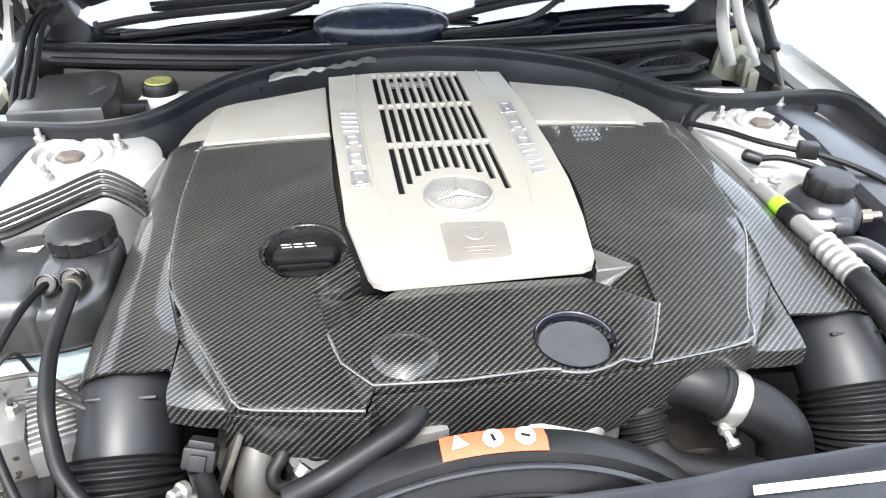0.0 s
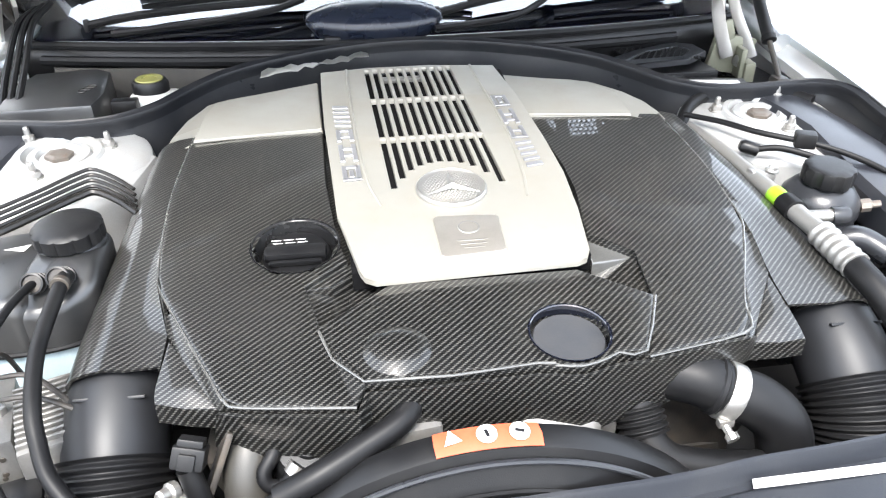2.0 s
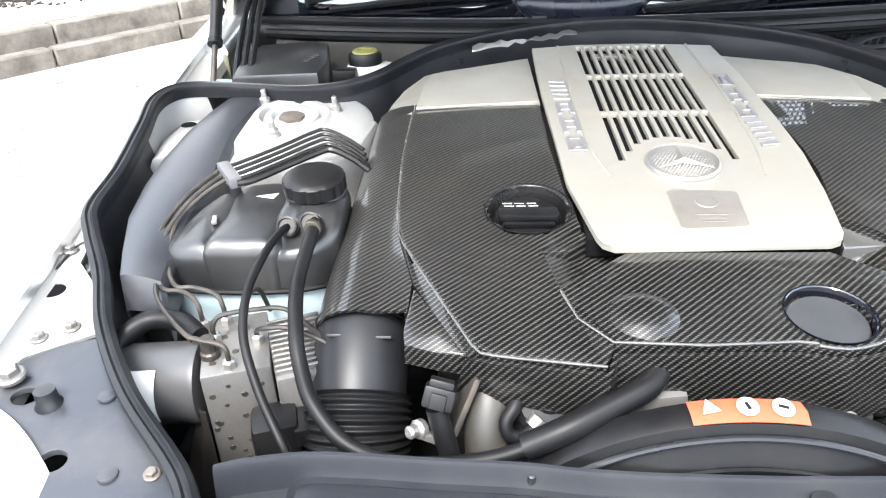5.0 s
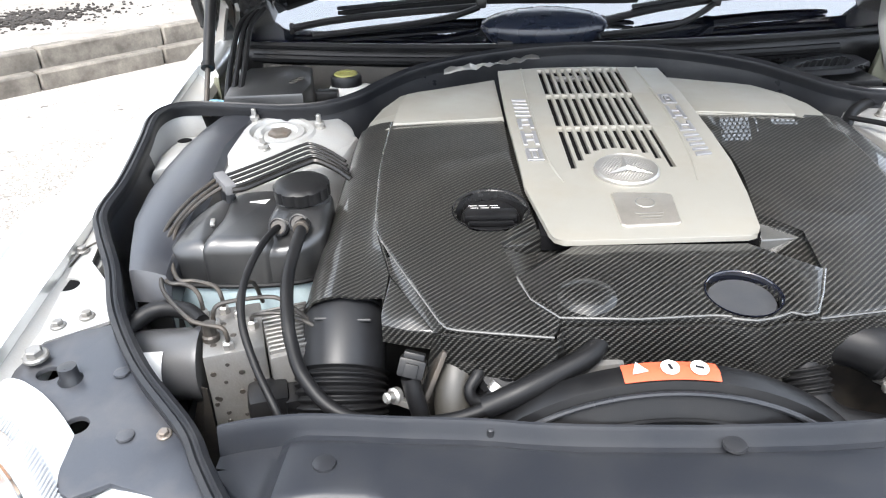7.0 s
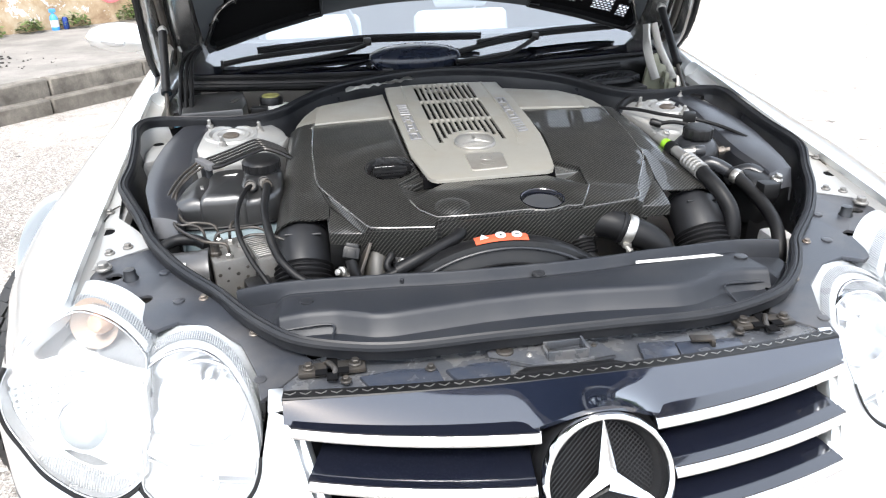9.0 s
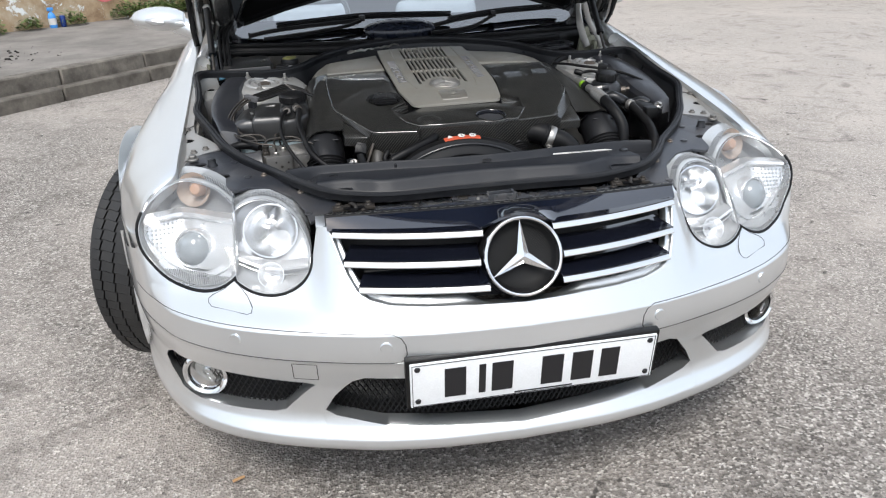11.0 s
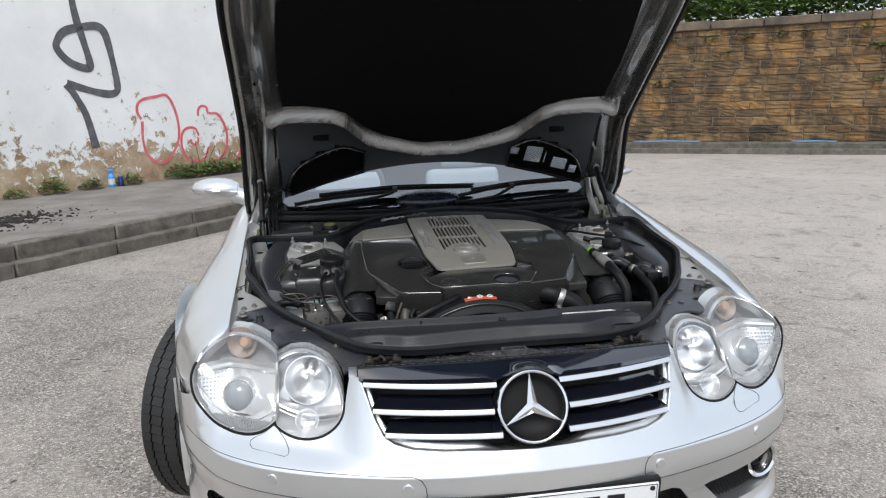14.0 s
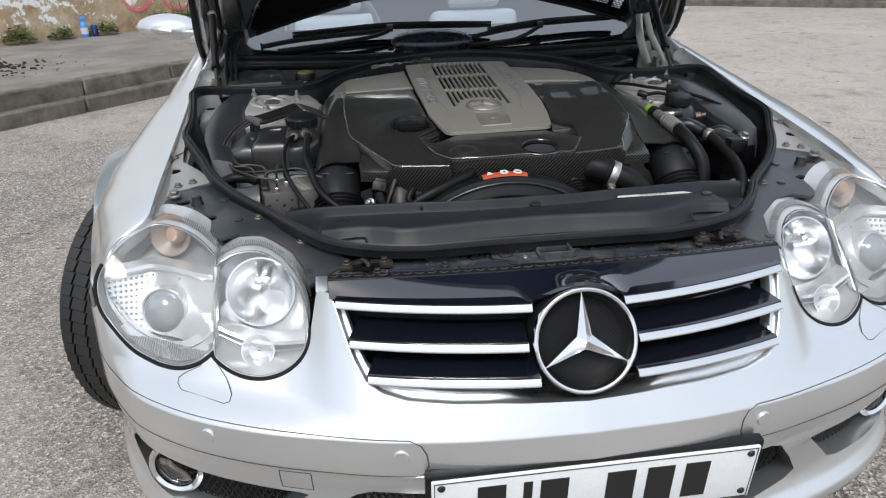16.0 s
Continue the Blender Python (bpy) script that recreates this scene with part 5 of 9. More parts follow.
part("raised_bracket", slab([(-0.100, 0.246), (-0.060, 0.257), (0.030, 0.253), (0.064, 0.226), (0.072, 0.196), (0.0, 0.186), (-0.042, 0.192), (-0.100, 0.222)], lambda x, y: 0.7515, 0.007, [[(-0.022, 0.199), (0.028, 0.196), (0.030, 0.224), (-0.020, 0.228)]], 0.002), SLAM_DUST, slam, "raised bracket with a square opening")
# thin black plate that gives the catch opening its dark depth
part("catch_floor", box(0.004, 0.212, 0.7445, 0.056, 0.036, 0.002, 0), FELT_HOLE_BLACK, slam)
catch = box(0.004, 0.197, 0.757, 0.056, 0.004, 0.016, 0.001)
box(0.032, 0.211, 0.758, 0.004, 0.032, 0.018, 0.001, None, catch)
box(0.005, 0.228, 0.756, 0.056, 0.004, 0.012, 0.001, None, catch)
box(-0.023, 0.213, 0.754, 0.004, 0.028, 0.010, 0.001, None, catch)
part("catch_frame", catch, SLAM_DUST, slam, "folded steel catch frame")
part("star_bolt", lathe([(0.0125, 0), (0.0125, 0.002), (0.010, 0.0035), (0.007, 0.0035), (0.006, 0.002), (0, 0.002)], facing((-0.077, 0.230, 0.7515), (0, 0, 1)), 12), DARK_METAL, slam, smooth=False)
bolt((0.05, 0.222, 0.7515), (0, 0, 1), 0.003, DARK_METAL, slam, h=0.004)
bolt((-0.046, 0.214, 0.7515), (0, 0, 1), 0.003, STEEL, slam, h=0.004)
part("release_tongue", slab([(-0.076, 0.172), (-0.060, 0.182), (0.060, 0.178), (0.078, 0.168), (0.060, 0.163), (-0.060, 0.166)], lambda x, y: 0.7560, 0.006, (), 0.002), BLACK_PLASTIC, slam, "flat black release tongue")
part("cover_plate", slab([(0.114, 0.217), (0.166, 0.212), (0.158, 0.176), (0.106, 0.176)], lambda x, y: 0.7515, 0.006, bev=0.0015), DARK_GLOSS, slam, "shiny dark cover plate")
part("cover_plate", slab([(0.168, 0.212), (0.262, 0.206), (0.258, 0.184), (0.162, 0.178)], lambda x, y: 0.7490, 0.006, bev=0.0015), DARK_GLOSS, slam)
part("cover_plate", slab([(-0.165, 0.206), (-0.118, 0.214), (-0.074, 0.210), (-0.082, 0.176), (-0.150, 0.172)], lambda x, y: 0.7500, 0.006, bev=0.002), DARK_GLOSS, slam)
part("cover_plate", slab([(-0.282, 0.214), (-0.230, 0.222), (-0.176, 0.214), (-0.170, 0.180), (-0.270, 0.190)], lambda x, y: 0.7485, 0.006, bev=0.002), DARK_GLOSS, slam)
hook = box(0.204, 0.203, 0.756, 0.034, 0.014, 0.004, 0.001, Matrix.Rotation(radians(-12), 4, "Z"))
box(0.216, 0.196, 0.752, 0.006, 0.016, 0.010, 0.002, Matrix.Rotation(radians(-12), 4, "Z"), hook)
part("cable_hook", hook, DARK_METAL, slam)
for bx, by in ((-0.185, 0.212), (-0.30, 0.205), (0.27, 0.218)):
    bolt((bx, by, 0.749), (0, 0, 1), 0.005, DARK_METAL, slam)
for sgn in (-1, 1):
    latch = part("latch", box(sgn * 0.318, 0.238, 0.750, 0.092, 0.026, 0.008, 0.003), DARK_METAL, slam, "greasy bonnet latch")
    # black cross laid on the latch, painting the shade of its slot
    slot_bm = box(sgn * 0.318, 0.236, 0.7535, 0.015, 0.062, 0.003, 0.001)
    box(sgn * 0.318, 0.226, 0.7535, 0.046, 0.013, 0.003, 0.001, None, slot_bm)
    part("latch_slot", slot_bm, FELT_HOLE_BLACK, latch)
    part("latch_hook", tube([(sgn * 0.318, 0.215, 0.745), (sgn * 0.314, 0.225, 0.756), (sgn * 0.322, 0.24, 0.758), (sgn * 0.328, 0.25, 0.75)], 0.004, 8, 5), DARK_METAL, latch)
    for d in (-0.032, 0.032):
        bolt((sgn * 0.318 + d, 0.238, 0.7540), (0, 0, 1), 0.006, DARK_METAL, latch)
# ---- radiator cover tray behind the front seal ----
EDGE_BACK = [(0, 0.435), (0.10, 0.437), (0.16, 0.441), (0.21, 0.447), (0.27, 0.450), (0.38, 0.456), (0.43, 0.450), (0.475, 0.436)]
RIDGE = [(0, 0.348), (0.08, 0.346), (0.225, 0.332), (0.255, 0.335), (0.31, 0.358), (0.355, 0.360), (0.395, 0.352), (0.44, 0.385), (0.475, 0.425)]
FRONT = [(0, 0.258), (0.24, 0.256), (0.30, 0.272), (0.36, 0.305), (0.42, 0.36), (0.475, 0.425)]
rows = []
for where, d, z in (("b", 0.0, 0.745), ("b", -0.0005, 0.780), ("b", -0.0025, 0.7840), ("b", -0.0055, 0.7835), ("b", -0.0075, 0.780), ("b", -0.0095, 0.7715), ("b", -0.013, 0.7655), ("b", -0.020, 0.7655), ("b", -0.025, 0.7695), ("b", -0.034, 0.7712), ("r", 0.010, 0.7745), ("r", 0.003, 0.7745), ("r", -0.001, 0.7725), ("r", -0.005, 0.767), ("r", -0.013, 0.752), ("r", -0.020, 0.7455), ("f", 0.022, 0.746), ("f", 0.008, 0.748), ("f", 0.0, 0.752)):
    row = []
    for i in range(-40, 41):
        x = 0.462 * i / 40
        a = abs(x)
        back, ridge, front = smooth_table(EDGE_BACK, a), lerp_table(RIDGE, a), smooth_table(FRONT, a)
        y = {"b": back, "r": ridge, "f": front}[where] + d * (1.0 if where == "b" else min(1.0, max(0.1, (0.475 - a) / 0.08)))
        end = min(1.0, max(0.0, (a - 0.386 - 0.16 * max(0.0, 0.40 - y)) / 0.022))
        low = -max(0.0, z - 0.753) * end * end * (3 - 2 * end) if where == "r" or d < -0.012 else 0.0
        row.append(Vector((x, max(y, front - 0.001), z + low)))
    rows.append(row)
rad_cover = part("radiator_cover", sheet(rows, 0.003), surface("dusty_cover_plastic", (0.0150, 0.0167, 0.0208), 0.46, 0, (0.062, 0.060, 0.058), 0.38, 600, 0.12, patch=7, spec=0.34), car, "dusty charcoal plastic radiator cover", angle=28)
for x, y, z in ((-0.353, 0.396, 0.7650), (0.024, 0.417, 0.7640), (0.375, 0.406, 0.7650)):
    part("push_clip", lathe([(0.011, 0.0), (0.0105, 0.003), (0.004, 0.004), (0, 0.004)], facing((x, y, z + 0.008), (0, 0, 1)), 18), GREY_PLASTIC, rad_cover)
for x in (-0.20, 0.17):
    part("cone_peg", lathe([(0.006, 0), (0.003, 0.010), (0, 0.011)], facing((x, 0.440, 0.767), (0, -0.3, 1)), 12), GREY_PLASTIC, rad_cover)
for sgn in (-1, 1):
    part("moulded_rib", tube([(sgn * 0.395, 0.345, 0.754), (sgn * 0.36, 0.3445, 0.758), (sgn * 0.316, 0.343, 0.7585), (sgn * 0.316, 0.325, 0.7495), (sgn * 0.316, 0.300, 0.7465)], 0.0018, 6, 4), rad_cover.data.materials[0], rad_cover)
label_bm = slab([(0.198, 0.4300), (0.338, 0.4295), (0.350, 0.4195), (0.194, 0.4205)], lambda x, y: 0.7728, 0.001)
part("paper_label", label_bm, WHITE_STICK, rad_cover, "grubby white paper label")
lines_bm = bmesh.new()
for k in range(2):
    for j in range(6):
        box(0.245 + 0.010 * j + 0.002 * k, 0.4230 + 0.0032 * k, 0.7734, 0.0065, 0.0012, 0.0006, 0, None, lines_bm)
part("label_marks", lines_bm, STEEL, rad_cover)

# ---- engine ----
def deck(x, y):
    return 0.842 + 0.12 * (y - 0.54)


def crown(x, y):
    """The two large carbon panels: slightly domed, flatter towards the rear and falling a little outwards."""
    t = min(1.0, max(0.0, (y - 0.80) / 0.10))
    rise = 0.035 * (min(y, 0.80) - 0.62) + 0.10 * (0.035 * t - 0.05 * t * t) - 0.065 * max(0.0, y - 0.90)
    return deck(x, y) + 0.003 + rise - 0.14 * max(0.0, abs(x) - 0.17) ** 2


def domed_slab(outline, holes=(), bev=0.0):
    bm = slab(outline, lambda x, y: 0.0, 0.03, holes, bev)
    for k in range(26):
        bmesh.ops.bisect_plane(bm, geom=bm.verts[:] + bm.edges[:] + bm.faces[:], plane_co=(0, 0.525 + 0.02 * k, 0), plane_no=(0, 1, 0))
    for k in range(1, 10):
        for side in (-1, 1):
            bmesh.ops.bisect_plane(bm, geom=bm.verts[:] + bm.edges[:] + bm.faces[:], plane_co=(side * (0.15 + 0.02 * k), 0, 0), plane_no=(1, 0, 0))
    for v_ in bm.verts:
        v_.co.z += crown(v_.co.x, v_.co.y)
    return bm


engine = thing("engine", "V12 engine under carbon fibre cover with satin metal plate", "engine", at=(0, 0.85, 0.43))
block = bmesh.new()
box(0, 0.86, 0.56, 0.52, 0.62, 0.26, 0.03, None, block)
box(-0.17, 0.86, 0.70, 0.22, 0.60, 0.14, 0.03, Matrix.Rotation(radians(-20), 4, "Y"), block)
box(0.17, 0.86, 0.70, 0.22, 0.60, 0.14, 0.03, Matrix.Rotation(radians(20), 4, "Y"), block)
part("engine_block", block, DARK_METAL, engine, "dark cast alloy engine block")
# Added black sheet close under the centre plate, so its slots look shaded.
part("black_core", slab([(-0.13, 0.68), (0.13, 0.68), (0.14, 1.2), (-0.14, 1.2)], lambda x, y: deck(x, y) + 0.0015, 0.02), FELT_HOLE_BLACK, engine)

OIL = (-0.189, 0.731)
DISC = (0.070, 0.562)
left_crest = [(-0.157, 1.030), (-0.337, 1.026), (-0.339, 0.863), (-0.334, 0.745), (-0.330, 0.705), (-0.322, 0.676), (-0.256, 0.543), (-0.246, 0.526), (-0.230, 0.516), (-0.134, 0.503), (-0.161, 0.590), (-0.178, 0.662), (-0.150, 0.690), (-0.134, 0.700), (-0.146, 0.770), (-0.154, 0.860)]
part("carbon_panel", domed_slab(left_crest, [ellipse(*OIL, 0.046, 0.047, 32)], 0.003), CARBON, engine, "glossy carbon fibre weave panel")
right_crest = [(0.143, 1.036), (0.345, 1.016), (0.338, 0.86), (0.330, 0.76), (0.322, 0.709), (0.262, 0.590), (0.255, 0.565), (0.237, 0.543), (0.136, 0.526), (0.173, 0.608), (0.180, 0.676), (0.134, 0.712), (0.148, 0.80), (0.150, 0.86)]
part("carbon_panel", domed_slab(right_crest, (), 0.003), CARBON, engine, "glossy carbon fibre weave panel")
nose_top = [(-0.165, 0.595), (-0.126, 0.526), (0.030, 0.527), (0.046, 0.522), (0.070, 0.518), (0.094, 0.524), (0.108, 0.530), (0.134, 0.529), (0.172, 0.603), (0.106, 0.655), (-0.093, 0.656)]
part("carbon_nose", slab(nose_top, lambda x, y: deck(x, y) + 0.004, 0.07, [ellipse(*DISC, 0.0375, 0.0385, 28)], 0.003, under=lambda x, y: 0.772 + 0.10 * max(0, y - 0.53)), CARBON, engine, "raised carbon fibre front section")
for pts, nm in (([(-0.178, 0.662), (-0.161, 0.590), (-0.093, 0.656), (-0.110, 0.700), (-0.134, 0.700), (-0.150, 0.690)], "l"), ([(0.180, 0.676), (0.173, 0.603), (0.106, 0.655), (0.118, 0.70), (0.134, 0.712)], "r")):
    part("sunk_corner", slab(pts, lambda x, y: deck(x, y) - 0.004 - 0.45 * max(0, 0.176 - abs(x)), 0.02, (), 0.0), CARBON, engine)
part("corner_wedge", slab([(-0.178, 0.664), (-0.150, 0.692), (-0.132, 0.702), (-0.126, 0.690), (-0.150, 0.668)], lambda x, y: deck(x, y) - 0.002, 0.02, (), 0.002), CARBON, engine)
for a, b, c, d in (((-0.164, 0.596), (-0.124, 0.527), (-0.172, 0.612), (-0.137, 0.501)), ((0.172, 0.603), (0.134, 0.529), (0.175, 0.608), (0.137, 0.526))):
    part("nose_flank", sheet([[Vector((*a, deck(*a) + 0.002)), Vector((*b, deck(*b) + 0.002))], [Vector((*c, deck(*c) - 0.002)), Vector((*d, deck(*d) - 0.003))]], 0.004), CARBON, engine)
part("corner_wedge", slab([(0.180, 0.678), (0.134, 0.718), (0.130, 0.675)], lambda x, y: deck(x, y) - 0.002 - 0.10 * (0.72 - y), 0.02, (), 0.002), EDGE_RESIN, engine)

CORNERS = {
    -1: ([(-0.327, 0.692), (-0.306, 0.650), (-0.2815, 0.601), (-0.262, 0.560), (-0.243, 0.524)], (-0.3075, 0.618, 0.843), (-0.2535, 0.535, 0.821), (-0.3125, 0.552, 0.821), (-0.3145, 0.570, 0.8265), (-0.328, 0.690, 0.860)),
    1: ([(0.319, 0.704), (0.298, 0.664), (0.274, 0.616), (0.259, 0.583), (0.243, 0.552)], (0.314, 0.634, 0.8455), (0.2545, 0.551, 0.822), (0.3115, 0.550, 0.8215), (0.3125, 0.584, 0.8340), (0.330, 0.704, 0.8595)),
}
for sgn, crest in ((-1, left_crest), (1, right_crest)):
    # rounded carbon shoulder from the crest down to the intake pipe
    rows = []
    for k in range(15):
        y = 1.035 - 0.445 * k / 14
        inner_x, inner_z = ((0.57, 0.3145), (0.618, 0.3085), (0.69, 0.329), (0.74, 0.334), (1.04, 0.333)), ((0.57, 0.827), (0.618, 0.8435), (0.69, 0.8605))
        if sgn > 0:
            inner_x, inner_z = ((0.584, 0.3125), (0.634, 0.315), (0.704, 0.3305), (0.74, 0.333), (1.04, 0.333)), ((0.584, 0.8345), (0.634, 0.846), (0.704, 0.860))
        xc = lerp_table(inner_x, y)
        under = min(1.0, max(0.0, (y - 0.67) / 0.06))
        z = crown(0.33, y) - 0.002 if y > 0.74 else lerp_table(inner_z + ((0.74, crown(0.33, 0.74) - 0.004),), y)
        w = (0.402 if sgn < 0 else 0.412) - xc
        # flat duct at the rear, a half round pipe end in front
        turn = min(1.0, max(0.0, (0.86 - y) / 0.26))
        turn = turn * turn * (3 - 2 * turn)
        mid_x, mid_z, rad = (0.363 if sgn < 0 else 0.383), 0.788 + 0.16 * (y - 0.60), 0.0485
        row = [Vector((sgn * (xc - 0.032 * under), y, z - 0.016)), Vector((sgn * xc, y, z - 0.001))]
        for f, h, deg in ((0.12, 0.002, 112), (0.35, 0.004, 92), (0.6, 0.009, 70), (0.80, 0.019, 48), (0.93, 0.035, 26), (1.0, 0.058, 4), (1.0, 0.090, -18), (0.96, 0.118, -40)):
            flat, arch = Vector((xc + w * f, y, z - h)), Vector((mid_x + rad * math.cos(radians(deg)), y, mid_z + rad * math.sin(radians(deg))))
            q = flat.lerp(arch, turn)
            row.append(Vector((sgn * q.x, q.y + 0.030 * turn * max(0.0, (0.833 - q.z) / 0.05), q.z)))
        rows.append(row)
    part("carbon_shoulder", sheet(rows, 0.003), CARBON, engine, "rounded carbon fibre side duct")
    # dark wall that drops from the crest, and the lower shelf in the corner with its thick lip
    tops, apex, inner, outer, edge, ridge = CORNERS[sgn]
    tops = [Vector((x, y, crown(x, y) - 0.004)) for x, y in tops]
    ridge, apex, inner, outer, edge = Vector(ridge), Vector(apex), Vector(inner), Vector(outer), Vector(edge)
    feet = [ridge, ridge.lerp(apex, 0.6), apex, apex.lerp(inner, 0.55), inner]
    part("corner_wall", sheet([tops, [a.lerp(b, 0.3) - Vector((0, 0, 0.003)) for a, b in zip(tops, feet)], [a.lerp(b, 0.7) - Vector((0, 0, 0.002)) for a, b in zip(tops, feet)], feet], 0.003), CARBON, engine, "dark sloping carbon wall")
    flat = (inner - apex).cross(outer - apex)
    level = lambda x, y: apex.z - (flat.x * (x - apex.x) + flat.y * (y - apex.y)) / flat.z
    shelf = [apex, apex.lerp(inner, 0.5), inner, inner.lerp(outer, 0.5) + Vector((0, -0.0015, 0)), outer.lerp(inner, 0.06), outer, outer.lerp(edge, 0.4), edge]
    part("corner_facet", slab([(v.x, v.y) for v in shelf], level, 0.024, (), 0.0028, under=lambda x, y: inner.z - 0.022), CARBON, engine, "lower carbon fibre corner shelf")
skirt_front = [(-0.2535, 0.533, 0.820), (-0.246, 0.520, 0.831), (-0.228, 0.511, 0.834), (-0.134, 0.498, 0.833), (-0.126, 0.519, 0.837), (0.030, 0.520, 0.838), (0.070, 0.512, 0.838), (0.108, 0.523, 0.838), (0.134, 0.522, 0.839), (0.238, 0.538, 0.842), (0.256, 0.556, 0.828), (0.268, 0.564, 0.806)]
low_front = [(-0.262, 0.540, 0.778), (-0.244, 0.529, 0.770), (-0.226, 0.520, 0.766), (-0.134, 0.508, 0.762), (-0.120, 0.522, 0.764), (0.030, 0.522, 0.766), (0.070, 0.514, 0.766), (0.112, 0.526, 0.768), (0.150, 0.530, 0.775), (0.238, 0.546, 0.800), (0.258, 0.560, 0.797), (0.272, 0.566, 0.788)]
part("front_skirt", sheet([skirt_front, [tuple((Vector(a) * 0.5 + Vector(b) * 0.5) + Vector((0, -0.002, 0))) for a, b in zip(skirt_front, low_front)], low_front], 0.004), CARBON, engine, "carbon fibre front edge of the cover", angle=25)
base_out = [(-0.345, 1.03), (-0.34, 0.70), (-0.318, 0.62), (-0.30, 0.565), (-0.255, 0.545), (-0.235, 0.518), (-0.136, 0.506), (-0.122, 0.528), (0.134, 0.530), (0.238, 0.548), (0.29, 0.565), (0.318, 0.62), (0.335, 0.70), (0.35, 1.02), (0.0, 1.04)]
part("cover_base", slab(base_out, lambda x, y: deck(x, y) - 0.022, 0.02), CARBON, engine)
# No notch is cut: a black disc paints its shade on the skirt.
part("hose_notch", lathe([(0.0165, -0.003), (0.0165, 0.0012), (0.0, 0.0012)], facing((-0.088, 0.5185, 0.8125), (0.05, -1, 0.10)), 24), FELT_HOLE_BLACK, engine, "black disc as the shaded notch for the hose")
# lighter worn bead along the crests
for crest, idx in ((left_crest, range(1, 10)), (right_crest, range(1, 9))):
    part("crest_bead", tube([(crest[i][0], crest[i][1], crown(*crest[i]) - 0.0012) for i in idx], 0.0015, 8, 3), EDGE_RESIN, engine)
part("nose_bead", tube([(x, y, deck(x, y) + 0.0034) for x, y in nose_top[0:9]], 0.0015, 8, 2), EDGE_RESIN, engine)
part("bonnet_dome", lathe([(0.034, -0.0015), (0.0305, 0.0004), (0.027, 0.0026), (0.022, 0.0054), (0.016, 0.0076), (0.008, 0.0089), (0.0, 0.0094)], facing((-0.094, 0.560, deck(0, 0.560) + 0.0042), (0, -0.12, 1)), 40), CARBON, engine, "shallow carbon fibre dome")
part("sunken_disc", lathe([(0.036, -0.004), (0.034, 0.0), (0.003, 0.001), (0.0, 0.001)], facing((*DISC, deck(*DISC) - 0.004), (0, -0.12, 1)), 36), surface("dusty_charcoal_disc", (0.032, 0.034, 0.038), 0.42, 0, (0.09, 0.085, 0.08), 0.4, 500, 0.1), engine, "round charcoal plastic blanking disc")
part("disc_well", lathe([(0.0375, -0.03), (0.0375, 0.002), (0.0385, 0.003), (0.040, 0.003)], facing((*DISC, deck(*DISC) + 0.002), (0, -0.12, 1)), 36, caps=False), GLOSS_BLACK, engine)

# oil filler cap in its glossy well
WELL_BLACK = surface("semi_gloss_black_plastic", (0.009, 0.009, 0.0095), 0.24, 0, (0.05, 0.048, 0.045), 0.2, 500, 0.05, spec=0.4)
OILM = facing((*OIL, crown(*OIL)), (0, -0.155, 1))
part("filler_well", lathe([(0.030, -0.028), (0.040, -0.022), (0.0455, -0.004), (0.0475, 0.002), (0.049, 0.002), (0.0465, 0.0)], OILM, 40, caps=False), WELL_BLACK, engine, "gloss black filler well")
cap_o = part("oil_filler_cap", lathe([(0.037, -0.026), (0.037, -0.012), (0.035, -0.008), (0.0, -0.007)], OILM, 40), BLACK_PLASTIC, engine, "ribbed black oil filler cap")
grip = bmesh.new()
box(0, -0.010, -0.002, 0.066, 0.018, 0.012, 0.004, None, grip)
box(0, -0.024, -0.004, 0.056, 0.005, 0.006, 0.002, None, grip)
bmesh.ops.transform(grip, matrix=OILM, verts=grip.verts)
part("grip", grip, BLACK_PLASTIC, cap_o)
txt = bmesh.new()
for k in range(4):
    for j in range(3):
        box(-0.022 + 0.0135 * j + 0.002 * k, 0.020 - 0.0052 * k, -0.0065, 0.0105, 0.0009, 0.0006, 0, None, txt)
bmesh.ops.transform(txt, matrix=OILM, verts=txt.verts)
part("cap_marks", txt, WHITE_STICK, cap_o)

# satin metal: centre plate with slots, two rear wings
def plate_z(x, y):
    return deck(x, y) + 0.011


centre = [(-0.1575, 1.198), (-0.1565, 1.12), (-0.154, 1.016), (-0.147, 0.88), (-0.142, 0.778), (-0.122, 0.672), (-0.117, 0.660), (-0.106, 0.653), (0.108, 0.658), (0.119, 0.663), (0.125, 0.676), (0.138, 0.756), (0.144, 0.84), (0.145, 0.922), (0.139, 1.080), (0.1265, 1.195), (0.02, 1.209), (-0.08, 1.209)]
slots = []
for y0, y1 in ((1.088, 1.200), (0.963, 1.082), (0.828, 0.957)):
    for k in range(11):
        off = -0.0675 + 0.0134 * k
        xa = off - 0.0037
        lo = y0 if y0 > 0.9 or abs(off) > 0.0619 else max(y0, 0.816 + 0.071 * math.sqrt(1 - (off / 0.062) ** 2))
        w = 0.0041
        slots.append([(xa - 0.033 * (yy - 0.83) + side * w, yy) for side, yy in ((-1, lo), (1, lo), (1, y1), (-1, y1))])
plate = part("centre_plate", slab(centre, plate_z, 0.007, slots, 0.0008), SATIN, engine, "satin champagne metal plate with rows of slots")
part("step_left", tube([(-0.116, 1.203, plate_z(0, 1.203)), (-0.112, 1.0, plate_z(0, 1.0)), (-0.104, 0.86, plate_z(0, 0.86)), (-0.09, 0.79, plate_z(0, 0.79) - 0.001)], 0.0022, 6, 5), SATIN, plate)
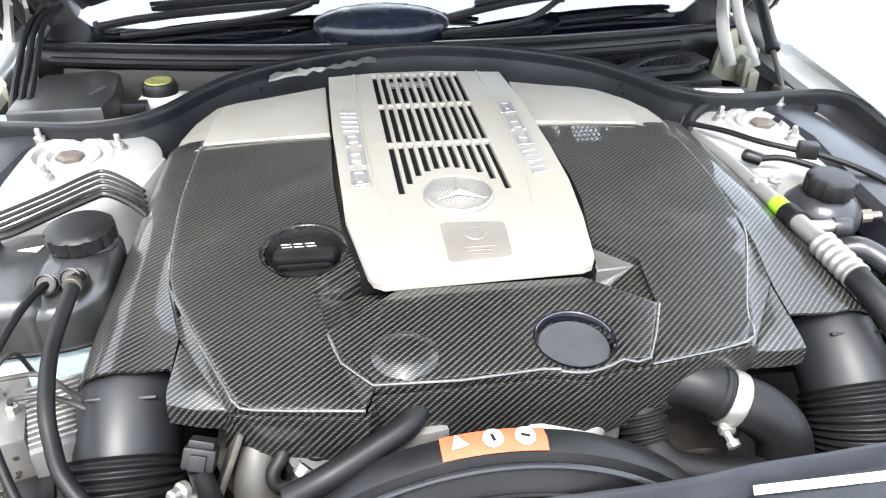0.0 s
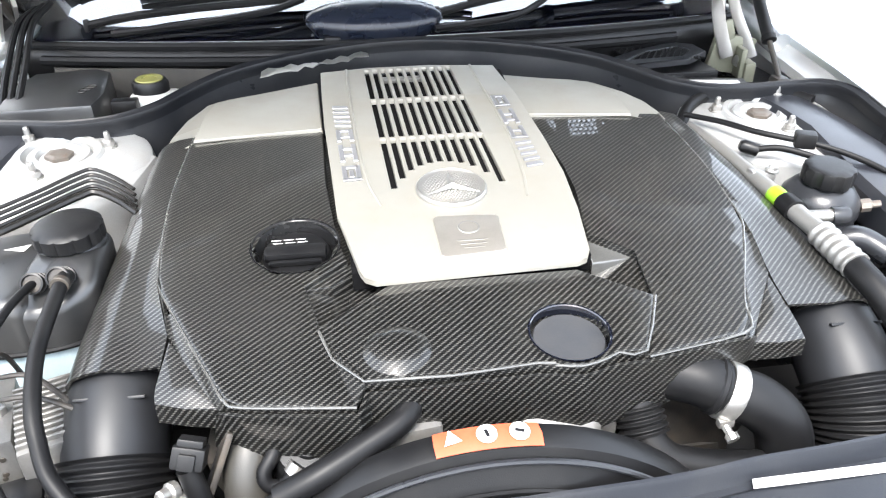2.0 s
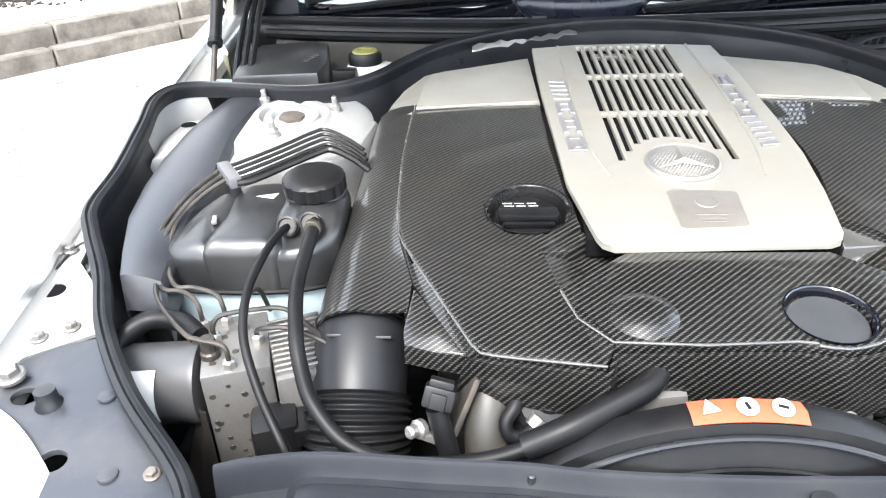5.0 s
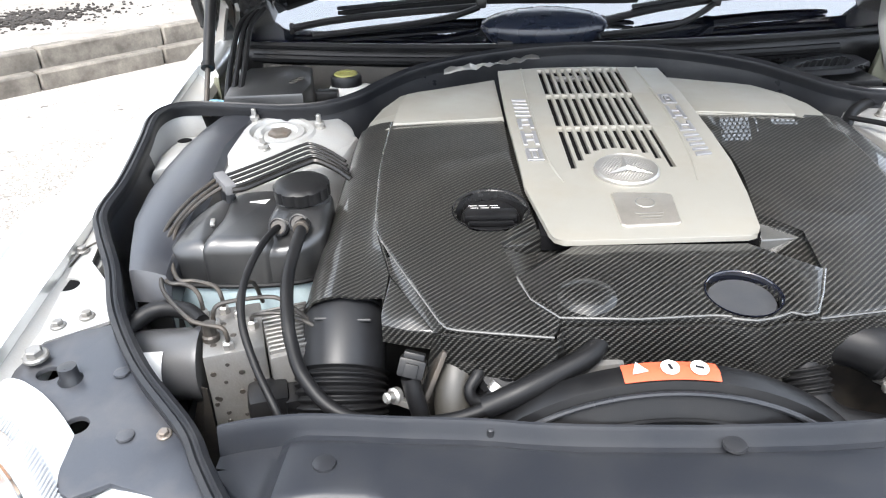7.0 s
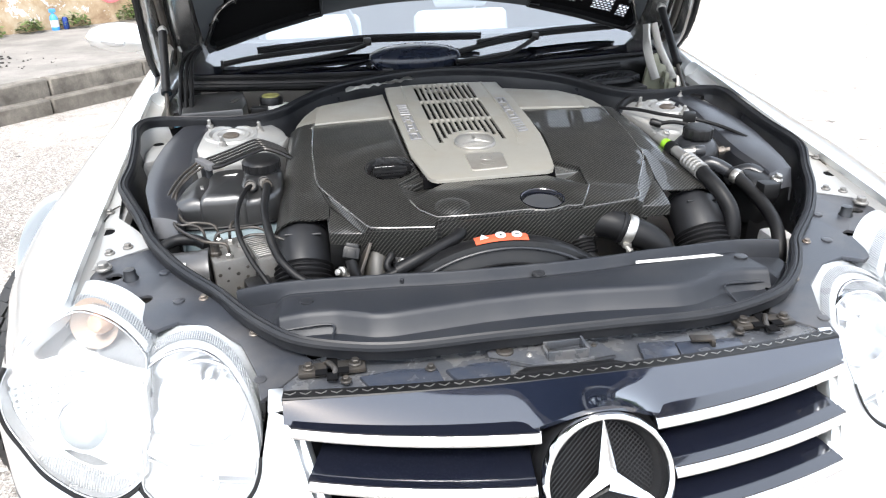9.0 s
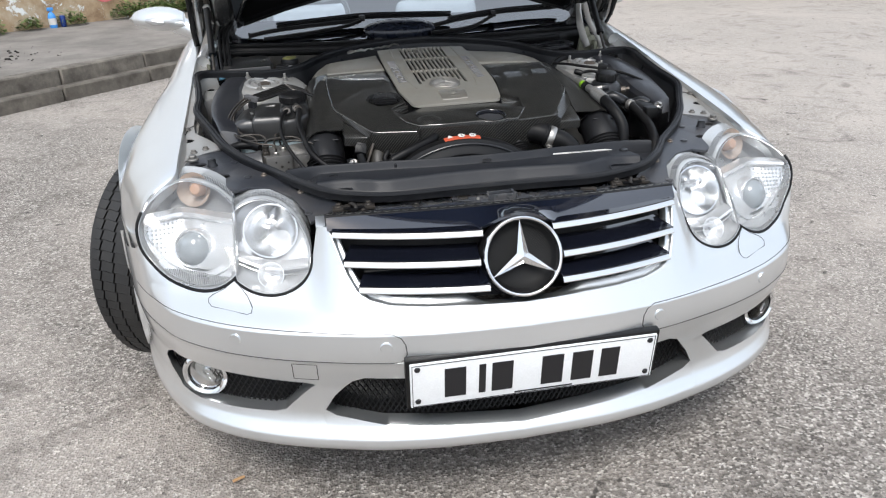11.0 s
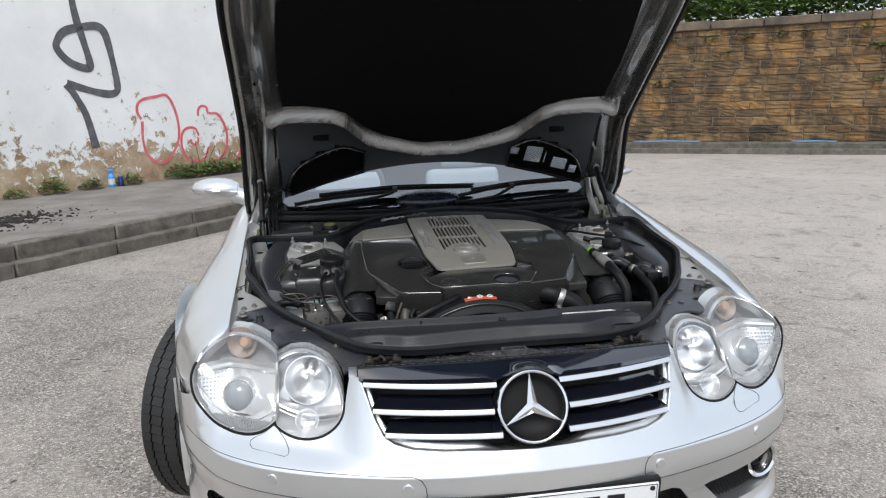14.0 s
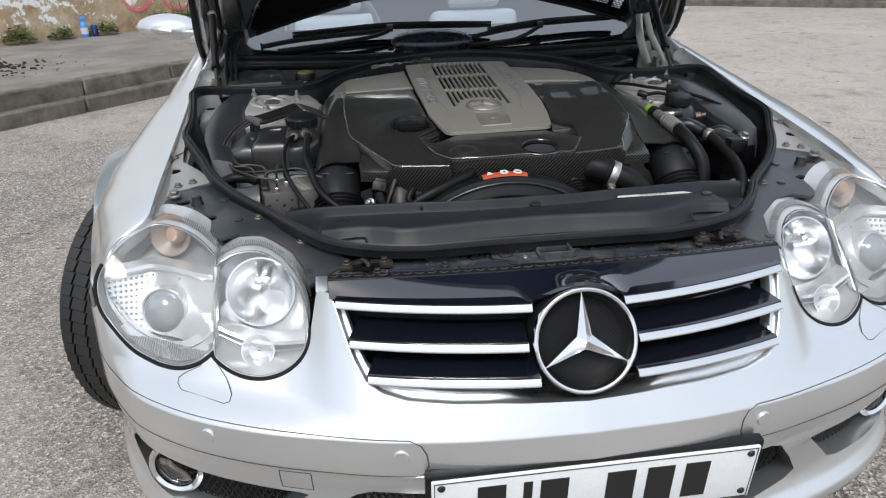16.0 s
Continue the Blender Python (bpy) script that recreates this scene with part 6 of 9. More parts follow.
part("step_right", tube([(0.088, 1.200, plate_z(0, 1.200)), (0.098, 1.0, plate_z(0, 1.0)), (0.094, 0.86, plate_z(0, 0.86)), (0.085, 0.79, plate_z(0, 0.79) - 0.001)], 0.0022, 6, 5), SATIN, plate)
for pts in ([(-0.1565, 1.0095), (-0.334, 1.002), (-0.384, 0.995), (-0.385, 1.035), (-0.378, 1.075), (-0.360, 1.110), (-0.330, 1.140), (-0.30, 1.152), (-0.163, 1.198)], [(0.141, 1.020), (0.298, 1.003), (0.356, 0.992), (0.352, 1.035), (0.340, 1.068), (0.318, 1.098), (0.285, 1.143), (0.25, 1.158), (0.130, 1.195)]):
    part("rear_wing", slab(pts, lambda x, y: crown(x, y) + 0.0035 + 0.010 * max(0, y - 1.0) - 0.9 * max(0, abs(x) - 0.335) ** 1.2, 0.045, (), 0.003), SATIN, engine, "satin champagne metal rear cover")
inner_l = [(-0.164, 1.196), (-0.318, 1.140), (-0.328, 1.09), (-0.333, 1.0035), (-0.158, 1.011)]
part("rear_wing_step", slab(inner_l, lambda x, y: crown(x, y) + 0.0053 + 0.010 * max(0, y - 1.0), 0.012, (), 0.0012), SATIN, engine)
inner_r = [(0.132, 1.193), (0.276, 1.142), (0.304, 1.09), (0.297, 1.005), (0.143, 1.0215)]
part("rear_wing_step", slab(inner_r, lambda x, y: crown(x, y) + 0.0053 + 0.010 * max(0, y - 1.0), 0.012, (), 0.0012), SATIN, engine)

part("casting_ridge", box(-0.028, 1.172, deck(0, 1.172) + 0.0035, 0.075, 0.016, 0.008, 0.003), CAST_ALLOY, engine)
EMB = facing((-0.003, 0.817, plate_z(0, 0.817)), (0, -0.12, 1))
emb = part("round_emblem", lathe([(0.0435, 0.0), (0.0435, 0.004), (0.041, 0.006), (0.0385, 0.004), (0.0, 0.003)], EMB, 44), STEEL, plate, "round chrome emblem with a three-pointed star")
part("emblem_star", star_mesh(EMB @ Matrix.Translation((0, 0, 0.0055)), 0.038, 0.0060, 0.004), STEEL, plate, smooth=False)
dots = bmesh.new()
for i in range(-9, 10):
    for j in range(-10, 11):
        x, y = 0.0042 * i + 0.0021 * (j % 2), 0.0037 * j
        if math.hypot(x, y) < 0.035:
            lathe([(0.0013, 0.0032), (0.0008, 0.0042), (0, 0.0043)], EMB @ Matrix.Translation((x, y, 0)), 5, dots)
part("emblem_dots", dots, STEEL, plate)
bd = part("maker_badge", slab([(-0.0345, 0.753), (-0.030, 0.757), (0.036, 0.752), (0.0405, 0.748), (0.0365, 0.687), (0.032, 0.683), (-0.030, 0.679), (-0.0345, 0.683)], lambda x, y: plate_z(x, y) + 0.003, 0.004, (), 0.001), surface("brushed_bronze_badge", (0.50, 0.47, 0.42), 0.35, 0.8, (0.2, 0.16, 0.12), 0.4, 800, 0.1), plate, "brushed metal badge")
bm_ = bmesh.new()
for k in range(3):
    box(0.003, 0.706 - 0.0065 * k, plate_z(0, 0.705) + 0.0032 - 0.0008 * k, 0.034 - 0.006 * k, 0.0018, 0.0006, 0, Matrix.Rotation(math.atan(0.12), 4, "X"), bm_)
lathe([(0.010, 0), (0.012, 0.0006), (0.0125, 0), (0.010, 0)], facing((0.003, 0.731, plate_z(0, 0.731) + 0.0028), (0, -0.12, 1)), 24, bm_)
part("badge_marks", bm_, STEEL, plate)
# maker's mark on both sides: four slanted bars and three plain blocks
DARK_CHROME = surface("dark_chrome", (0.30, 0.30, 0.31), 0.42, 0.7, (0.3, 0.3, 0.3), 0.2, 300, 0)


def flush_shape(rects, lm):
    bm = bmesh.new()
    for dx, dy, sx, sy in rects:
        box(dx, dy, 0.0012, sx, sy, 0.0028, 0.0006, None, bm, 1)
    bmesh.ops.transform(bm, matrix=lm, verts=bm.verts)
    return bm


for x_at, sgn, y0, turn in ((-0.1255, 1, 0.957, -2.6), (0.1105, -1, 0.966, -1.2)):
    lm = Matrix.Translation((x_at, y0, plate_z(0, y0))) @ Matrix.Rotation(math.atan(0.12), 4, "X") @ Matrix.Rotation(radians(-turn), 4, "Z")
    lean = Matrix.Identity(4)
    lean[1][0] = -0.16 * sgn
    for k in range(5):
        part("mark_bar", flush_shape([(0, sgn * (0.104 - 0.0148 * k), 0.0225, 0.0088 if k == 0 else 0.0062)], lm @ lean), DARK_CHROME, plate, smooth=False)
    for y_c, long in ((0.014, 0.034), (-0.036, 0.046), (-0.089, 0.036)):
        q = sgn * y_c
        legs = [(sgn * 0.0085, q, 0.0062, long), (sgn * -0.0085, q, 0.0062, long)]
        if y_c > 0:
            legs += [(0, q + sgn * 0.014, 0.020, 0.006), (0, q - sgn * 0.004, 0.016, 0.005)]
        elif long > 0.04:
            legs += [(0, q + sgn * 0.012, 0.016, 0.006), (0, q - sgn * 0.006, 0.012, 0.006)]
        else:
            legs += [(0, q + sgn * 0.015, 0.020, 0.006), (0, q - sgn * 0.015, 0.020, 0.006), (0, q - sgn * 0.002, 0.006, 0.018)]
        part("mark_block", flush_shape(legs, lm), DARK_CHROME, plate, smooth=False)

# mechanical parts under the front edge
for name, c, size, m in (("oil_housing", (-0.102, 0.528, 0.784), (0.082, 0.05, 0.030), Matrix.Rotation(radians(8), 4, "Z")), ("housing_flange", (-0.102, 0.524, 0.768), (0.094, 0.055, 0.008), Matrix.Rotation(radians(8), 4, "Z")),
                         ("timing_casting", (0.05, 0.55, 0.765), (0.13, 0.05, 0.045), Matrix()), ("pump_casting", (-0.166, 0.522, 0.742), (0.07, 0.045, 0.05), Matrix.Rotation(radians(-14), 4, "Z"))):
    part(name, box(*c, *size, 0.007, m), CAST_ALLOY, engine, "bare cast alloy")
part("water_pump_nose", lathe([(0.045, -0.04), (0.045, -0.004), (0.040, 0.002), (0.034, 0.006), (0.0, 0.007)], facing((0.052, 0.527, 0.783), (0.1, -0.5, 1)), 28), CAST_ALLOY, engine)
for x, y, z in ((-0.150, 0.498, 0.757), (-0.176, 0.497, 0.748), (-0.135, 0.50, 0.735)):
    bolt((x, y, z), (0.1, -0.8, 0.6), 0.0055, CAST_ALLOY, engine)
part("thermostat_cap", lathe([(0.036, -0.05), (0.036, -0.016), (0.031, -0.010), (0.033, -0.002), (0.028, 0.005), (0.014, 0.006), (0.012, 0.009), (0.0, 0.009)], facing((-0.180, 0.520, 0.781), (0.1, -0.55, 1)), 30), BLACK_PLASTIC, engine, "black thermostat cap")
part("bypass_hose", tube([(-0.206, 0.522, 0.792), (-0.211, 0.508, 0.786), (-0.219, 0.499, 0.776), (-0.216, 0.494, 0.766), (-0.205, 0.494, 0.763), (-0.195, 0.497, 0.771), (-0.188, 0.502, 0.778)], 0.0068, 10, 6), RUBBER, engine)
part("hose_mark", tube([(-0.2068, 0.519, 0.791), (-0.2090, 0.513, 0.789)], 0.0072, 10, 0), WHITE_STICK, engine)
part("hose_clip", lathe([(0.0085, -0.005), (0.0095, -0.005), (0.0095, 0.005), (0.0085, 0.005), (0.0085, -0.005)], facing((-0.191, 0.500, 0.775), (0.6, 0.4, 0.7)), 16), STEEL, engine)
part("bracket_arm", box(-0.262, 0.515, 0.770, 0.006, 0.035, 0.085, 0.002, Matrix.Rotation(radians(24), 4, "Y") @ Matrix.Rotation(radians(-20), 4, "X")), DARK_METAL, engine)
PLUG = Matrix.Translation((-0.279, 0.502, 0.797)) @ Matrix.Rotation(radians(-28), 4, "X") @ Matrix.Rotation(radians(14), 4, "Y")
plug_bm = bmesh.new()
box(0, 0, 0.004, 0.028, 0.022, 0.020, 0.003, None, plug_bm)
box(0, 0, 0.016, 0.022, 0.017, 0.008, 0.002, None, plug_bm)
box(0, -0.012, 0.002, 0.014, 0.005, 0.014, 0.001, None, plug_bm)
bmesh.ops.transform(plug_bm, matrix=PLUG, verts=plug_bm.verts)
part("sensor_plug", plug_bm, BLACK_PLASTIC, engine, "black square connector")
part("sensor_stem", tube([PLUG @ Vector((0, 0, -0.006)), (-0.276, 0.494, 0.772), (-0.270, 0.488, 0.750), (-0.262, 0.480, 0.715)], 0.010, 12, 5), BLACK_PLASTIC, engine)
part("terminal", lathe([(0.009, 0), (0.009, 0.006), (0.006, 0.008), (0.006, 0.016), (0.004, 0.018), (0, 0.018)], facing((-0.294, 0.496, 0.771), (-0.6, -0.7, 0.3)), 10), STEEL, engine)
part("terminal", box(-0.286, 0.492, 0.764, 0.026, 0.008, 0.008, 0.002, Matrix.Rotation(radians(25), 4, "Y")), STEEL, engine)
part("coolant_pipe", tube([(-0.232, 0.545, 0.785), (-0.234, 0.525, 0.775), (-0.236, 0.508, 0.752), (-0.232, 0.492, 0.72), (-0.226, 0.48, 0.69)], 0.0215, 16, 5), surface("brown_grey_rubber", (0.030, 0.028, 0.024), 0.5, 0, (0.09, 0.08, 0.065), 0.5, 500, 0.1), engine)

# ---- bonnet, raised on its hinges ----
HINGE_GRIME = surface("oily_grimy_steel", (0.19, 0.19, 0.14), 0.45, 0.3, (0.20, 0.19, 0.14), 0.7, 300, 0.3, patch=40)


def lid(u, v, h=0.0):
    """A point of the raised bonnet: u across, v up from the hinge side, h out of its underside."""
    f = min(1.0, max(0.0, (0.36 - v) / 0.33))
    h += 0.28 * min(abs(u), 0.74) ** 2 * f * f * (3 - 2 * f)
    return Vector((u, 1.58 - 0.823 * v - 0.568 * h, 1.08 + 0.568 * v - 0.823 * h))


HALF = [(-0.2, 0.785), (0.05, 0.766), (0.38, 0.742), (0.68, 0.724), (0.9, 0.712), (1.02, 0.700), (1.15, 0.655), (1.25, 0.56), (1.32, 0.40), (1.36, 0.16), (1.365, 0.02)]


def rear(u):
    return 0.03 - 0.12 * abs(u) ** 2 - 0.13 * max(0.0, abs(u) - 0.62) / 0.14


BAND = [(0.0, 0.185), (0.05, 0.180), (0.10, 0.190), (0.15, 0.215), (0.22, 0.245), (0.29, 0.285), (0.335, 0.345), (0.375, 0.405), (0.43, 0.44), (0.52, 0.447), (0.62, 0.447)]
VENT = [(0.300, 0.035), (0.295, 0.175), (0.375, 0.225), (0.47, 0.200), (0.565, 0.150), (0.618, 0.05), (0.60, 0.005), (0.45, 0.018)]
WINDOWS = ((0.308, 0.343, 0.088, 0.135), (0.372, 0.440, 0.050, 0.150), (0.452, 0.458, 0.060, 0.125), (0.488, 0.548, 0.035, 0.108), (0.562, 0.592, 0.025, 0.080))


def inside(poly, x, y):
    hit, n = False, len(poly)
    for i in range(n):
        (a, b), (c, d) = poly[i], poly[i - 1]
        if (b > y) != (d > y) and x < (c - a) * (y - b) / (d - b) + a:
            hit = not hit
    return hit


def relief(u, v):
    """Pressed shape of the inner frame."""
    a = abs(u)
    h = 0.0
    band_v = smooth_table(BAND, a)
    h += 0.046 * math.exp(-((v - band_v) / 0.022) ** 2) if a < 0.64 else 0.046 * math.exp(-((v - 0.447) / 0.03) ** 2) * max(0, 1 - (a - 0.64) / 0.03)
    if v > 0.42:
        h += 0.018 * math.exp(-((a - 0.622 + 0.03 * (v - 0.45)) / 0.026) ** 2)
    half = smooth_table(HALF, v)
    h += 0.014 * math.exp(-((half - a - 0.026) / 0.016) ** 2) - 0.010 * math.exp(-((half - a - 0.062) / 0.013) ** 2)
    if v > 0.40:
        h += 0.012 * math.exp(-((half - a - 0.085 - 0.008 * math.sin(14 * v)) / 0.012) ** 2)
    if v < band_v and a < 0.63:
        h -= 0.012 * min(1.0, (band_v - v) / 0.05)
    h -= 0.020 * max(0.0, 1 - (half - a) / 0.012)
    return h


nu, nv = 170, 190
def lid_grid(h_of, holes):
    bm = bmesh.new()
    vs = []
    for j in range(nv + 1):
        row = []
        for i in range(nu + 1):
            q = -1 + 2 * i / nu
            s = j / nv
            v = s * 1.365
            u = q * smooth_table(HALF, v)
            v0 = rear(u)
            v = v0 + (1.365 - v0) * s
            u = q * smooth_table(HALF, v)
            row.append((u, v, bm.verts.new(lid(u, v, h_of(u, v)))))
        vs.append(row)
    for j in range(nv):
        for i in range(nu):
            quad = (vs[j][i], vs[j][i + 1], vs[j + 1][i + 1], vs[j + 1][i])
            cu, cv = sum(p[0] for p in quad) / 4, sum(p[1] for p in quad) / 4
            if not holes(cu, cv):
                bm.faces.new([p[2] for p in quad])
    bmesh.ops.delete(bm, geom=[v for v in bm.verts if not v.link_faces], context="VERTS")
    return bm


def in_window(u, v):
    return any(a - 0.03 <= u <= b + 0.03 and c - 0.04 <= v <= d + 0.05 for a, b, c, d in WINDOWS)


bonnet = part("bonnet", lid_grid(relief, lambda u, v: inside(VENT, abs(u), v)), BONNET_INNER, car, "raised bonnet with grey pressed inner frame")
trim_bm = bmesh.new()
trim_v = []
for j in range(15):
    row = []
    for i in range(101):
        u = -0.622 + 1.244 * i / 100
        lo, hi = rear(u) + 0.004, smooth_table(BAND, abs(u)) - 0.036
        v = lo + (hi - lo) * j / 14
        row.append((u, v, trim_bm.verts.new(lid(u, v, relief(u, v) + 0.004 + 0.003 * (1 - (j / 14) ** 4)))))
    trim_v.append(row)
for a, b in zip(trim_v, trim_v[1:]):
    for k in range(100):
        quad = (a[k], a[k + 1], b[k + 1], b[k])
        if not inside(VENT, abs(sum(p[0] for p in quad) / 4), sum(p[1] for p in quad) / 4):
            trim_bm.faces.new([p[2] for p in quad])
bmesh.ops.delete(trim_bm, geom=[q for q in trim_bm.verts if not q.link_faces], context="VERTS")
part("lower_trim", trim_bm, surface("slate_inner_panel", (0.050, 0.055, 0.060), 0.42, 0.1, (0.10, 0.10, 0.10), 0.3, 400, 0.05), bonnet, "charcoal lower trim of the bonnet")
part("outer_skin", lid_grid(lambda u, v: -0.030 - 0.03 * (1 - (u / 0.75) ** 2) * math.sin(min(1, max(0, v / 1.3)) * math.pi) + 0.028 * max(0, 1 - (smooth_table(HALF, v) - abs(u)) / 0.02), in_window), SILVER, bonnet, "silver outer bonnet skin")
for sgn in (-1, 1):
    edge = [lid(sgn * smooth_table(HALF, v), v, -0.008) for v in [-0.14 + 0.05 * k for k in range(28)]]
    part("edge_seal", tube(edge, 0.010, 8, 2), RUBBER, bonnet, "ragged black edge seal")
    for k in range(52):
        v = -0.10 + 0.022 * k
        p = lid(sgn * (smooth_table(HALF, v) + 0.004), v, -0.006)
        if random.random() < 0.75:
            part("seal_nub", box(p.x, p.y, p.z, 0.010, 0.010 + 0.006 * random.random(), 0.008, 0.002, None, None, 1), RUBBER, bonnet)
# felt liner
liner_edge = [(0.0, 0.240), (0.06, 0.236), (0.11, 0.246), (0.16, 0.270), (0.225, 0.300), (0.278, 0.340), (0.318, 0.398), (0.362, 0.460), (0.43, 0.496), (0.50, 0.505), (0.582, 0.505), (0.578, 0.70), (0.565, 0.85), (0.548, 1.0), (0.49, 1.12), (0.36, 1.22), (0.18, 1.27), (0.0, 1.28)]
poly = liner_edge + mirrored(liner_edge[-2:0:-1])
lin_bm = slab(poly, lambda x, y: 0.016, 0.012, (), 0.004)
for v_ in lin_bm.verts:
    v_.co = lid(v_.co.x, v_.co.y, v_.co.z)
part("felt_liner", lin_bm, FELT_HOLE_BLACK, bonnet, "matt black felt sound liner")
for sgn in (-1, 1):
    for u, v in ((0.655, 0.62), (0.652, 0.575)):
        # hole darkness painted as a black disc on the pressed frame
        part("frame_hole", lathe([(0.010 if v > 0.6 else 0.005, 0), (0.009 if v > 0.6 else 0.004, 0.001), (0, 0.001)], facing(lid(sgn * u, v, relief(u, v) + 0.001), (0, -0.568, -0.823)), 16), FELT_HOLE_BLACK, bonnet)
    # vent box: black floor with openings, teeth along its upper edge
    holes = [[(a, c), (b, c), (b, d), (a, d)] for a, b, c, d in WINDOWS] if sgn > 0 else []
    vb = slab([(sgn * u, v) for u, v in VENT], lambda x, y: -0.024, 0.004, holes)
    sheet([[Vector((sgn * u, v, h)) for u, v in VENT + VENT[:1]] for h in (-0.026, 0.004)], bm=vb)
    for v_ in vb.verts:
        v_.co = lid(v_.co.x, v_.co.y, v_.co.z)
    vent_ob = part("vent", vb, FELT_HOLE_BLACK, bonnet, "black bonnet vent")
    rimv = [lid(sgn * u, v, 0.0) for u, v in VENT]
    part("vent_rim", tube(rimv, 0.006, 6, 0, True), BLACK_PLASTIC, vent_ob)
    top_edge = spline([(sgn * u, v, 0) for u, v in VENT[1:6]], 6)
    part("vent_lip", tube([lid(p.x, p.y - 0.003, 0.004) for p in top_edge], 0.0032, 6, 0), BONNET_INNER, vent_ob, "pale pressed lip of the vent")
    for k, p in enumerate(top_edge):
        if k in (8, 10, 15, 19):
            q = lid(p.x, p.y - 0.011, 0.003)
            part("vent_clip", box(q.x, q.y, q.z, 0.012, 0.018, 0.004, 0.001, Matrix.Rotation(radians(-34), 4, "X"), None, 1), BONNET_INNER, vent_ob, "pale clip")
    if sgn > 0:
        r = 0.0067
        for a, b, c, d in WINDOWS:
            honey = bmesh.new()
            j, v = 0, c
            while v < d + r:
                u = a + (0 if j % 2 else r * math.sqrt(3) / 2)
                while u < b + r:
                    c6 = [lid(u + r * math.sin(math.pi * k / 3), v + r * math.cos(math.pi * k / 3), -0.030) for k in range(4)]
                    for p, q in zip(c6, c6[1:]):
                        sweep(honey, [p, q], circle(0.0020, 4), caps=False, up=(0.3, 0.6, 0.2))
                    u += r * math.sqrt(3)
                v += r * 1.5
                j += 1
            part("honeycomb", honey, BLACK_PLASTIC, vent_ob, "black honeycomb grille")
    bracket = bmesh.new()
    p = lid(sgn * 0.46, 0.285, 0.002)
    box(p.x, p.y, p.z, 0.06, 0.012, 0.02, 0.003, Matrix.Rotation(radians(-34), 4, "X"), bracket)
    part("wire_clip", bracket, BLACK_PLASTIC, bonnet)
    # hinge, gas strut and cables
    rail = [lid(sgn * 0.70, v, 0.012) for v in (0.36, 0.25, 0.10, 0.0)]
    part("hinge_rail", tube(rail, 0.010, 8, 4), DARK_METAL, bonnet)
    skew = -0.056 if sgn < 0 else 0.0
    pressed = (([(0.606, 1.385, 1.03), (0.610, 1.376, 0.970), (0.622, 1.370, 0.925), (0.640, 1.365, 0.878)], 0.012), ([(0.632, 1.395, 1.03), (0.652, 1.386, 0.965), (0.680, 1.376, 0.910), (0.697, 1.370, 0.874)], 0.010))
    for path, wide in pressed if sgn > 0 else (([(0.640, 1.40, 1.03), (0.668, 1.435, 0.965), (0.690, 1.445, 0.915), (0.690, 1.395, 0.885), (0.686, 1.345, 0.870)], 0.013), ([(0.622, 1.42, 1.02), (0.650, 1.475, 0.955), (0.682, 1.515, 0.895), (0.70, 1.54, 0.865)], 0.010)):
        arm_bm = bmesh.new()
        sweep(arm_bm, spline([(sgn * x + skew, y, z) for x, y, z in path], 6), [(-0.003, -wide), (0.003, -wide), (0.004, -wide + 0.002), (0.004, wide - 0.002), (0.003, wide), (-0.003, wide)])
        part("hinge_arm", arm_bm, STEEL, bonnet, "grey pressed steel hinge arm")
    base_bm = box(sgn * 0.690 + skew, 1.43, 0.848, 0.022, 0.20, 0.05, 0.006, Matrix.Rotation(radians(sgn * -8), 4, "Z"))
    box(sgn * 0.672 + skew, 1.40, 0.868, 0.012, 0.12, 0.06, 0.005, Matrix.Rotation(radians(sgn * -8), 4, "Z"), base_bm)
    if sgn > 0:
        box(0.655, 1.382, 0.880, 0.088, 0.016, 0.075, 0.005, Matrix.Rotation(radians(12), 4, "Y"), base_bm)
        box(0.632, 1.378, 0.925, 0.040, 0.012, 0.040, 0.005, Matrix.Rotation(radians(-20), 4, "Y"), base_bm)
    base = part("hinge_plate", base_bm, HINGE_GRIME, bonnet, "grimy greenish hinge plate")
    for y in (1.36, 1.41, 1.46):
        bolt((sgn * 0.664 + skew, y, 0.872), (-sgn, -0.3, 0.4), 0.009, STEEL, base)
    top, foot = Vector((sgn * 0.627 + skew * 1.25, 1.345, 1.078)), Vector((sgn * 0.624 + skew, 1.155, 0.895))
    strut = part("gas_strut", tube([top, top.lerp(foot, 0.70)], 0.0105, 14, 0), BLACK_PLASTIC, bonnet, "black gas strut")
    part("strut_rod", tube([top.lerp(foot, 0.69), foot], 0.0048, 12, 0), DARK_METAL, strut)
    part("strut_collar", lathe([(0.0085, -0.006), (0.0125, -0.005), (0.0125, 0.005), (0.0085, 0.006)], facing(top.lerp(foot, 0.70), foot - top), 14), RUBBER, strut)
    part("strut_foot", box(foot.x, foot.y, foot.z - 0.008, 0.024, 0.028, 0.024, 0.006), DARK_METAL, strut)
    part("strut_ball", lathe([(0.0, 0.012), (0.010, 0.008), (0.012, 0.0), (0.008, -0.012)], facing(top, (sgn * 0.4, -0.3, 0.8)), 12), STEEL, strut)
    for k in range(3 if sgn < 0 else 0):
        part("cable", tube([lid(sgn * (0.66 - 0.012 * k), 0.05, 0.01), (sgn * (0.640 - 0.012 * k) + skew * 0.6, 1.40, 0.985), (sgn * (0.636 - 0.014 * k) + skew * 0.6, 1.29, 0.93), (sgn * (0.625 - 0.014 * k) + skew * 0.6, 1.20 - 0.01 * k, 0.885)], 0.0055, 8, 6), RUBBER, bonnet)

# ---- scuttle, wipers ----
def cowl_y(x, base):
    return base + 0.21 * x * x


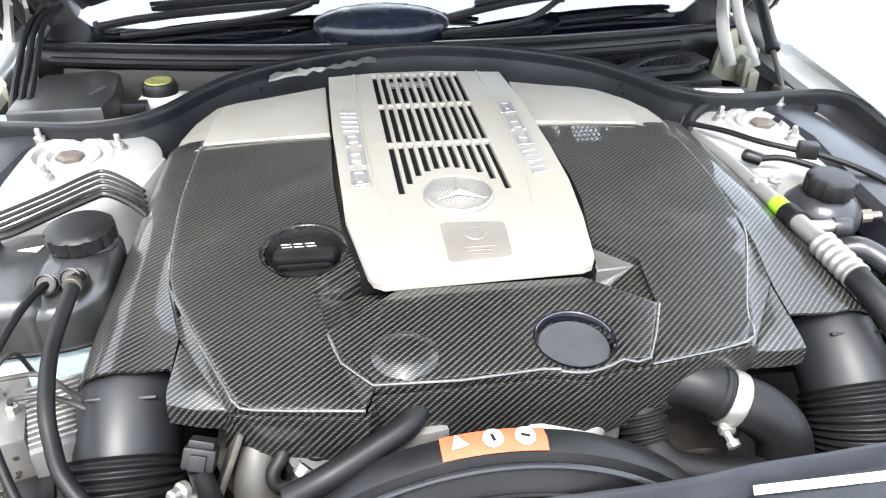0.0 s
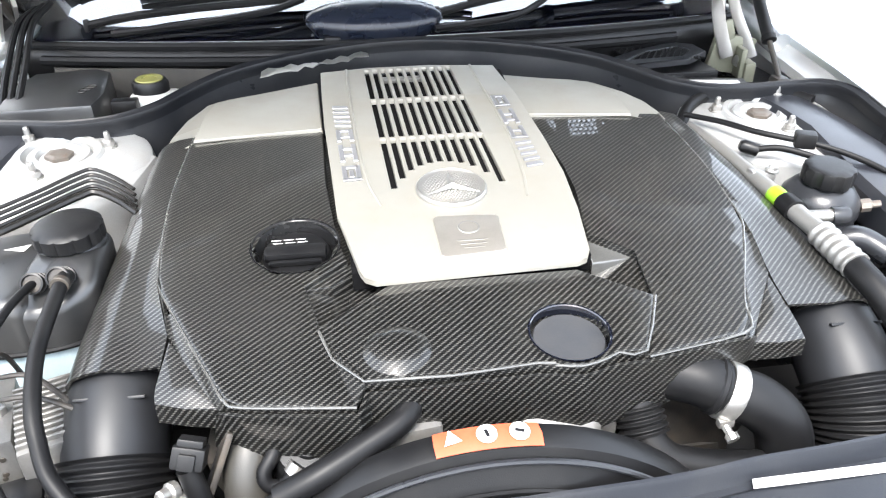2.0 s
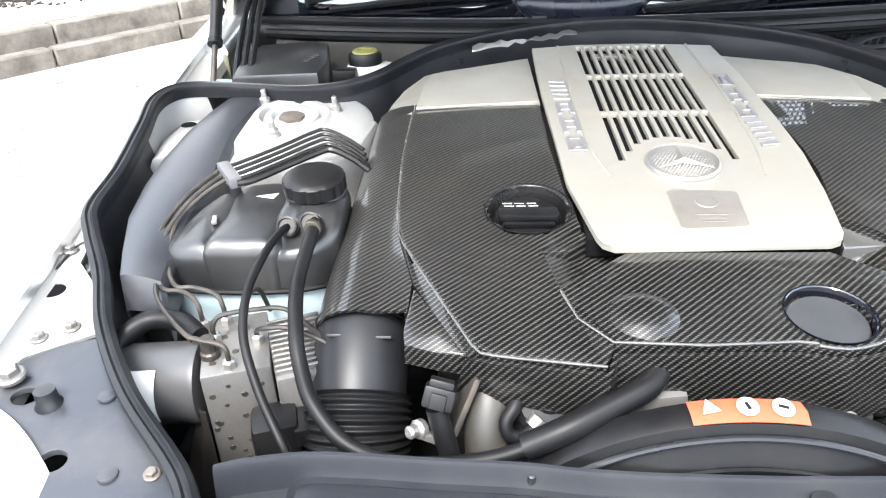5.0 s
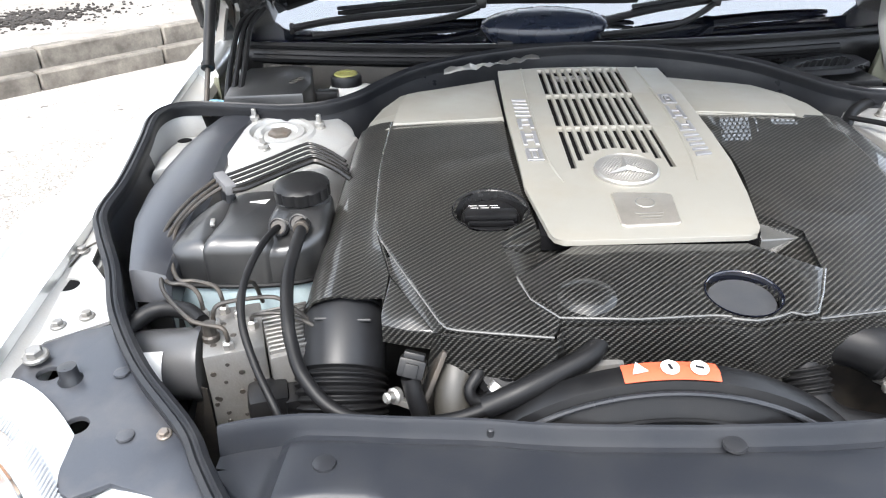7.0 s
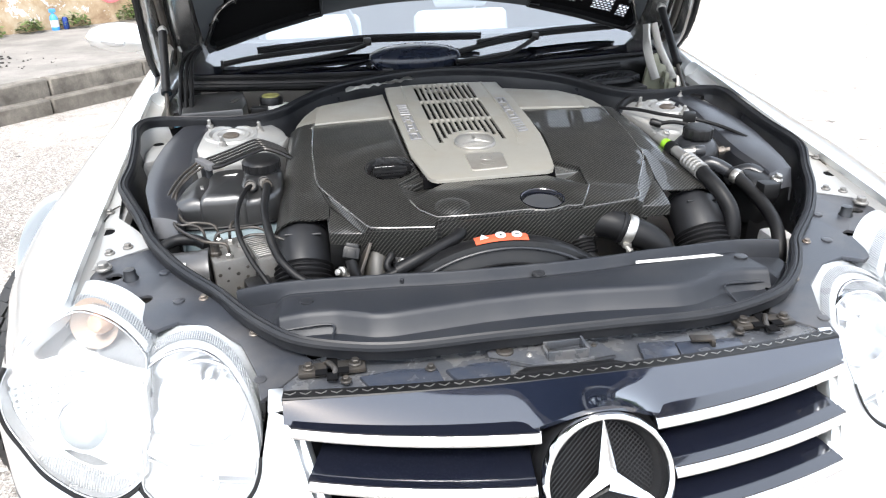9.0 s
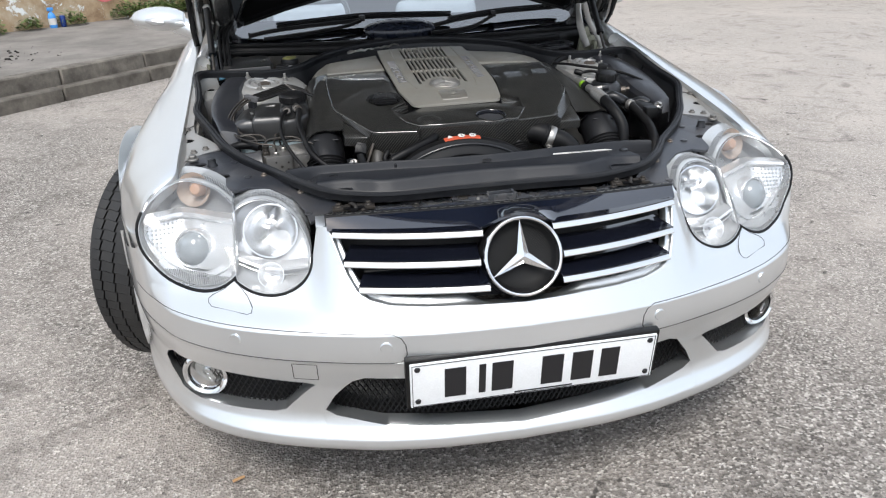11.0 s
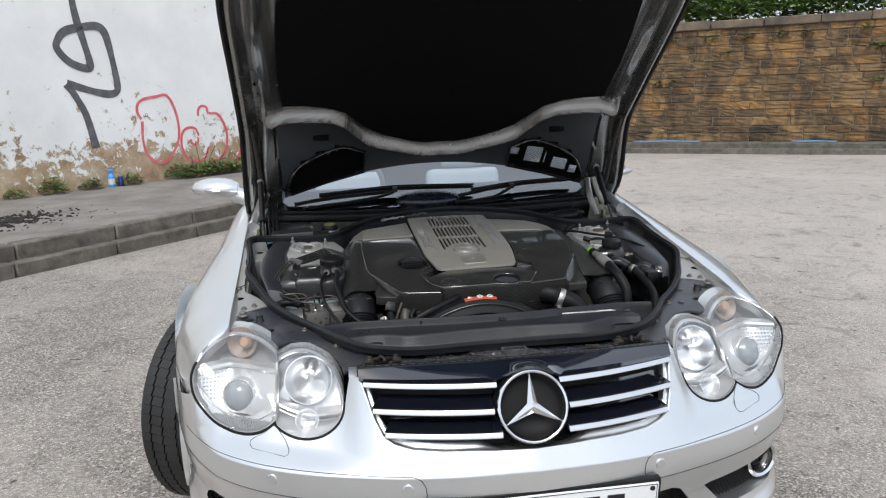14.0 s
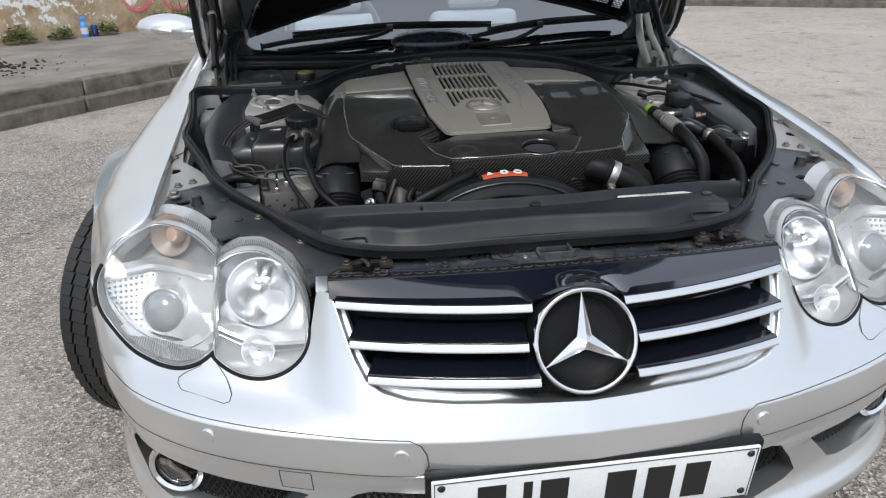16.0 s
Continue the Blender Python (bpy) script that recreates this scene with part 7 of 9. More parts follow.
cowl_rows = [[Vector((x, cowl_y(x, y), z)) for x in [-0.70 + 0.05 * k for k in range(29)]] for y, z in ((1.345, 0.80), (1.345, 0.89), (1.338, 0.905), (1.340, 0.922), (1.345, 0.932), (1.352, 0.936), (1.366, 0.938), (1.382, 0.938), (1.40, 0.930), (1.50, 0.925))]
cowl = part("scuttle", sheet(cowl_rows, 0.003), BLACK_PLASTIC, car, "black plastic scuttle below the windscreen")
part("scuttle_lip", tube([(x, cowl_y(x, 1.352), 0.939) for x in [-0.68 + 0.085 * k for k in range(17)]], 0.008, 8, 3), RUBBER, cowl)
part("scuttle_strip", tube([(x, cowl_y(x, 1.336), 0.916) for x in [-0.66 + 0.08 * k for k in range(16)]], 0.009, 8, 3), RUBBER, cowl, "second rubber strip of the scuttle")
part("bulkhead_felt", sheet([[Vector((x, cowl_y(x, 1.334) - 0.004 * math.sin(30 * x), z)) for x in [-0.64 + 0.04 * k for k in range(15)]] for z in (0.81, 0.84, 0.875, 0.905)], 0.003), surface("grey_brown_felt", (0.055, 0.051, 0.045), 0.9, 0, (0.10, 0.09, 0.075), 0.5, 300, 0.4, patch=18), cowl, "grey-brown felt on the bulkhead")
foil_rng = random.Random(7)
part("heat_foil", sheet([[Vector((-0.255 + 0.012 * i, 1.212 + 0.0044 * i + 0.012 * j + foil_rng.uniform(-0.004, 0.004), 0.928 + 0.0005 * i + foil_rng.uniform(-0.004, 0.004))) for i in range(16)] for j in range(3)], 0.0008), STEEL, car, "crumpled silver heat foil", angle=5)


def wiper_set(arm, blade, low, at):
    wip = part("wiper", tube(arm, 0.0075, 8, 6), BLACK_PLASTIC, car, "black windscreen wiper arm")
    part("wiper_blade", tube(blade, 0.0085, 6, 6, scale=lambda s: 0.55 + 0.6 * math.sin(math.pi * s) ** 0.4), RUBBER, wip)
    part("spoiler", tube([Vector(p) + Vector((0, -0.004, 0.010)) for p in blade], 0.0045, 6, 6), GREY_PLASTIC, wip)
    part("lower_arm", tube(low, 0.0065, 8, 6), BLACK_PLASTIC, wip)
    part("wiper_joint", box(*at, 0.022, 0.034, 0.022, 0.005), BLACK_PLASTIC, wip)
    tip = arm[0]
    part("end_clip", box(tip[0], tip[1], tip[2], 0.008, 0.014, 0.022, 0.002), BLACK_PLASTIC, wip)


wiper_set([(-0.580, 1.460, 0.968), (-0.50, 1.472, 0.979), (-0.38, 1.478, 0.989), (-0.19, 1.484, 0.999)],
          [(-0.486, 1.502, 0.990), (-0.33, 1.508, 1.000), (-0.179, 1.508, 1.008), (0.0, 1.500, 1.006), (0.149, 1.488, 1.002)],
          [(-0.53, 1.427, 0.958), (-0.45, 1.428, 0.964), (-0.36, 1.430, 0.972), (-0.25, 1.448, 0.984), (-0.185, 1.475, 0.998)], (-0.179, 1.492, 1.006))
wiper_set([(0.065, 1.413, 0.976), (0.14, 1.442, 0.985), (0.22, 1.470, 0.993), (0.31, 1.492, 0.999)],
          [(0.13, 1.452, 0.987), (0.308, 1.498, 1.001), (0.45, 1.530, 1.004), (0.59, 1.556, 1.003)],
          [(0.055, 1.372, 0.956), (0.13, 1.382, 0.960), (0.204, 1.396, 0.966), (0.26, 1.430, 0.980), (0.305, 1.475, 0.994)], (0.308, 1.486, 0.999))
POD = Matrix.Translation((-0.055, 1.402, 0.976)) @ Matrix.Rotation(radians(14), 4, "X") @ Matrix.Diagonal((1.0, 0.46, 1.0, 1))
part("wiper_pod", lathe([(0.11, -0.03), (0.128, -0.006), (0.125, 0.004), (0.112, 0.012), (0.085, 0.019), (0.045, 0.024), (0.0, 0.0255)], POD, 48), surface("satin_navy_plastic", (0.010, 0.013, 0.022), 0.27, 0, (0.05, 0.05, 0.055), 0.2, 400, 0.03), cowl, "dark navy wiper motor pod")
part("pod_foot", box(-0.135, 1.378, 0.945, 0.03, 0.05, 0.014, 0.005), BLACK_PLASTIC, cowl)
# cabin air intake grille on one side
air = part("air_intake", slab([(0.36, 1.30), (0.40, 1.265), (0.52, 1.285), (0.575, 1.33), (0.575, 1.385), (0.54, 1.41), (0.44, 1.36)], lambda x, y: 0.902, 0.012, [[(0.405, 1.295), (0.515, 1.305), (0.55, 1.345), (0.54, 1.38), (0.46, 1.345)]], 0.003), GREY_PLASTIC, cowl, "grey plastic air intake frame")
part("intake_mesh", lattice(0.40, 0.555, 1.29, 1.385, lambda x, z: 0.0, 0.013, 0.0022, None, 60), BLACK_PLASTIC, air)
im = bpy.data.objects["intake_mesh"]
for v_ in im.data.vertices:
    v_.co = (v_.co.x, v_.co.z, 0.899 + v_.co.y)
part("intake_floor", box(0.48, 1.335, 0.870, 0.19, 0.13, 0.02, 0.004), BLACK_PLASTIC, air)
for sgn in (-1, 1):
    part("side_well", slab([(sgn * x, y) for x, y in ((0.40, 1.10), (0.735, 1.08), (0.755, 1.50), (0.36, 1.46), (0.34, 1.20))], lambda x, y: 0.835, 0.01), GREY_PLASTIC, car)

# ---- fixtures of the bay: strut towers, side ducts, bay floor walls ----
DUCT_PLASTIC = surface("scuffed_grey_plastic", (0.016, 0.0172, 0.0215), 0.34, 0, (0.07, 0.068, 0.065), 0.40, 400, 0.15, patch=16, spec=0.85)
for sgn in (-1, 1):
    tx, ty, tz = sgn * 0.523, 1.035, 0.880
    tm = facing((tx, ty, tz), (sgn * -0.04, -0.10, 1))
    tower = part("strut_tower", lathe([(0.125, -0.35), (0.125, -0.03), (0.121, -0.012), (0.108, -0.002), (0.060, 0.0), (0.056, 0.004), (0.048, 0.004), (0.044, -0.006), (0.020, -0.010), (0.0, -0.010)], tm, 44), BAY_PAINT, car, "dusty silver suspension tower")
    part("strut_mount", lathe([(0.043, -0.006), (0.040, 0.001), (0.030, 0.002), (0.026, -0.004), (0.0, -0.004)], tm, 32), BAY_PAINT, tower, "ringed strut mount")
    part("mount_nut", lathe([(0, -0.006), (0.019, -0.006), (0.019, 0.001), (0.012, 0.0025), (0.0, 0.0025)], tm, 6), RUSTY, tower, "rusty hexagonal nut", smooth=False)
    for k in range(3):
        a = radians(118 + 120 * k if sgn < 0 else 62 - 120 * k)
        q = tm @ Vector((0.066 * math.cos(a), 0.066 * math.sin(a), -0.001))
        part("tower_stud", lathe([(0.0, 0), (0.011, 0), (0.011, 0.002), (0.008, 0.003), (0.008, 0.010), (0.0045, 0.012), (0.004, 0.022), (0.003, 0.0235), (0, 0.0235)], facing(q, (0, -0.1, 1)), 12), STEEL, tower, smooth=False)
    apron = [(0.395, 1.05), (0.44, 1.09), (0.62, 1.09), (0.655, 1.02), (0.66, 0.94), (0.60, 0.87), (0.52, 0.885), (0.46, 0.90), (0.41, 0.95)]
    part("tower_apron", slab([(sgn * x, y) for x, y in apron], lambda x, y: 0.862 + 0.05 * (y - 0.95), 0.10, [], 0.012), BAY_PAINT, tower)
    # black disc laid on the apron as the dark of an uncut hole
    part("apron_hole", lathe([(0.010, 0), (0.009, 0.0012), (0, 0.001)], facing((sgn * 0.60, 0.955, 0.8635), (0, 0, 1)), 16), FELT_HOLE_BLACK, tower)
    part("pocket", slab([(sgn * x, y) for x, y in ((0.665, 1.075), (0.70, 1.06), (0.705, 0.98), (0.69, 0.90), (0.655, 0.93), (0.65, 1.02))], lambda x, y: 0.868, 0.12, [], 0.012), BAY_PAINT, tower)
    # likewise a black disc for the shaded hole in the pocket
    part("pocket_hole", lathe([(0.012, 0), (0.010, 0.0012), (0, 0.001)], facing((sgn * 0.683, 1.035, 0.8685), (0, 0, 1)), 16), FELT_HOLE_BLACK, tower)
    # curved air duct panel that sweeps forward beside the tower
    duct = []
    for y, xa, xb, z in ((1.085, 0.635, 0.580, 0.893), (1.03, 0.648, 0.590, 0.889), (0.96, 0.657, 0.596, 0.884), (0.89, 0.662, 0.590, 0.877), (0.82, 0.662, 0.590, 0.868), (0.75, 0.655, 0.592, 0.858), (0.69, 0.638, 0.592, 0.847), (0.655, 0.628, 0.590, 0.836), (0.64, 0.623, 0.590, 0.800)):
        row = []
        for s, dz in ((0.0, -0.03), (0.02, -0.004), (0.12, 0.002), (0.35, 0.004), (0.65, 0.002), (0.88, -0.004), (0.98, -0.012), (1.0, -0.05)):
            row.append(Vector((sgn * (xa + (xb - 0.012 - xa) * s) - (0.030 if sgn > 0 else 0.0) * min(1.0, max(0.0, (y - 0.60) / 0.15)), y, z + dz * (0.4 if 0.01 < s < 0.97 else 1.0) - 0.012 * math.sin(min(1, max(0, (0.95 - y) / 0.4)) * math.pi) * s)))
        duct.append(row)
    part("side_duct", sheet(duct, 0.003), DUCT_PLASTIC, car, "dusty charcoal plastic side duct", angle=22)

# ---- intake pipes ----
PIPE_RUBBER = surface("satin_black_duct", (0.0085, 0.009, 0.0105), 0.46, 0, (0.035, 0.034, 0.033), 0.30, 500, 0.04, patch=9, spec=0.34)
def intake_pipe(sgn):
    t = thing("intake_pipe", "black rubber intake pipe with a ribbed bellows", "pipe", "intake pipes", (sgn * 0.35, 0.47, 0.66))
    axis = [(sgn * (0.363 if sgn < 0 else 0.383 + 0.004 * a), y, z) for a, y, z in ((0.4, 0.668, 0.800), (0.7, 0.638, 0.791), (1.0, 0.605, 0.777), (1.2, 0.573, 0.756), (1.3, 0.547, 0.732), (1.3, 0.529, 0.706), (1.3, 0.519, 0.68), (1.3, 0.516, 0.64))]
    path = spline(axis, 6)
    bm = bmesh.new()
    sweep(bm, path[7:24], circle(0.0475, 28), False, (0, 0.4, 0.9), True, lambda s: 0.985 + 0.035 * math.sin(s * 3))
    part("pipe", bm, PIPE_RUBBER, t)
    part("rolled_lip", tube([path[8] + Vector((0.0492 * math.cos(a), -0.0492 * math.sin(a) * 0.50, 0.0492 * math.sin(a) * 0.86)) for a in [2 * math.pi * k / 40 for k in range(40)]], 0.0024, 6, 0, True), RUBBER, t, "rolled rubber lip")
    bel = bmesh.new()
    fine = spline(path[20:43], 8)
    sweep(bel, fine, circle(0.0505, 28), False, (0, 0.4, 0.9), True, lambda s: 1.02 + 0.040 * math.cos(s * 2 * math.pi * 17))
    part("bellows", bel, RUBBER, t, "ribbed rubber bellows")
    for a in (-0.35, 0.5):
        p = Vector(path[13]) + Vector((0.053 * math.sin(a), -0.021, 0.0405 * math.cos(a)))
        part("tab", box(p.x, p.y, p.z, 0.020, 0.005, 0.003, 0.001, Matrix.Rotation(radians(-36), 4, "X")), PIPE_RUBBER, t)
    return t


for sgn in (-1, 1):
    intake_pipe(sgn)
    part("lower_shelf", box(sgn * 0.40, 0.50, 0.60, 0.30, 0.12, 0.03, 0.01), BLACK_PLASTIC, car)

# ---- fan shroud and its sticker ----
shroud = thing("fan_shroud", "black plastic fan shroud with an orange warning sticker", "fan shroud", at=(-0.025, 0.45, 0.43))
FC = (-0.025, 0.588)
arc = [radians(a) for a in range(15, 166, 5)]
srows = []
for r, y in ((0.205, 0.485), (0.222, 0.486), (0.234, 0.478), (0.236, 0.462), (0.232, 0.452), (0.222, 0.448), (0.214, 0.446), (0.206, 0.440), (0.190, 0.436)):
    srows.append([Vector((FC[0] + r * math.cos(a) * 1.08, y, FC[1] + r * math.sin(a))) for a in arc])
part("shroud_ring", sheet(srows, 0.003), BLACK_PLASTIC, shroud, angle=30)
part("ring_bead", tube([(FC[0] + 0.222 * 1.08 * math.cos(a), 0.446, FC[1] + 0.222 * math.sin(a)) for a in arc], 0.003, 8, 2), GREY_PLASTIC, shroud)
part("shroud_web", sheet([[Vector((FC[0] + r * 1.08 * math.cos(a), y, FC[1] + r * math.sin(a))) for a in arc] for r, y in ((0.20, 0.437), (0.15, 0.45), (0.08, 0.455))], 0.003), BLACK_PLASTIC, shroud)
part("shroud_frame", box(-0.02, 0.468, 0.55, 0.70, 0.03, 0.28, 0.01), BLACK_PLASTIC, shroud)
st = [[Vector((FC[0] + r * 1.08 * math.cos(a), y, FC[1] + r * math.sin(a))) for a in [radians(80.5 + 20.5 * k / 8) for k in range(9)]] for r, y in ((0.2365, 0.4765), (0.2385, 0.463), (0.2345, 0.4515))]
stick = part("warning_sticker", sheet(st, 0.0006), ORANGE, shroud, "orange sticker with three pale symbols")
for k, a in enumerate((97.5, 91, 84.8)):
    r = 0.2395
    q = Vector((FC[0] + r * 1.08 * math.cos(radians(a)), 0.4635, FC[1] + r * math.sin(radians(a))))
    part("symbol", lathe([(0.0088, 0), (0.0088, 0.0006), (0, 0.0006)], facing(q, (math.cos(radians(a)) * 0.6, -0.22, 1)), 3 if k == 0 else 24), WHITE_STICK, stick)
    if k:
        part("symbol_mark", box(q.x, q.y, q.z + 0.0012, 0.008, 0.003, 0.0006, 0, Matrix.Rotation(radians(40 + 60 * k), 4, "Z")), LETTER_BLACK, stick)

# ---- hoses ----
def hose(label, pts, r, mat=RUBBER, name="hose", steps=8, group="engine bay hoses", at=None):
    low = min(pts, key=lambda p: p[2])
    t = thing(name, label, "hose", group, at or low)
    body = part("rubber_tube", tube(pts, r, 14, steps), mat, t)
    return t


def clip(parent, at, along, r, mat=STEEL, w=0.006):
    return part("hose_clip", lathe([(0.004, -w), (r + 0.0010, -w), (r + 0.0018, -w * 0.8), (r + 0.0018, w * 0.8), (r + 0.0010, w), (0.004, w), (0.004, -w)], facing(at, along), 20), mat, parent, "bright steel hose clip")


water = hose("fat black coolant hose with a bright clamp", [(0.125, 0.585, 0.785), (0.150, 0.562, 0.795), (0.190, 0.535, 0.800), (0.222, 0.525, 0.787), (0.250, 0.516, 0.777), (0.272, 0.506, 0.757), (0.279, 0.496, 0.725), (0.277, 0.488, 0.68)], 0.0270)
clip(water, (0.222, 0.525, 0.787), (0.9, -0.28, -0.35), 0.0280, STEEL, 0.008)
part("hose_bead", lathe([(0.0275, -0.004), (0.0295, -0.002), (0.0295, 0.002), (0.0275, 0.004), (0.0275, -0.004)], facing((0.209, 0.529, 0.793), (0.9, -0.28, -0.30)), 24), RUBBER, water)
part("clamp_screw", lathe([(0.0, -0.01), (0.004, -0.01), (0.004, 0.004), (0.0065, 0.005), (0.0065, 0.011), (0, 0.011)], facing((0.212, 0.497, 0.764), (0.15, -0.7, -0.3)), 8), STEEL, water)
part("clamp_block", box(0.212, 0.503, 0.768, 0.016, 0.008, 0.009, 0.002), STEEL, water)
lower = hose("black ribbed coolant hose below the cover", [(0.135, 0.545, 0.785), (0.137, 0.530, 0.765), (0.142, 0.512, 0.745), (0.16, 0.498, 0.730), (0.20, 0.490, 0.722), (0.25, 0.485, 0.718)], 0.019)
part("bellows", tube([(0.136 + 0.0005 * k, 0.535 - 0.0022 * k, 0.770 - 0.0026 * k) for k in range(9)], 0.0235, 18, 6, scale=lambda s: 1 + 0.08 * math.sin(s * 26)), RUBBER, lower)
h1 = hose("thin braided black hose from the coolant tank", [(-0.452, 0.728, 0.850), (-0.455, 0.708, 0.863), (-0.464, 0.66, 0.862), (-0.469, 0.60, 0.850), (-0.464, 0.555, 0.828), (-0.444, 0.515, 0.798), (-0.415, 0.475, 0.765), (-0.40, 0.462, 0.72)], 0.0044)
h2 = hose("long black hose from the coolant tank to the engine cover", [(-0.428, 0.733, 0.852), (-0.421, 0.700, 0.869), (-0.424, 0.620, 0.848), (-0.415, 0.560, 0.829), (-0.406, 0.530, 0.810), (-0.390, 0.500, 0.792), (-0.356, 0.474, 0.770), (-0.303, 0.466, 0.757), (-0.228, 0.464, 0.768), (-0.168, 0.474, 0.792), (-0.128, 0.491, 0.803), (-0.100, 0.505, 0.810), (-0.082, 0.530, 0.816)], 0.0074)
part("ribbed_sleeve", tube([(-0.205, 0.467, 0.777), (-0.168, 0.474, 0.792), (-0.128, 0.491, 0.803), (-0.100, 0.505, 0.810), (-0.088, 0.519, 0.814), (-0.082, 0.532, 0.816)], 0.0118, 14, 10, scale=lambda s: 1 + 0.02 * math.sin(s * 160)), RUBBER, h2, "finely ribbed rubber sleeve")
for h, q, r in ((h1, (-0.4535, 0.712, 0.861), 0.0085), (h2, (-0.4275, 0.712, 0.866), 0.0095)):
    clip(h, q, (0, -0.8, 0.45), r, DARK_METAL, 0.007)
clip(h2, (-0.4215, 0.693, 0.8692), (0, -1, 0.1), 0.0076, DARK_METAL, 0.004)
for h, q in ((h1, (-0.4535, 0.714, 0.8605)), (h2, (-0.4275, 0.714, 0.8655))):
    for d in (-0.010, 0.0, 0.010):
        part("clip_rib", lathe([(0.0095, -0.002), (0.0115, -0.0015), (0.0115, 0.0015), (0.0095, 0.002), (0.0095, -0.002)], facing((q[0], q[1] + d * 0.85, q[2] - d * 0.5), (0, -0.85, 0.5)), 18), BLACK_PLASTIC, h)

# ---- coolant tank ----
tank = thing("coolant_tank", "black coolant expansion tank with a ribbed screw cap", "tank", at=(-0.51, 0.75, 0.70))
def pillow(bm, outline, top, low, r):
    """A moulded lobe: upright sides and a top rounded off at radius r."""
    ring = spline([(x, y, 0) for x, y in outline], 5, True)
    cx, cy = sum(p.x for p in ring) / len(ring), sum(p.y for p in ring) / len(ring)
    hx, hy = max(abs(p.x - cx) for p in ring), max(abs(p.y - cy) for p in ring)
    rings = [[Vector((p.x, p.y, low)) for p in ring]]
    for k in range(8):
        a = radians(90 * k / 7)
        d = r * (1 - math.cos(a))
        rings.append([Vector((cx + (p.x - cx) * (1 - d / hx), cy + (p.y - cy) * (1 - d / hy), top(p.x, p.y) - r * (1 - math.sin(a)))) for p in ring])
    for g in (0.6, 0.3, 0.01):
        rings.append([Vector((cx + (q.x - cx) * g, cy + (q.y - cy) * g, top(cx + (q.x - cx) * g, cy + (q.y - cy) * g) + 0.0015 * (1 - g))) for q in rings[8]])
    return sheet(rings, 0, True, bm)


TANK_OUT = [(-0.602, 0.712), (-0.596, 0.780), (-0.568, 0.832), (-0.505, 0.850), (-0.440, 0.842), (-0.405, 0.820), (-0.396, 0.760), (-0.400, 0.712), (-0.44, 0.689), (-0.50, 0.683), (-0.56, 0.686), (-0.592, 0.694)]
lobes = bmesh.new()
pillow(lobes, [(-0.600, 0.712), (-0.594, 0.770), (-0.578, 0.812), (-0.552, 0.834), (-0.528, 0.826), (-0.527, 0.760), (-0.533, 0.694), (-0.560, 0.688), (-0.590, 0.694)], lambda x, y: 0.853 + 0.03 * (y - 0.76) - 0.10 * max(0.0, -0.56 - x), 0.795, 0.024)
pillow(lobes, [(-0.548, 0.692), (-0.543, 0.760), (-0.548, 0.828), (-0.520, 0.846), (-0.480, 0.846), (-0.458, 0.835), (-0.455, 0.760), (-0.460, 0.690), (-0.490, 0.683), (-0.530, 0.684)], lambda x, y: 0.859 + 0.02 * (y - 0.76), 0.795, 0.020)
pillow(lobes, [(-0.476, 0.692), (-0.474, 0.760), (-0.474, 0.828), (-0.450, 0.843), (-0.415, 0.828), (-0.399, 0.800), (-0.397, 0.740), (-0.402, 0.712), (-0.430, 0.690), (-0.462, 0.685)], lambda x, y: 0.868 - 0.40 * max(0.0, 0.742 - y), 0.795, 0.014)
part("tank_top", lobes, TANK_PLASTIC, tank, "dusty black tank top in three moulded lobes", angle=50)
ring_of = lambda z, grow: [Vector((-0.5 + (p.x + 0.5) * grow, 0.766 + (p.y - 0.766) * grow, z)) for p in spline([(x, y, 0) for x, y in TANK_OUT], 6, True)]
part("tank_rim", tube(ring_of(0.795, 1.012), 0.0035, 8, 0, True), RUBBER, tank)
part("tank_base", sheet([ring_of(0.70, 0.93), ring_of(0.70, 0.96), ring_of(0.793, 0.985)], 0.0, True), BLUE_TANK, tank, "pale blue lower half of the tank")
part("seam_clip", box(-0.548, 0.742, 0.856, 0.006, 0.018, 0.004, 0.001, Matrix.Rotation(radians(14), 4, "Z")), STEEL, tank, "small bright steel piece on the moulding")
part("cap_neck", lathe([(0.036, -0.02), (0.036, 0.004), (0.031, 0.01)], facing((-0.437, 0.787, 0.864), (0, -0.08, 1)), 30), TANK_PLASTIC, tank)
ribs = []
cap = bmesh.new()
n_c = 60
for k, (r, h) in enumerate(((0.0335, 0.005), (0.0350, 0.008), (0.0350, 0.0235), (0.0335, 0.0265), (0.028, 0.0285), (0.020, 0.0295), (0.010, 0.0300), (0.0, 0.0302))):
    ribs.append([(facing((-0.437, 0.787, 0.866), (0, -0.08, 1)) @ Vector(((r + (0.0022 if k in (1, 2) and i % 5 < 4 else 0)) * math.cos(2 * math.pi * i / n_c), (r + (0.0022 if k in (1, 2) and i % 5 < 4 else 0)) * math.sin(2 * math.pi * i / n_c), h))) for i in range(n_c)])
part("screw_cap", sheet(ribs, 0, True, cap), BLACK_PLASTIC, tank, "ribbed black screw cap")
part("triangle_mark", slab([(-0.512, 0.792), (-0.486, 0.800), (-0.489, 0.785)], lambda x, y: 0.8622, 0.0006), WHITE_STICK, tank)
for x, y in ((-0.4535, 0.722), (-0.428, 0.728)):
    part("spigot", tube([(x, y + 0.012, 0.845), (x, y, 0.855), (x, y - 0.012, 0.862)], 0.009, 12, 4), BLACK_PLASTIC, tank)
part("tank_stand", box(-0.50, 0.765, 0.56, 0.16, 0.12, 0.30, 0.01), BLACK_PLASTIC, car)

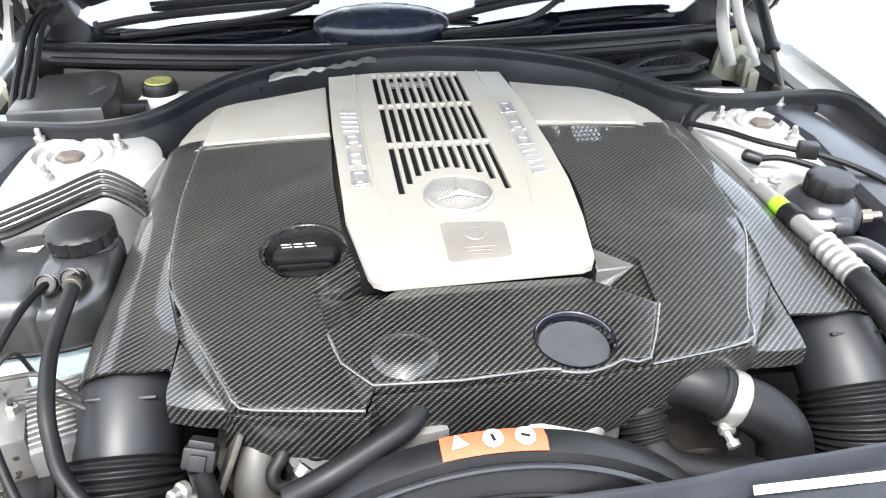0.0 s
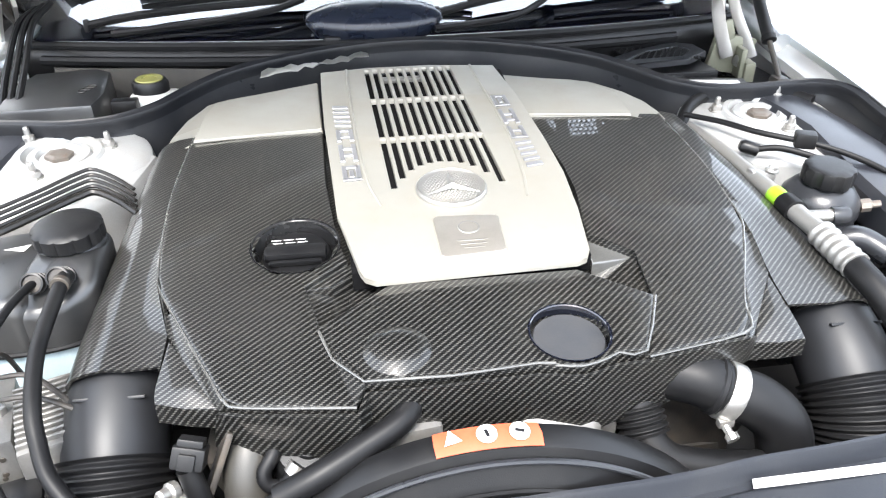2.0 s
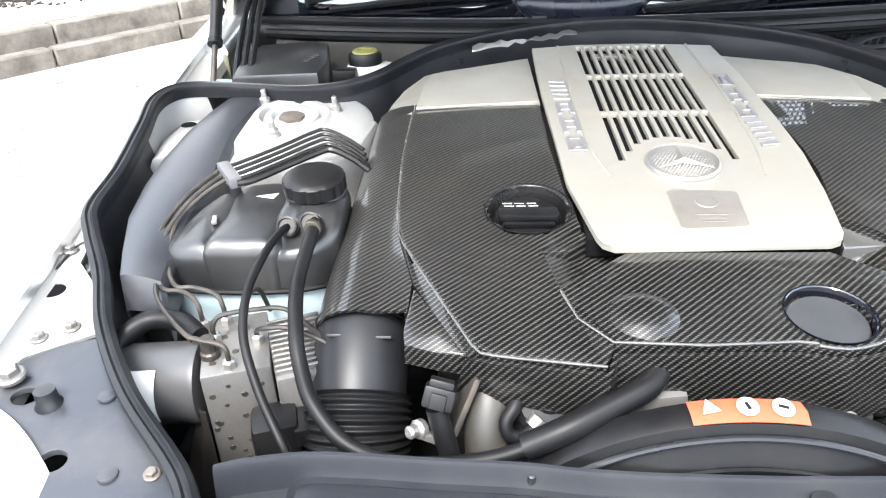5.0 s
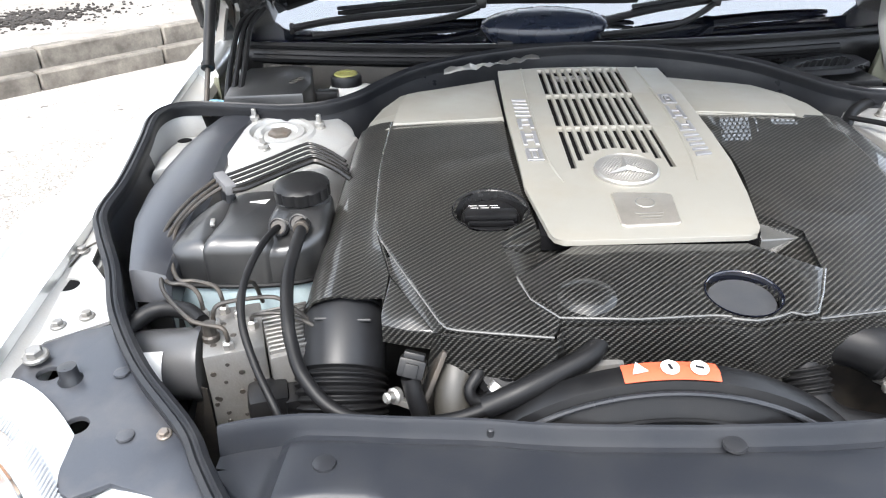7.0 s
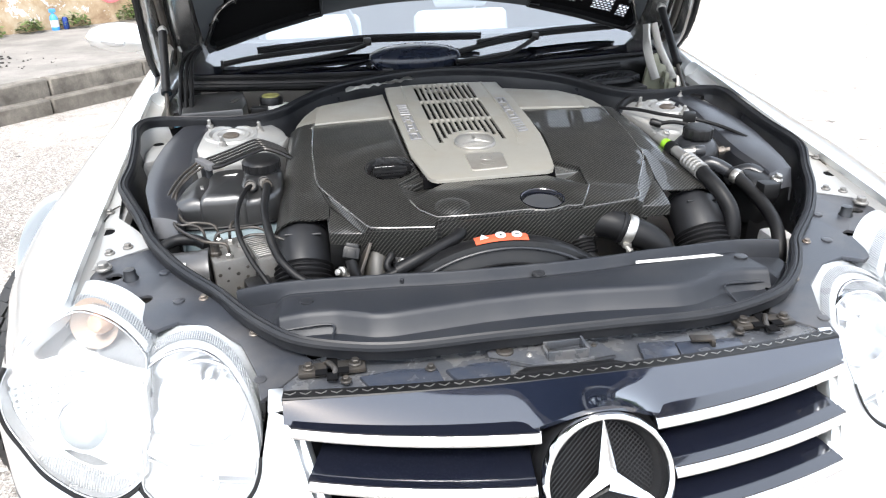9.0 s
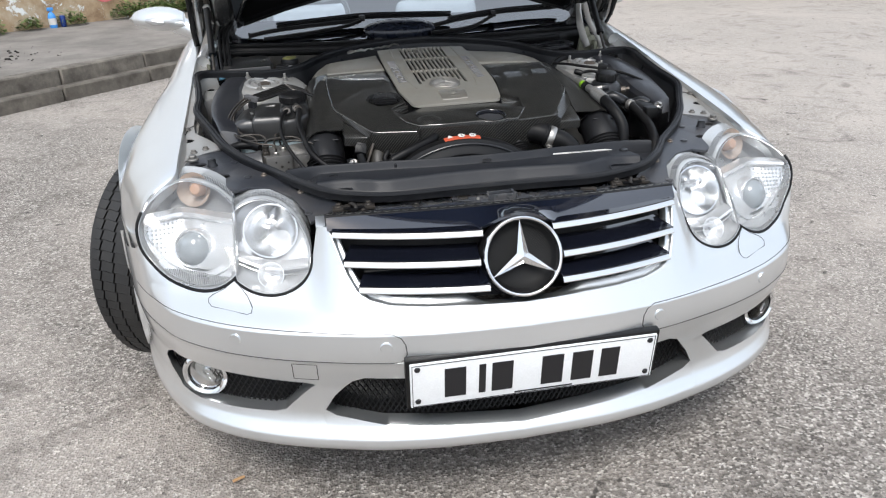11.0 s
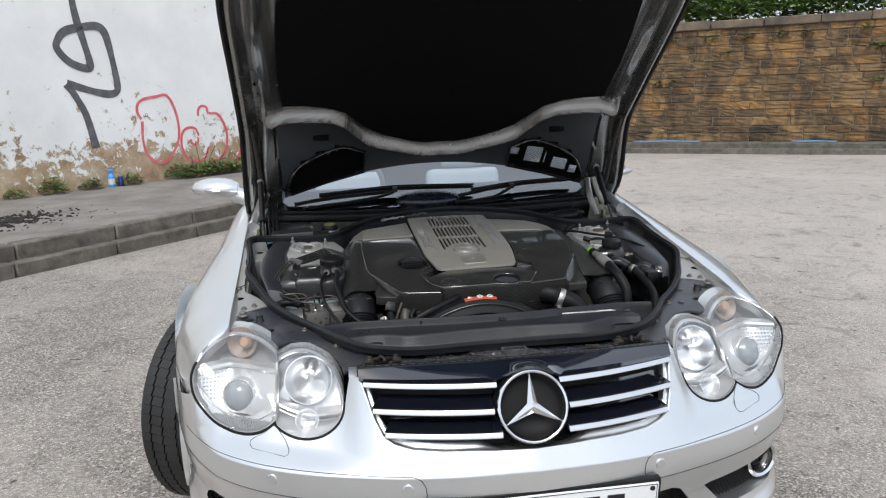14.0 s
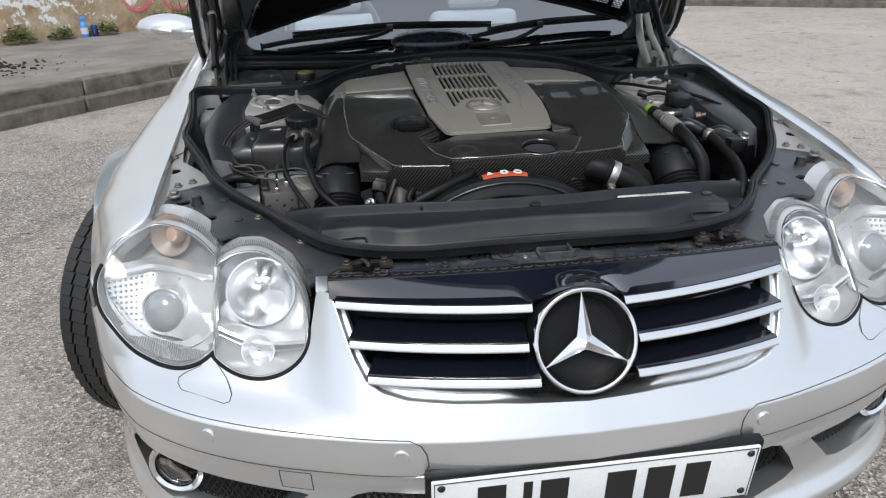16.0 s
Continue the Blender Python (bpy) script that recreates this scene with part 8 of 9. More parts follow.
# ---- brake control unit with its pipes ----
absu = thing("brake_control_unit", "bare alloy brake control block with steel pipes and a black motor", "brake unit", at=(-0.49, 0.60, 0.60))
ABSM = Matrix.Rotation(radians(17), 4, "Z")
UNIT = Matrix.Translation((-0.494, 0.603, 0.715)) @ ABSM
blk = part("valve_block", box(-0.494, 0.603, 0.715, 0.068, 0.100, 0.140, 0.003, ABSM), CAST_ALLOY, absu, "bare alloy valve block")
random.seed(4)
# undrilled: dark discs on the faces paint the shade of the drillings
for k in range(22):
    q = UNIT @ Vector((random.uniform(-0.030, 0.030), -0.0502, random.uniform(-0.06, 0.055)))
    r = random.choice((0.0025, 0.003, 0.0035)) if k else 0.007
    part("drilling", lathe([(r, 0), (r * 0.85, 0.0006), (0, 0.0006)], facing(q, ABSM @ Vector((0, -1, 0))), 10), DARK_METAL, blk)
for k in range(5):
    q = UNIT @ Vector((-0.022 + 0.011 * k, -0.030 + 0.014 * ((k * 3) % 5), 0.0702))
    part("drilling", lathe([(0.0038, 0), (0.0032, 0.0006), (0, 0.0006)], facing(q, (0, 0, 1)), 10), DARK_METAL, blk)
MOTOR_CASE = surface("satin_grey_motor_case", (0.06, 0.06, 0.062), 0.34, 0.2, (0.09, 0.085, 0.078), 0.35, 500, 0.08, patch=18)
motor = part("pump_motor", lathe([(0.0, -0.070), (0.038, -0.070), (0.042, -0.064), (0.042, 0.036), (0.045, 0.045), (0.045, 0.052), (0, 0.052)], facing((-0.575, 0.580, 0.750), (1, 0.06, 0.02)), 32), MOTOR_CASE, absu, "dark grey pump motor")
part("motor_label", sheet([[Vector((-0.575, 0.580, 0.750)) + Vector((h, -0.0445 * math.cos(a) + 0.06 * h, 0.0445 * math.sin(a))) for a in [radians(-20 + 75 * k / 8) for k in range(9)]] for h in (-0.016, 0.016)], 0.0006), WHITE_STICK, motor, "white label with fine print")
CTRL = Matrix.Translation((-0.428, 0.603, 0.735)) @ Matrix.Rotation(radians(21), 4, "Z")
ctrl = part("control_box", box(-0.428, 0.603, 0.735, 0.058, 0.105, 0.098, 0.004, Matrix.Rotation(radians(21), 4, "Z")), CAST_ALLOY, absu, "finned grey control box")
for k in range(11):
    q = CTRL @ Vector((0.0, -0.044 + 0.0086 * k, 0.051))
    part("fin", box(*q, 0.056, 0.0034, 0.007, 0.001, Matrix.Rotation(radians(21), 4, "Z"), None, 1), CAST_ALLOY, ctrl)
part("box_flange", box(*(CTRL @ Vector((0.031, -0.01, 0.030))), 0.006, 0.115, 0.012, 0.002, Matrix.Rotation(radians(21), 4, "Z")), CAST_ALLOY, ctrl)
plug = part("plug", box(-0.440, 0.530, 0.712, 0.046, 0.044, 0.085, 0.010, ABSM), BLACK_PLASTIC, absu, "black multi-pin plug")
part("plug_lever", box(-0.415, 0.532, 0.738, 0.016, 0.036, 0.020, 0.003, ABSM), BLACK_PLASTIC, plug)
part("side_bracket", sheet([[UNIT @ Vector((-0.036, -0.054, z)), UNIT @ Vector((-0.042 - 0.012 * max(0.0, 0.01 - z) / 0.06, -0.050, z)), UNIT @ Vector((-0.048 - 0.02 * max(0.0, 0.01 - z) / 0.06, -0.030, z))] for z in (0.030, 0.010, -0.02, -0.05, -0.09)], 0.002), DARK_METAL, absu, "dark folded bracket")
RISES = {
    (-0.536, 0.628): [(-0.536, 0.629, 0.808), (-0.545, 0.638, 0.817), (-0.562, 0.648, 0.819), (-0.582, 0.652, 0.820), (-0.604, 0.685, 0.828), (-0.610, 0.735, 0.848), (-0.592, 0.785, 0.868), (-0.566, 0.835, 0.880)],
    (-0.487, 0.562): [(-0.486, 0.561, 0.802), (-0.491, 0.563, 0.812), (-0.514, 0.567, 0.815), (-0.533, 0.577, 0.817), (-0.580, 0.632, 0.820), (-0.594, 0.675, 0.828), (-0.602, 0.730, 0.846), (-0.584, 0.778, 0.867), (-0.556, 0.822, 0.880)],
    (-0.513, 0.636): [(-0.513, 0.635, 0.808), (-0.522, 0.643, 0.818), (-0.548, 0.653, 0.820), (-0.570, 0.656, 0.821), (-0.588, 0.690, 0.830), (-0.596, 0.745, 0.850), (-0.574, 0.785, 0.868), (-0.547, 0.808, 0.880)],
    (-0.515, 0.605): [(-0.514, 0.603, 0.804), (-0.505, 0.608, 0.815), (-0.470, 0.618, 0.816), (-0.443, 0.620, 0.815), (-0.419, 0.606, 0.808), (-0.390, 0.585, 0.795), (-0.375, 0.590, 0.76)],
    (-0.492, 0.626): [(-0.491, 0.627, 0.808), (-0.487, 0.642, 0.818), (-0.482, 0.664, 0.810), (-0.478, 0.676, 0.775)],
    (-0.470, 0.604): [(-0.469, 0.602, 0.800), (-0.455, 0.590, 0.812), (-0.429, 0.590, 0.812), (-0.392, 0.578, 0.803), (-0.375, 0.585, 0.77)],
}
for (x, y), run in RISES.items():
    base = Vector((x, y, 0.785))
    part("pipe_nut", lathe([(0.0, 0), (0.0065, 0), (0.0065, 0.008), (0.0045, 0.010), (0, 0.010)], facing(base, (0, 0, 1)), 6), STEEL, absu, smooth=False)
    part("brake_pipe", tube([base] + run, 0.0027, 8, 6), DARK_METAL, absu)
part("pressure_sensor", lathe([(0.0, 0), (0.010, 0), (0.010, 0.006), (0.008, 0.008), (0.008, 0.022), (0.0, 0.022)], facing((-0.512, 0.580, 0.785), (0, 0, 1)), 12), DARK_METAL, absu, smooth=False)
part("feed_hose", tube([(-0.625, 0.580, 0.780), (-0.602, 0.606, 0.798), (-0.581, 0.618, 0.803), (-0.549, 0.614, 0.802), (-0.527, 0.597, 0.797)], 0.0105, 12, 5), RUBBER, absu)
part("unit_stand", box(-0.49, 0.62, 0.53, 0.17, 0.10, 0.26, 0.01), BLACK_PLASTIC, car)

LINE_METAL = surface("dark_coated_line", (0.020, 0.019, 0.018), 0.32, 0.5, (0.06, 0.05, 0.04), 0.4, 500, 0.1, patch=25)
# bundle of brake lines over the tower, held by a grey clamp
bundle = thing("brake_line_bundle", "five dark steel brake lines held by a grey clamp", "brake lines", at=(-0.52, 0.93, 0.865))
for k in range(5):
    f = k / 4
    mid = Vector((-0.462, 0.958, 0.885)).lerp(Vector((-0.442, 0.890, 0.882)), f)
    part("brake_line", tube([Vector((-0.566, 0.835, 0.880)).lerp(Vector((-0.532, 0.790, 0.880)), f), Vector((-0.547, 0.850, 0.882)).lerp(Vector((-0.515, 0.800, 0.880)), f), Vector((-0.505, 0.900, 0.884)).lerp(Vector((-0.480, 0.842, 0.882)), f), mid + Vector((-0.012, -0.012, 0)), mid + Vector((0.006, 0.0, 0)), Vector((-0.425, 0.938, 0.880)).lerp(Vector((-0.405, 0.872, 0.876)), f), Vector((-0.398, 0.915, 0.872)).lerp(Vector((-0.380, 0.850, 0.868)), f)], 0.0026 if k < 4 else 0.0046, 8, 6), LINE_METAL, bundle)
part("line_clamp", box(-0.549, 0.815, 0.881, 0.015, 0.062, 0.014, 0.002, Matrix.Rotation(radians(32), 4, "Z")), surface("pale_grey_clamp", (0.095, 0.095, 0.10), 0.5, 0, (0.2, 0.19, 0.17), 0.3, 300, 0.05), bundle, "pale grey plastic clamp")
part("clamp_foot", box(-0.549, 0.820, 0.850, 0.014, 0.03, 0.05, 0.003, Matrix.Rotation(radians(32), 4, "Z")), GREY_PLASTIC, bundle)

# ---- fuse box, brake fluid reservoir ----
fuse = thing("fuse_box", "black lidded fuse box behind the suspension tower", "fuse box", at=(-0.585, 1.26, 0.845))
part("lid", slab([(-0.650, 1.165), (-0.505, 1.155), (-0.500, 1.215), (-0.52, 1.335), (-0.55, 1.36), (-0.655, 1.365), (-0.672, 1.30)], lambda x, y: 0.912 + 0.02 * (y - 1.16) - 0.20 * max(0, -0.62 - x), 0.066, (), 0.006), TANK_PLASTIC, fuse, "charcoal plastic lid")
part("base", slab([(-0.645, 1.17), (-0.51, 1.16), (-0.52, 1.335), (-0.65, 1.36)], lambda x, y: 0.852, 0.02), BLACK_PLASTIC, fuse)
for k in range(3):
    part("lid_mark", lathe([(0.006, 0), (0.007, 0.0008), (0.0075, 0), (0.006, 0)], facing((-0.535 + 0.004 * k, 1.222 + 0.012 * k, 0.9145), (0, -0.05, 1)), 14), DARK_METAL, fuse)
brf = thing("brake_fluid_reservoir", "brake fluid reservoir with a faded yellow cap", "reservoir", at=(-0.435, 1.235, 0.845))
part("bottle", box(-0.440, 1.262, 0.865, 0.085, 0.10, 0.05, 0.014), WHITE_STICK, brf, "off-white translucent bottle")
part("cap", lathe([(0.030, -0.012), (0.030, 0.008), (0.026, 0.014), (0.0, 0.015)], facing((-0.447, 1.290, 0.896), (0, -0.05, 1)), 28), BLACK_PLASTIC, brf)
part("cap_top", lathe([(0.023, 0), (0.0215, 0.002), (0.012, 0.0025), (0.012, 0.001), (0, 0.001)], facing((-0.447, 1.290, 0.9105), (0, -0.05, 1)), 28), YELLOW_CAP, brf, "faded yellow disc")
part("plug", box(-0.47, 1.205, 0.893, 0.04, 0.025, 0.02, 0.004), BLACK_PLASTIC, brf)
washer = thing("washer_filler", "light blue washer filler lid", "filler cap", at=(-0.685, 1.185, 0.845))
part("lid", lathe([(0.036, 0.03), (0.037, 0.036), (0.033, 0.041), (0, 0.042)], facing((-0.685, 1.185, 0.845), (0, 0, 1)), 26), surface("light_blue_plastic", (0.20, 0.45, 0.62), 0.4, 0, (0.3, 0.35, 0.4), 0.3, 300, 0), washer)
part("neck", lathe([(0.030, 0.0), (0.030, 0.032)], facing((-0.685, 1.185, 0.845), (0, 0, 1)), 20), BLACK_PLASTIC, washer)

# ---- other side: power steering reservoir, air-conditioning pipe, hoses, relay boxes ----
psr = thing("power_steering_reservoir", "round black fluid reservoir with a knurled cap", "reservoir", at=(0.478, 0.785, 0.74))
part("bowl", lathe([(0.030, -0.10), (0.046, -0.085), (0.049, -0.05), (0.0475, -0.042), (0.050, -0.036), (0.048, -0.018), (0.038, -0.005), (0.028, 0.0), (0.0, 0.002)], facing((0.482, 0.798, 0.868), (0, -0.1, 1)), 36), GREY_PLASTIC, psr)
cap_rows2 = []
for k, (r, h) in enumerate(((0.027, 0.0), (0.0295, 0.003), (0.0295, 0.020), (0.0285, 0.0235), (0.0265, 0.0245), (0.020, 0.0255), (0.0, 0.026))):
    cap_rows2.append([facing((0.482, 0.798, 0.868), (0, -0.1, 1)) @ Vector(((r * (1 + (0.07 if k in (1, 2, 3, 4) and i % 8 < 5 else 0))) * math.cos(2 * math.pi * i / 64), (r * (1 + (0.07 if k in (1, 2, 3, 4) and i % 8 < 5 else 0))) * math.sin(2 * math.pi * i / 64), h)) for i in range(64)])
part("cap", sheet(cap_rows2, 0, True), BLACK_PLASTIC, psr, "knurled black cap")
part("outlet", tube([(0.462, 0.742, 0.822), (0.456, 0.722, 0.818), (0.452, 0.705, 0.816)], 0.011, 12, 4), BLACK_PLASTIC, psr)
part("side_bolt", lathe([(0.009, 0), (0.009, 0.012), (0.005, 0.014), (0.005, 0.024), (0, 0.024)], facing((0.522, 0.775, 0.842), (1, -0.3, 0.2)), 8), RUSTY, psr)
acp = thing("air_conditioning_pipe", "dull alloy pipe with a lime green band and a black hose", "pipe", at=(0.405, 0.52, 0.70))
part("alloy_pipe", tube([(0.410, 1.07, 0.856), (0.408, 1.01, 0.862), (0.407, 0.90, 0.864), (0.405, 0.84, 0.864), (0.4045, 0.78, 0.8635)], 0.0112, 14, 6), ALLOY_PIPE, acp, "dull alloy pipe")
part("green_band", tube([(0.4045, 0.784, 0.8636), (0.404, 0.760, 0.8632)], 0.0119, 16, 0), GREEN_TAPE, acp, "lime green tape")
part("black_sleeve", tube([(0.404, 0.760, 0.8632), (0.4035, 0.734, 0.8628)], 0.0142, 16, 0), RUBBER, acp)
part("alloy_pipe", tube([(0.4035, 0.735, 0.8628), (0.4035, 0.71, 0.862), (0.404, 0.68, 0.861)], 0.0112, 14, 4), ALLOY_PIPE, acp)
part("crimped_ferrule", tube([(0.404 + 0.0002 * k, 0.686 - 0.0045 * k, 0.8605 - 0.0006 * k) for k in range(15)], 0.0155, 18, 3, scale=lambda s: 1 + 0.07 * math.sin(s * 34)), ALLOY_PIPE, acp, "crimped alloy ferrule")
part("rubber_hose", tube([(0.407, 0.626, 0.852), (0.410, 0.598, 0.845), (0.418, 0.565, 0.828), (0.428, 0.54, 0.80), (0.428, 0.525, 0.76), (0.420, 0.515, 0.70)], 0.0145, 14, 6), RUBBER, acp)
part("service_port", tube([(0.412, 0.722, 0.862), (0.428, 0.717, 0.864), (0.438, 0.714, 0.866)], 0.008, 10, 4), STEEL, acp)
part("port_cap", lathe([(0.011, -0.008), (0.011, 0.008), (0.009, 0.011), (0, 0.011)], facing((0.444, 0.712, 0.866), (1, -0.3, 0.15)), 12), GREY_PLASTIC, acp)
part("bracket", box(0.414, 0.835, 0.866, 0.036, 0.016, 0.014, 0.004, Matrix.Rotation(radians(10), 4, "Y")), STEEL, acp)
bolt((0.428, 0.834, 0.872), (0.2, -0.1, 1), 0.006, STEEL, acp)
heater = hose("black hose with a bright clip beside the reservoir", [(0.452, 0.712, 0.817), (0.468, 0.700, 0.832), (0.482, 0.682, 0.833), (0.499, 0.655, 0.825), (0.510, 0.61, 0.808), (0.514, 0.56, 0.790), (0.507, 0.51, 0.77), (0.495, 0.475, 0.74), (0.49, 0.465, 0.70)], 0.0125)
clip(heater, (0.499, 0.655, 0.8255), (0.4, -0.9, -0.15), 0.0130, STEEL, 0.007)
part("elbow", tube([(0.446, 0.705, 0.836), (0.462, 0.698, 0.842), (0.476, 0.688, 0.838), (0.49, 0.67, 0.830)], 0.0150, 12, 4), GREY_PLASTIC, heater)
cable_l = hose("thin black cable over the suspension tower", [(0.398, 1.035, 0.884), (0.43, 0.985, 0.888), (0.46, 0.935, 0.888), (0.495, 0.905, 0.886), (0.535, 0.885, 0.880), (0.57, 0.85, 0.872), (0.60, 0.80, 0.86)], 0.0042, RUBBER, "cable", 8)
part("connector", box(0.51, 0.895, 0.888, 0.028, 0.024, 0.022, 0.004, Matrix.Rotation(radians(-25), 4, "Z")), BLACK_PLASTIC, cable_l)
hose("black hose curling round the suspension tower", [(0.392, 1.03, 0.86), (0.42, 1.07, 0.882), (0.47, 1.10, 0.893), (0.54, 1.105, 0.897), (0.59, 1.09, 0.894), (0.62, 1.05, 0.888)], 0.0095, RUBBER, "hose", 8)
sensor = hose("short black sensor lead on the suspension tower", [(0.445, 0.905, 0.874), (0.47, 0.89, 0.880), (0.50, 0.87, 0.876), (0.525, 0.855, 0.868)], 0.0045, RUBBER, "cable", 6)
part("sensor_plug", lathe([(0.009, -0.01), (0.009, 0.012), (0.006, 0.016), (0, 0.016)], facing((0.44, 0.91, 0.874), (-1, 0.4, 0.3)), 10), BLACK_PLASTIC, sensor)
pump = thing("air_pump", "black ribbed pump beside the wing", "pump", at=(0.55, 0.665, 0.68))
part("pump_body", lathe([(0.0, -0.05), (0.045, -0.05), (0.048, -0.03), (0.044, -0.01), (0.046, 0.01), (0.043, 0.03), (0.03, 0.04), (0, 0.041)], facing((0.55, 0.665, 0.785), (0.1, -0.2, 1)), 30), BLACK_PLASTIC, pump)
part("pump_neck", tube([(0.515, 0.715, 0.80), (0.53, 0.70, 0.815), (0.55, 0.69, 0.822), (0.565, 0.675, 0.815)], 0.016, 12, 5), GREY_PLASTIC, pump)
bolt((0.575, 0.635, 0.818), (0.2, -0.2, 1), 0.008, STEEL, pump, h=0.014)
part("pump_stand", box(0.55, 0.66, 0.70, 0.05, 0.06, 0.08, 0.005), BLACK_PLASTIC, pump)
part("plug", box(0.535, 0.60, 0.815, 0.035, 0.03, 0.03, 0.005), BLACK_PLASTIC, pump)
bottle_w = thing("white_bottle", "off-white fluid bottle deep in the bay", "bottle", at=(0.545, 0.56, 0.60))
part("body", box(0.545, 0.56, 0.67, 0.05, 0.06, 0.14, 0.012), WHITE_STICK, bottle_w)
relay = thing("relay_box", "black relay box with a white label", "relay box", at=(0.51, 1.19, 0.845))
part("case", box(0.515, 1.195, 0.862, 0.15, 0.09, 0.035, 0.006, Matrix.Rotation(radians(-12), 4, "Z")), BLACK_PLASTIC, relay)
part("label", box(0.528, 1.185, 0.881, 0.085, 0.05, 0.002, 0.0006, Matrix.Rotation(radians(-12), 4, "Z")), WHITE_STICK, relay, "crumpled white label")
part("plug", box(0.455, 1.205, 0.884, 0.045, 0.035, 0.014, 0.004, Matrix.Rotation(radians(-12), 4, "Z")), BLACK_PLASTIC, relay)
shelf = part("bay_shelf", box(0.0, 0.62, 0.575, 1.1, 0.32, 0.02, 0.004), BLACK_PLASTIC, car)

# ---- yard: graffiti, weeds, litter ----
def wall_stroke(pts, width, mat):
    return stroke(pts, width, mat, wall_west, "graffiti_stroke")


wall_stroke([(1.23, 2.90), (1.27, 2.52), (1.33, 2.23), (1.38, 1.95), (1.33, 1.88), (1.12, 1.95), (0.98, 2.10), (0.97, 2.21), (1.10, 2.36), (1.38, 2.43), (1.55, 2.44), (1.64, 2.35), (1.69, 2.09), (1.73, 1.72), (1.72, 1.58), (1.61, 1.53), (1.38, 1.57), (1.03, 1.68)], 0.12, GRAFFITI_GREY)
wall_stroke([(1.02, 1.67), (1.10, 1.55), (1.22, 1.29), (1.28, 1.01), (1.31, 0.80)], 0.12, GRAFFITI_GREY)
wall_stroke([(2.03, 1.16), (1.98, 1.26), (2.0, 1.38), (2.11, 1.45), (2.3, 1.48), (2.46, 1.5), (2.56, 1.36), (2.62, 1.1), (2.59, 0.81), (2.41, 0.56), (2.22, 0.51), (2.07, 0.63), (2.02, 0.84), (2.04, 1.13)], 0.045, GRAFFITI_RED)
wall_stroke([(2.96, 0.87), (2.9, 0.98), (2.76, 0.99), (2.66, 0.89), (2.65, 0.67), (2.75, 0.51), (3.0, 0.49), (3.12, 0.68)], 0.045, GRAFFITI_RED)
wall_stroke([(2.98, 1.17), (2.99, 1.26), (3.05, 1.32), (3.14, 1.3), (3.17, 1.21), (3.34, 1.18), (3.46, 0.97), (3.47, 0.74), (3.37, 0.52), (3.2, 0.45)], 0.05, GRAFFITI_RED)
wall_stroke([(2.80, 0.82), (2.84, 0.74), (2.93, 0.76), (2.94, 0.84)], 0.04, GRAFFITI_RED)
wall_stroke([(3.6, 0.42), (3.72, 0.60), (3.78, 0.95), (3.9, 1.2), (4.1, 1.25)], 0.05, GRAFFITI_RED)


def leaf_clump(bm, centre, spread, height, count, size, rng):
    """Many small bent leaves on thin stalks round a point."""
    for _ in range(count):
        a, r = rng.uniform(0, 6.283), spread * math.sqrt(rng.random())
        top = height * (1 - 0.55 * (r / spread) ** 2) * rng.uniform(0.25, 1.0)
        p = Vector(centre) + Vector((r * math.cos(a), r * math.sin(a), top))
        d = Vector((math.cos(a) + rng.uniform(-0.8, 0.8), math.sin(a) + rng.uniform(-0.8, 0.8), rng.uniform(-0.3, 0.7))).normalized()
        side = d.cross(Vector((rng.uniform(-0.4, 0.4), rng.uniform(-0.4, 0.4), 1))).normalized()
        s = size * rng.uniform(0.6, 1.4)
        up = side.cross(d)
        v = [bm.verts.new(q) for q in (p - d * s, p - side * s * 0.38 - up * s * 0.1, p + d * s - up * s * 0.3, p + side * s * 0.38 - up * s * 0.1)]
        bm.faces.new((v[0], v[1], v[2]))
        bm.faces.new((v[0], v[2], v[3]))
    return bm


rng = random.Random(11)
for s, spread, height, count in ((0.15, 0.16, 0.14, 160), (0.62, 0.20, 0.24, 420), (1.12, 0.17, 0.18, 260), (1.66, 0.22, 0.20, 380), (-0.6, 0.2, 0.2, 300), (-1.6, 0.25, 0.22, 350)):
    p = WALL_AT + WALL_DIR * s - WALL_IN * 0.10
    weed = part("weed", leaf_clump(bmesh.new(), (p.x, p.y, 0.245), spread * 0.9, height, int(count * 0.7), 0.034, rng), LEAF)
    tagged(weed, "low green weed growing at the foot of the wall", "weed", "weeds along the wall")
hedge = bmesh.new()
for k in range(16):
    p = WALL_AT + WALL_DIR * (2.45 + 0.17 * k) - WALL_IN * 0.14
    leaf_clump(hedge, (p.x, p.y, 0.245), 0.2, 0.20 + 0.12 * rng.random(), 210, 0.036, rng)
tagged(part("hedge_weeds", hedge, LEAF), "dense strip of dark green weeds against the wall", "weeds", "", "stuff")
stalks = bmesh.new()
for k in range(14):
    p = WALL_AT + WALL_DIR * (2.7 + 0.12 * k) - WALL_IN * 0.12
    sweep(stalks, [Vector((p.x, p.y, 0.25)), Vector((p.x + rng.uniform(-0.05, 0.05), p.y, 0.5)), Vector((p.x + rng.uniform(-0.12, 0.12), p.y, rng.uniform(0.55, 0.85)))], circle(0.004, 4))
tagged(part("dry_stalks", stalks, SOIL), "thin dry brown weed stalks", "weeds", "", "stuff")
bank_bm = bmesh.new()
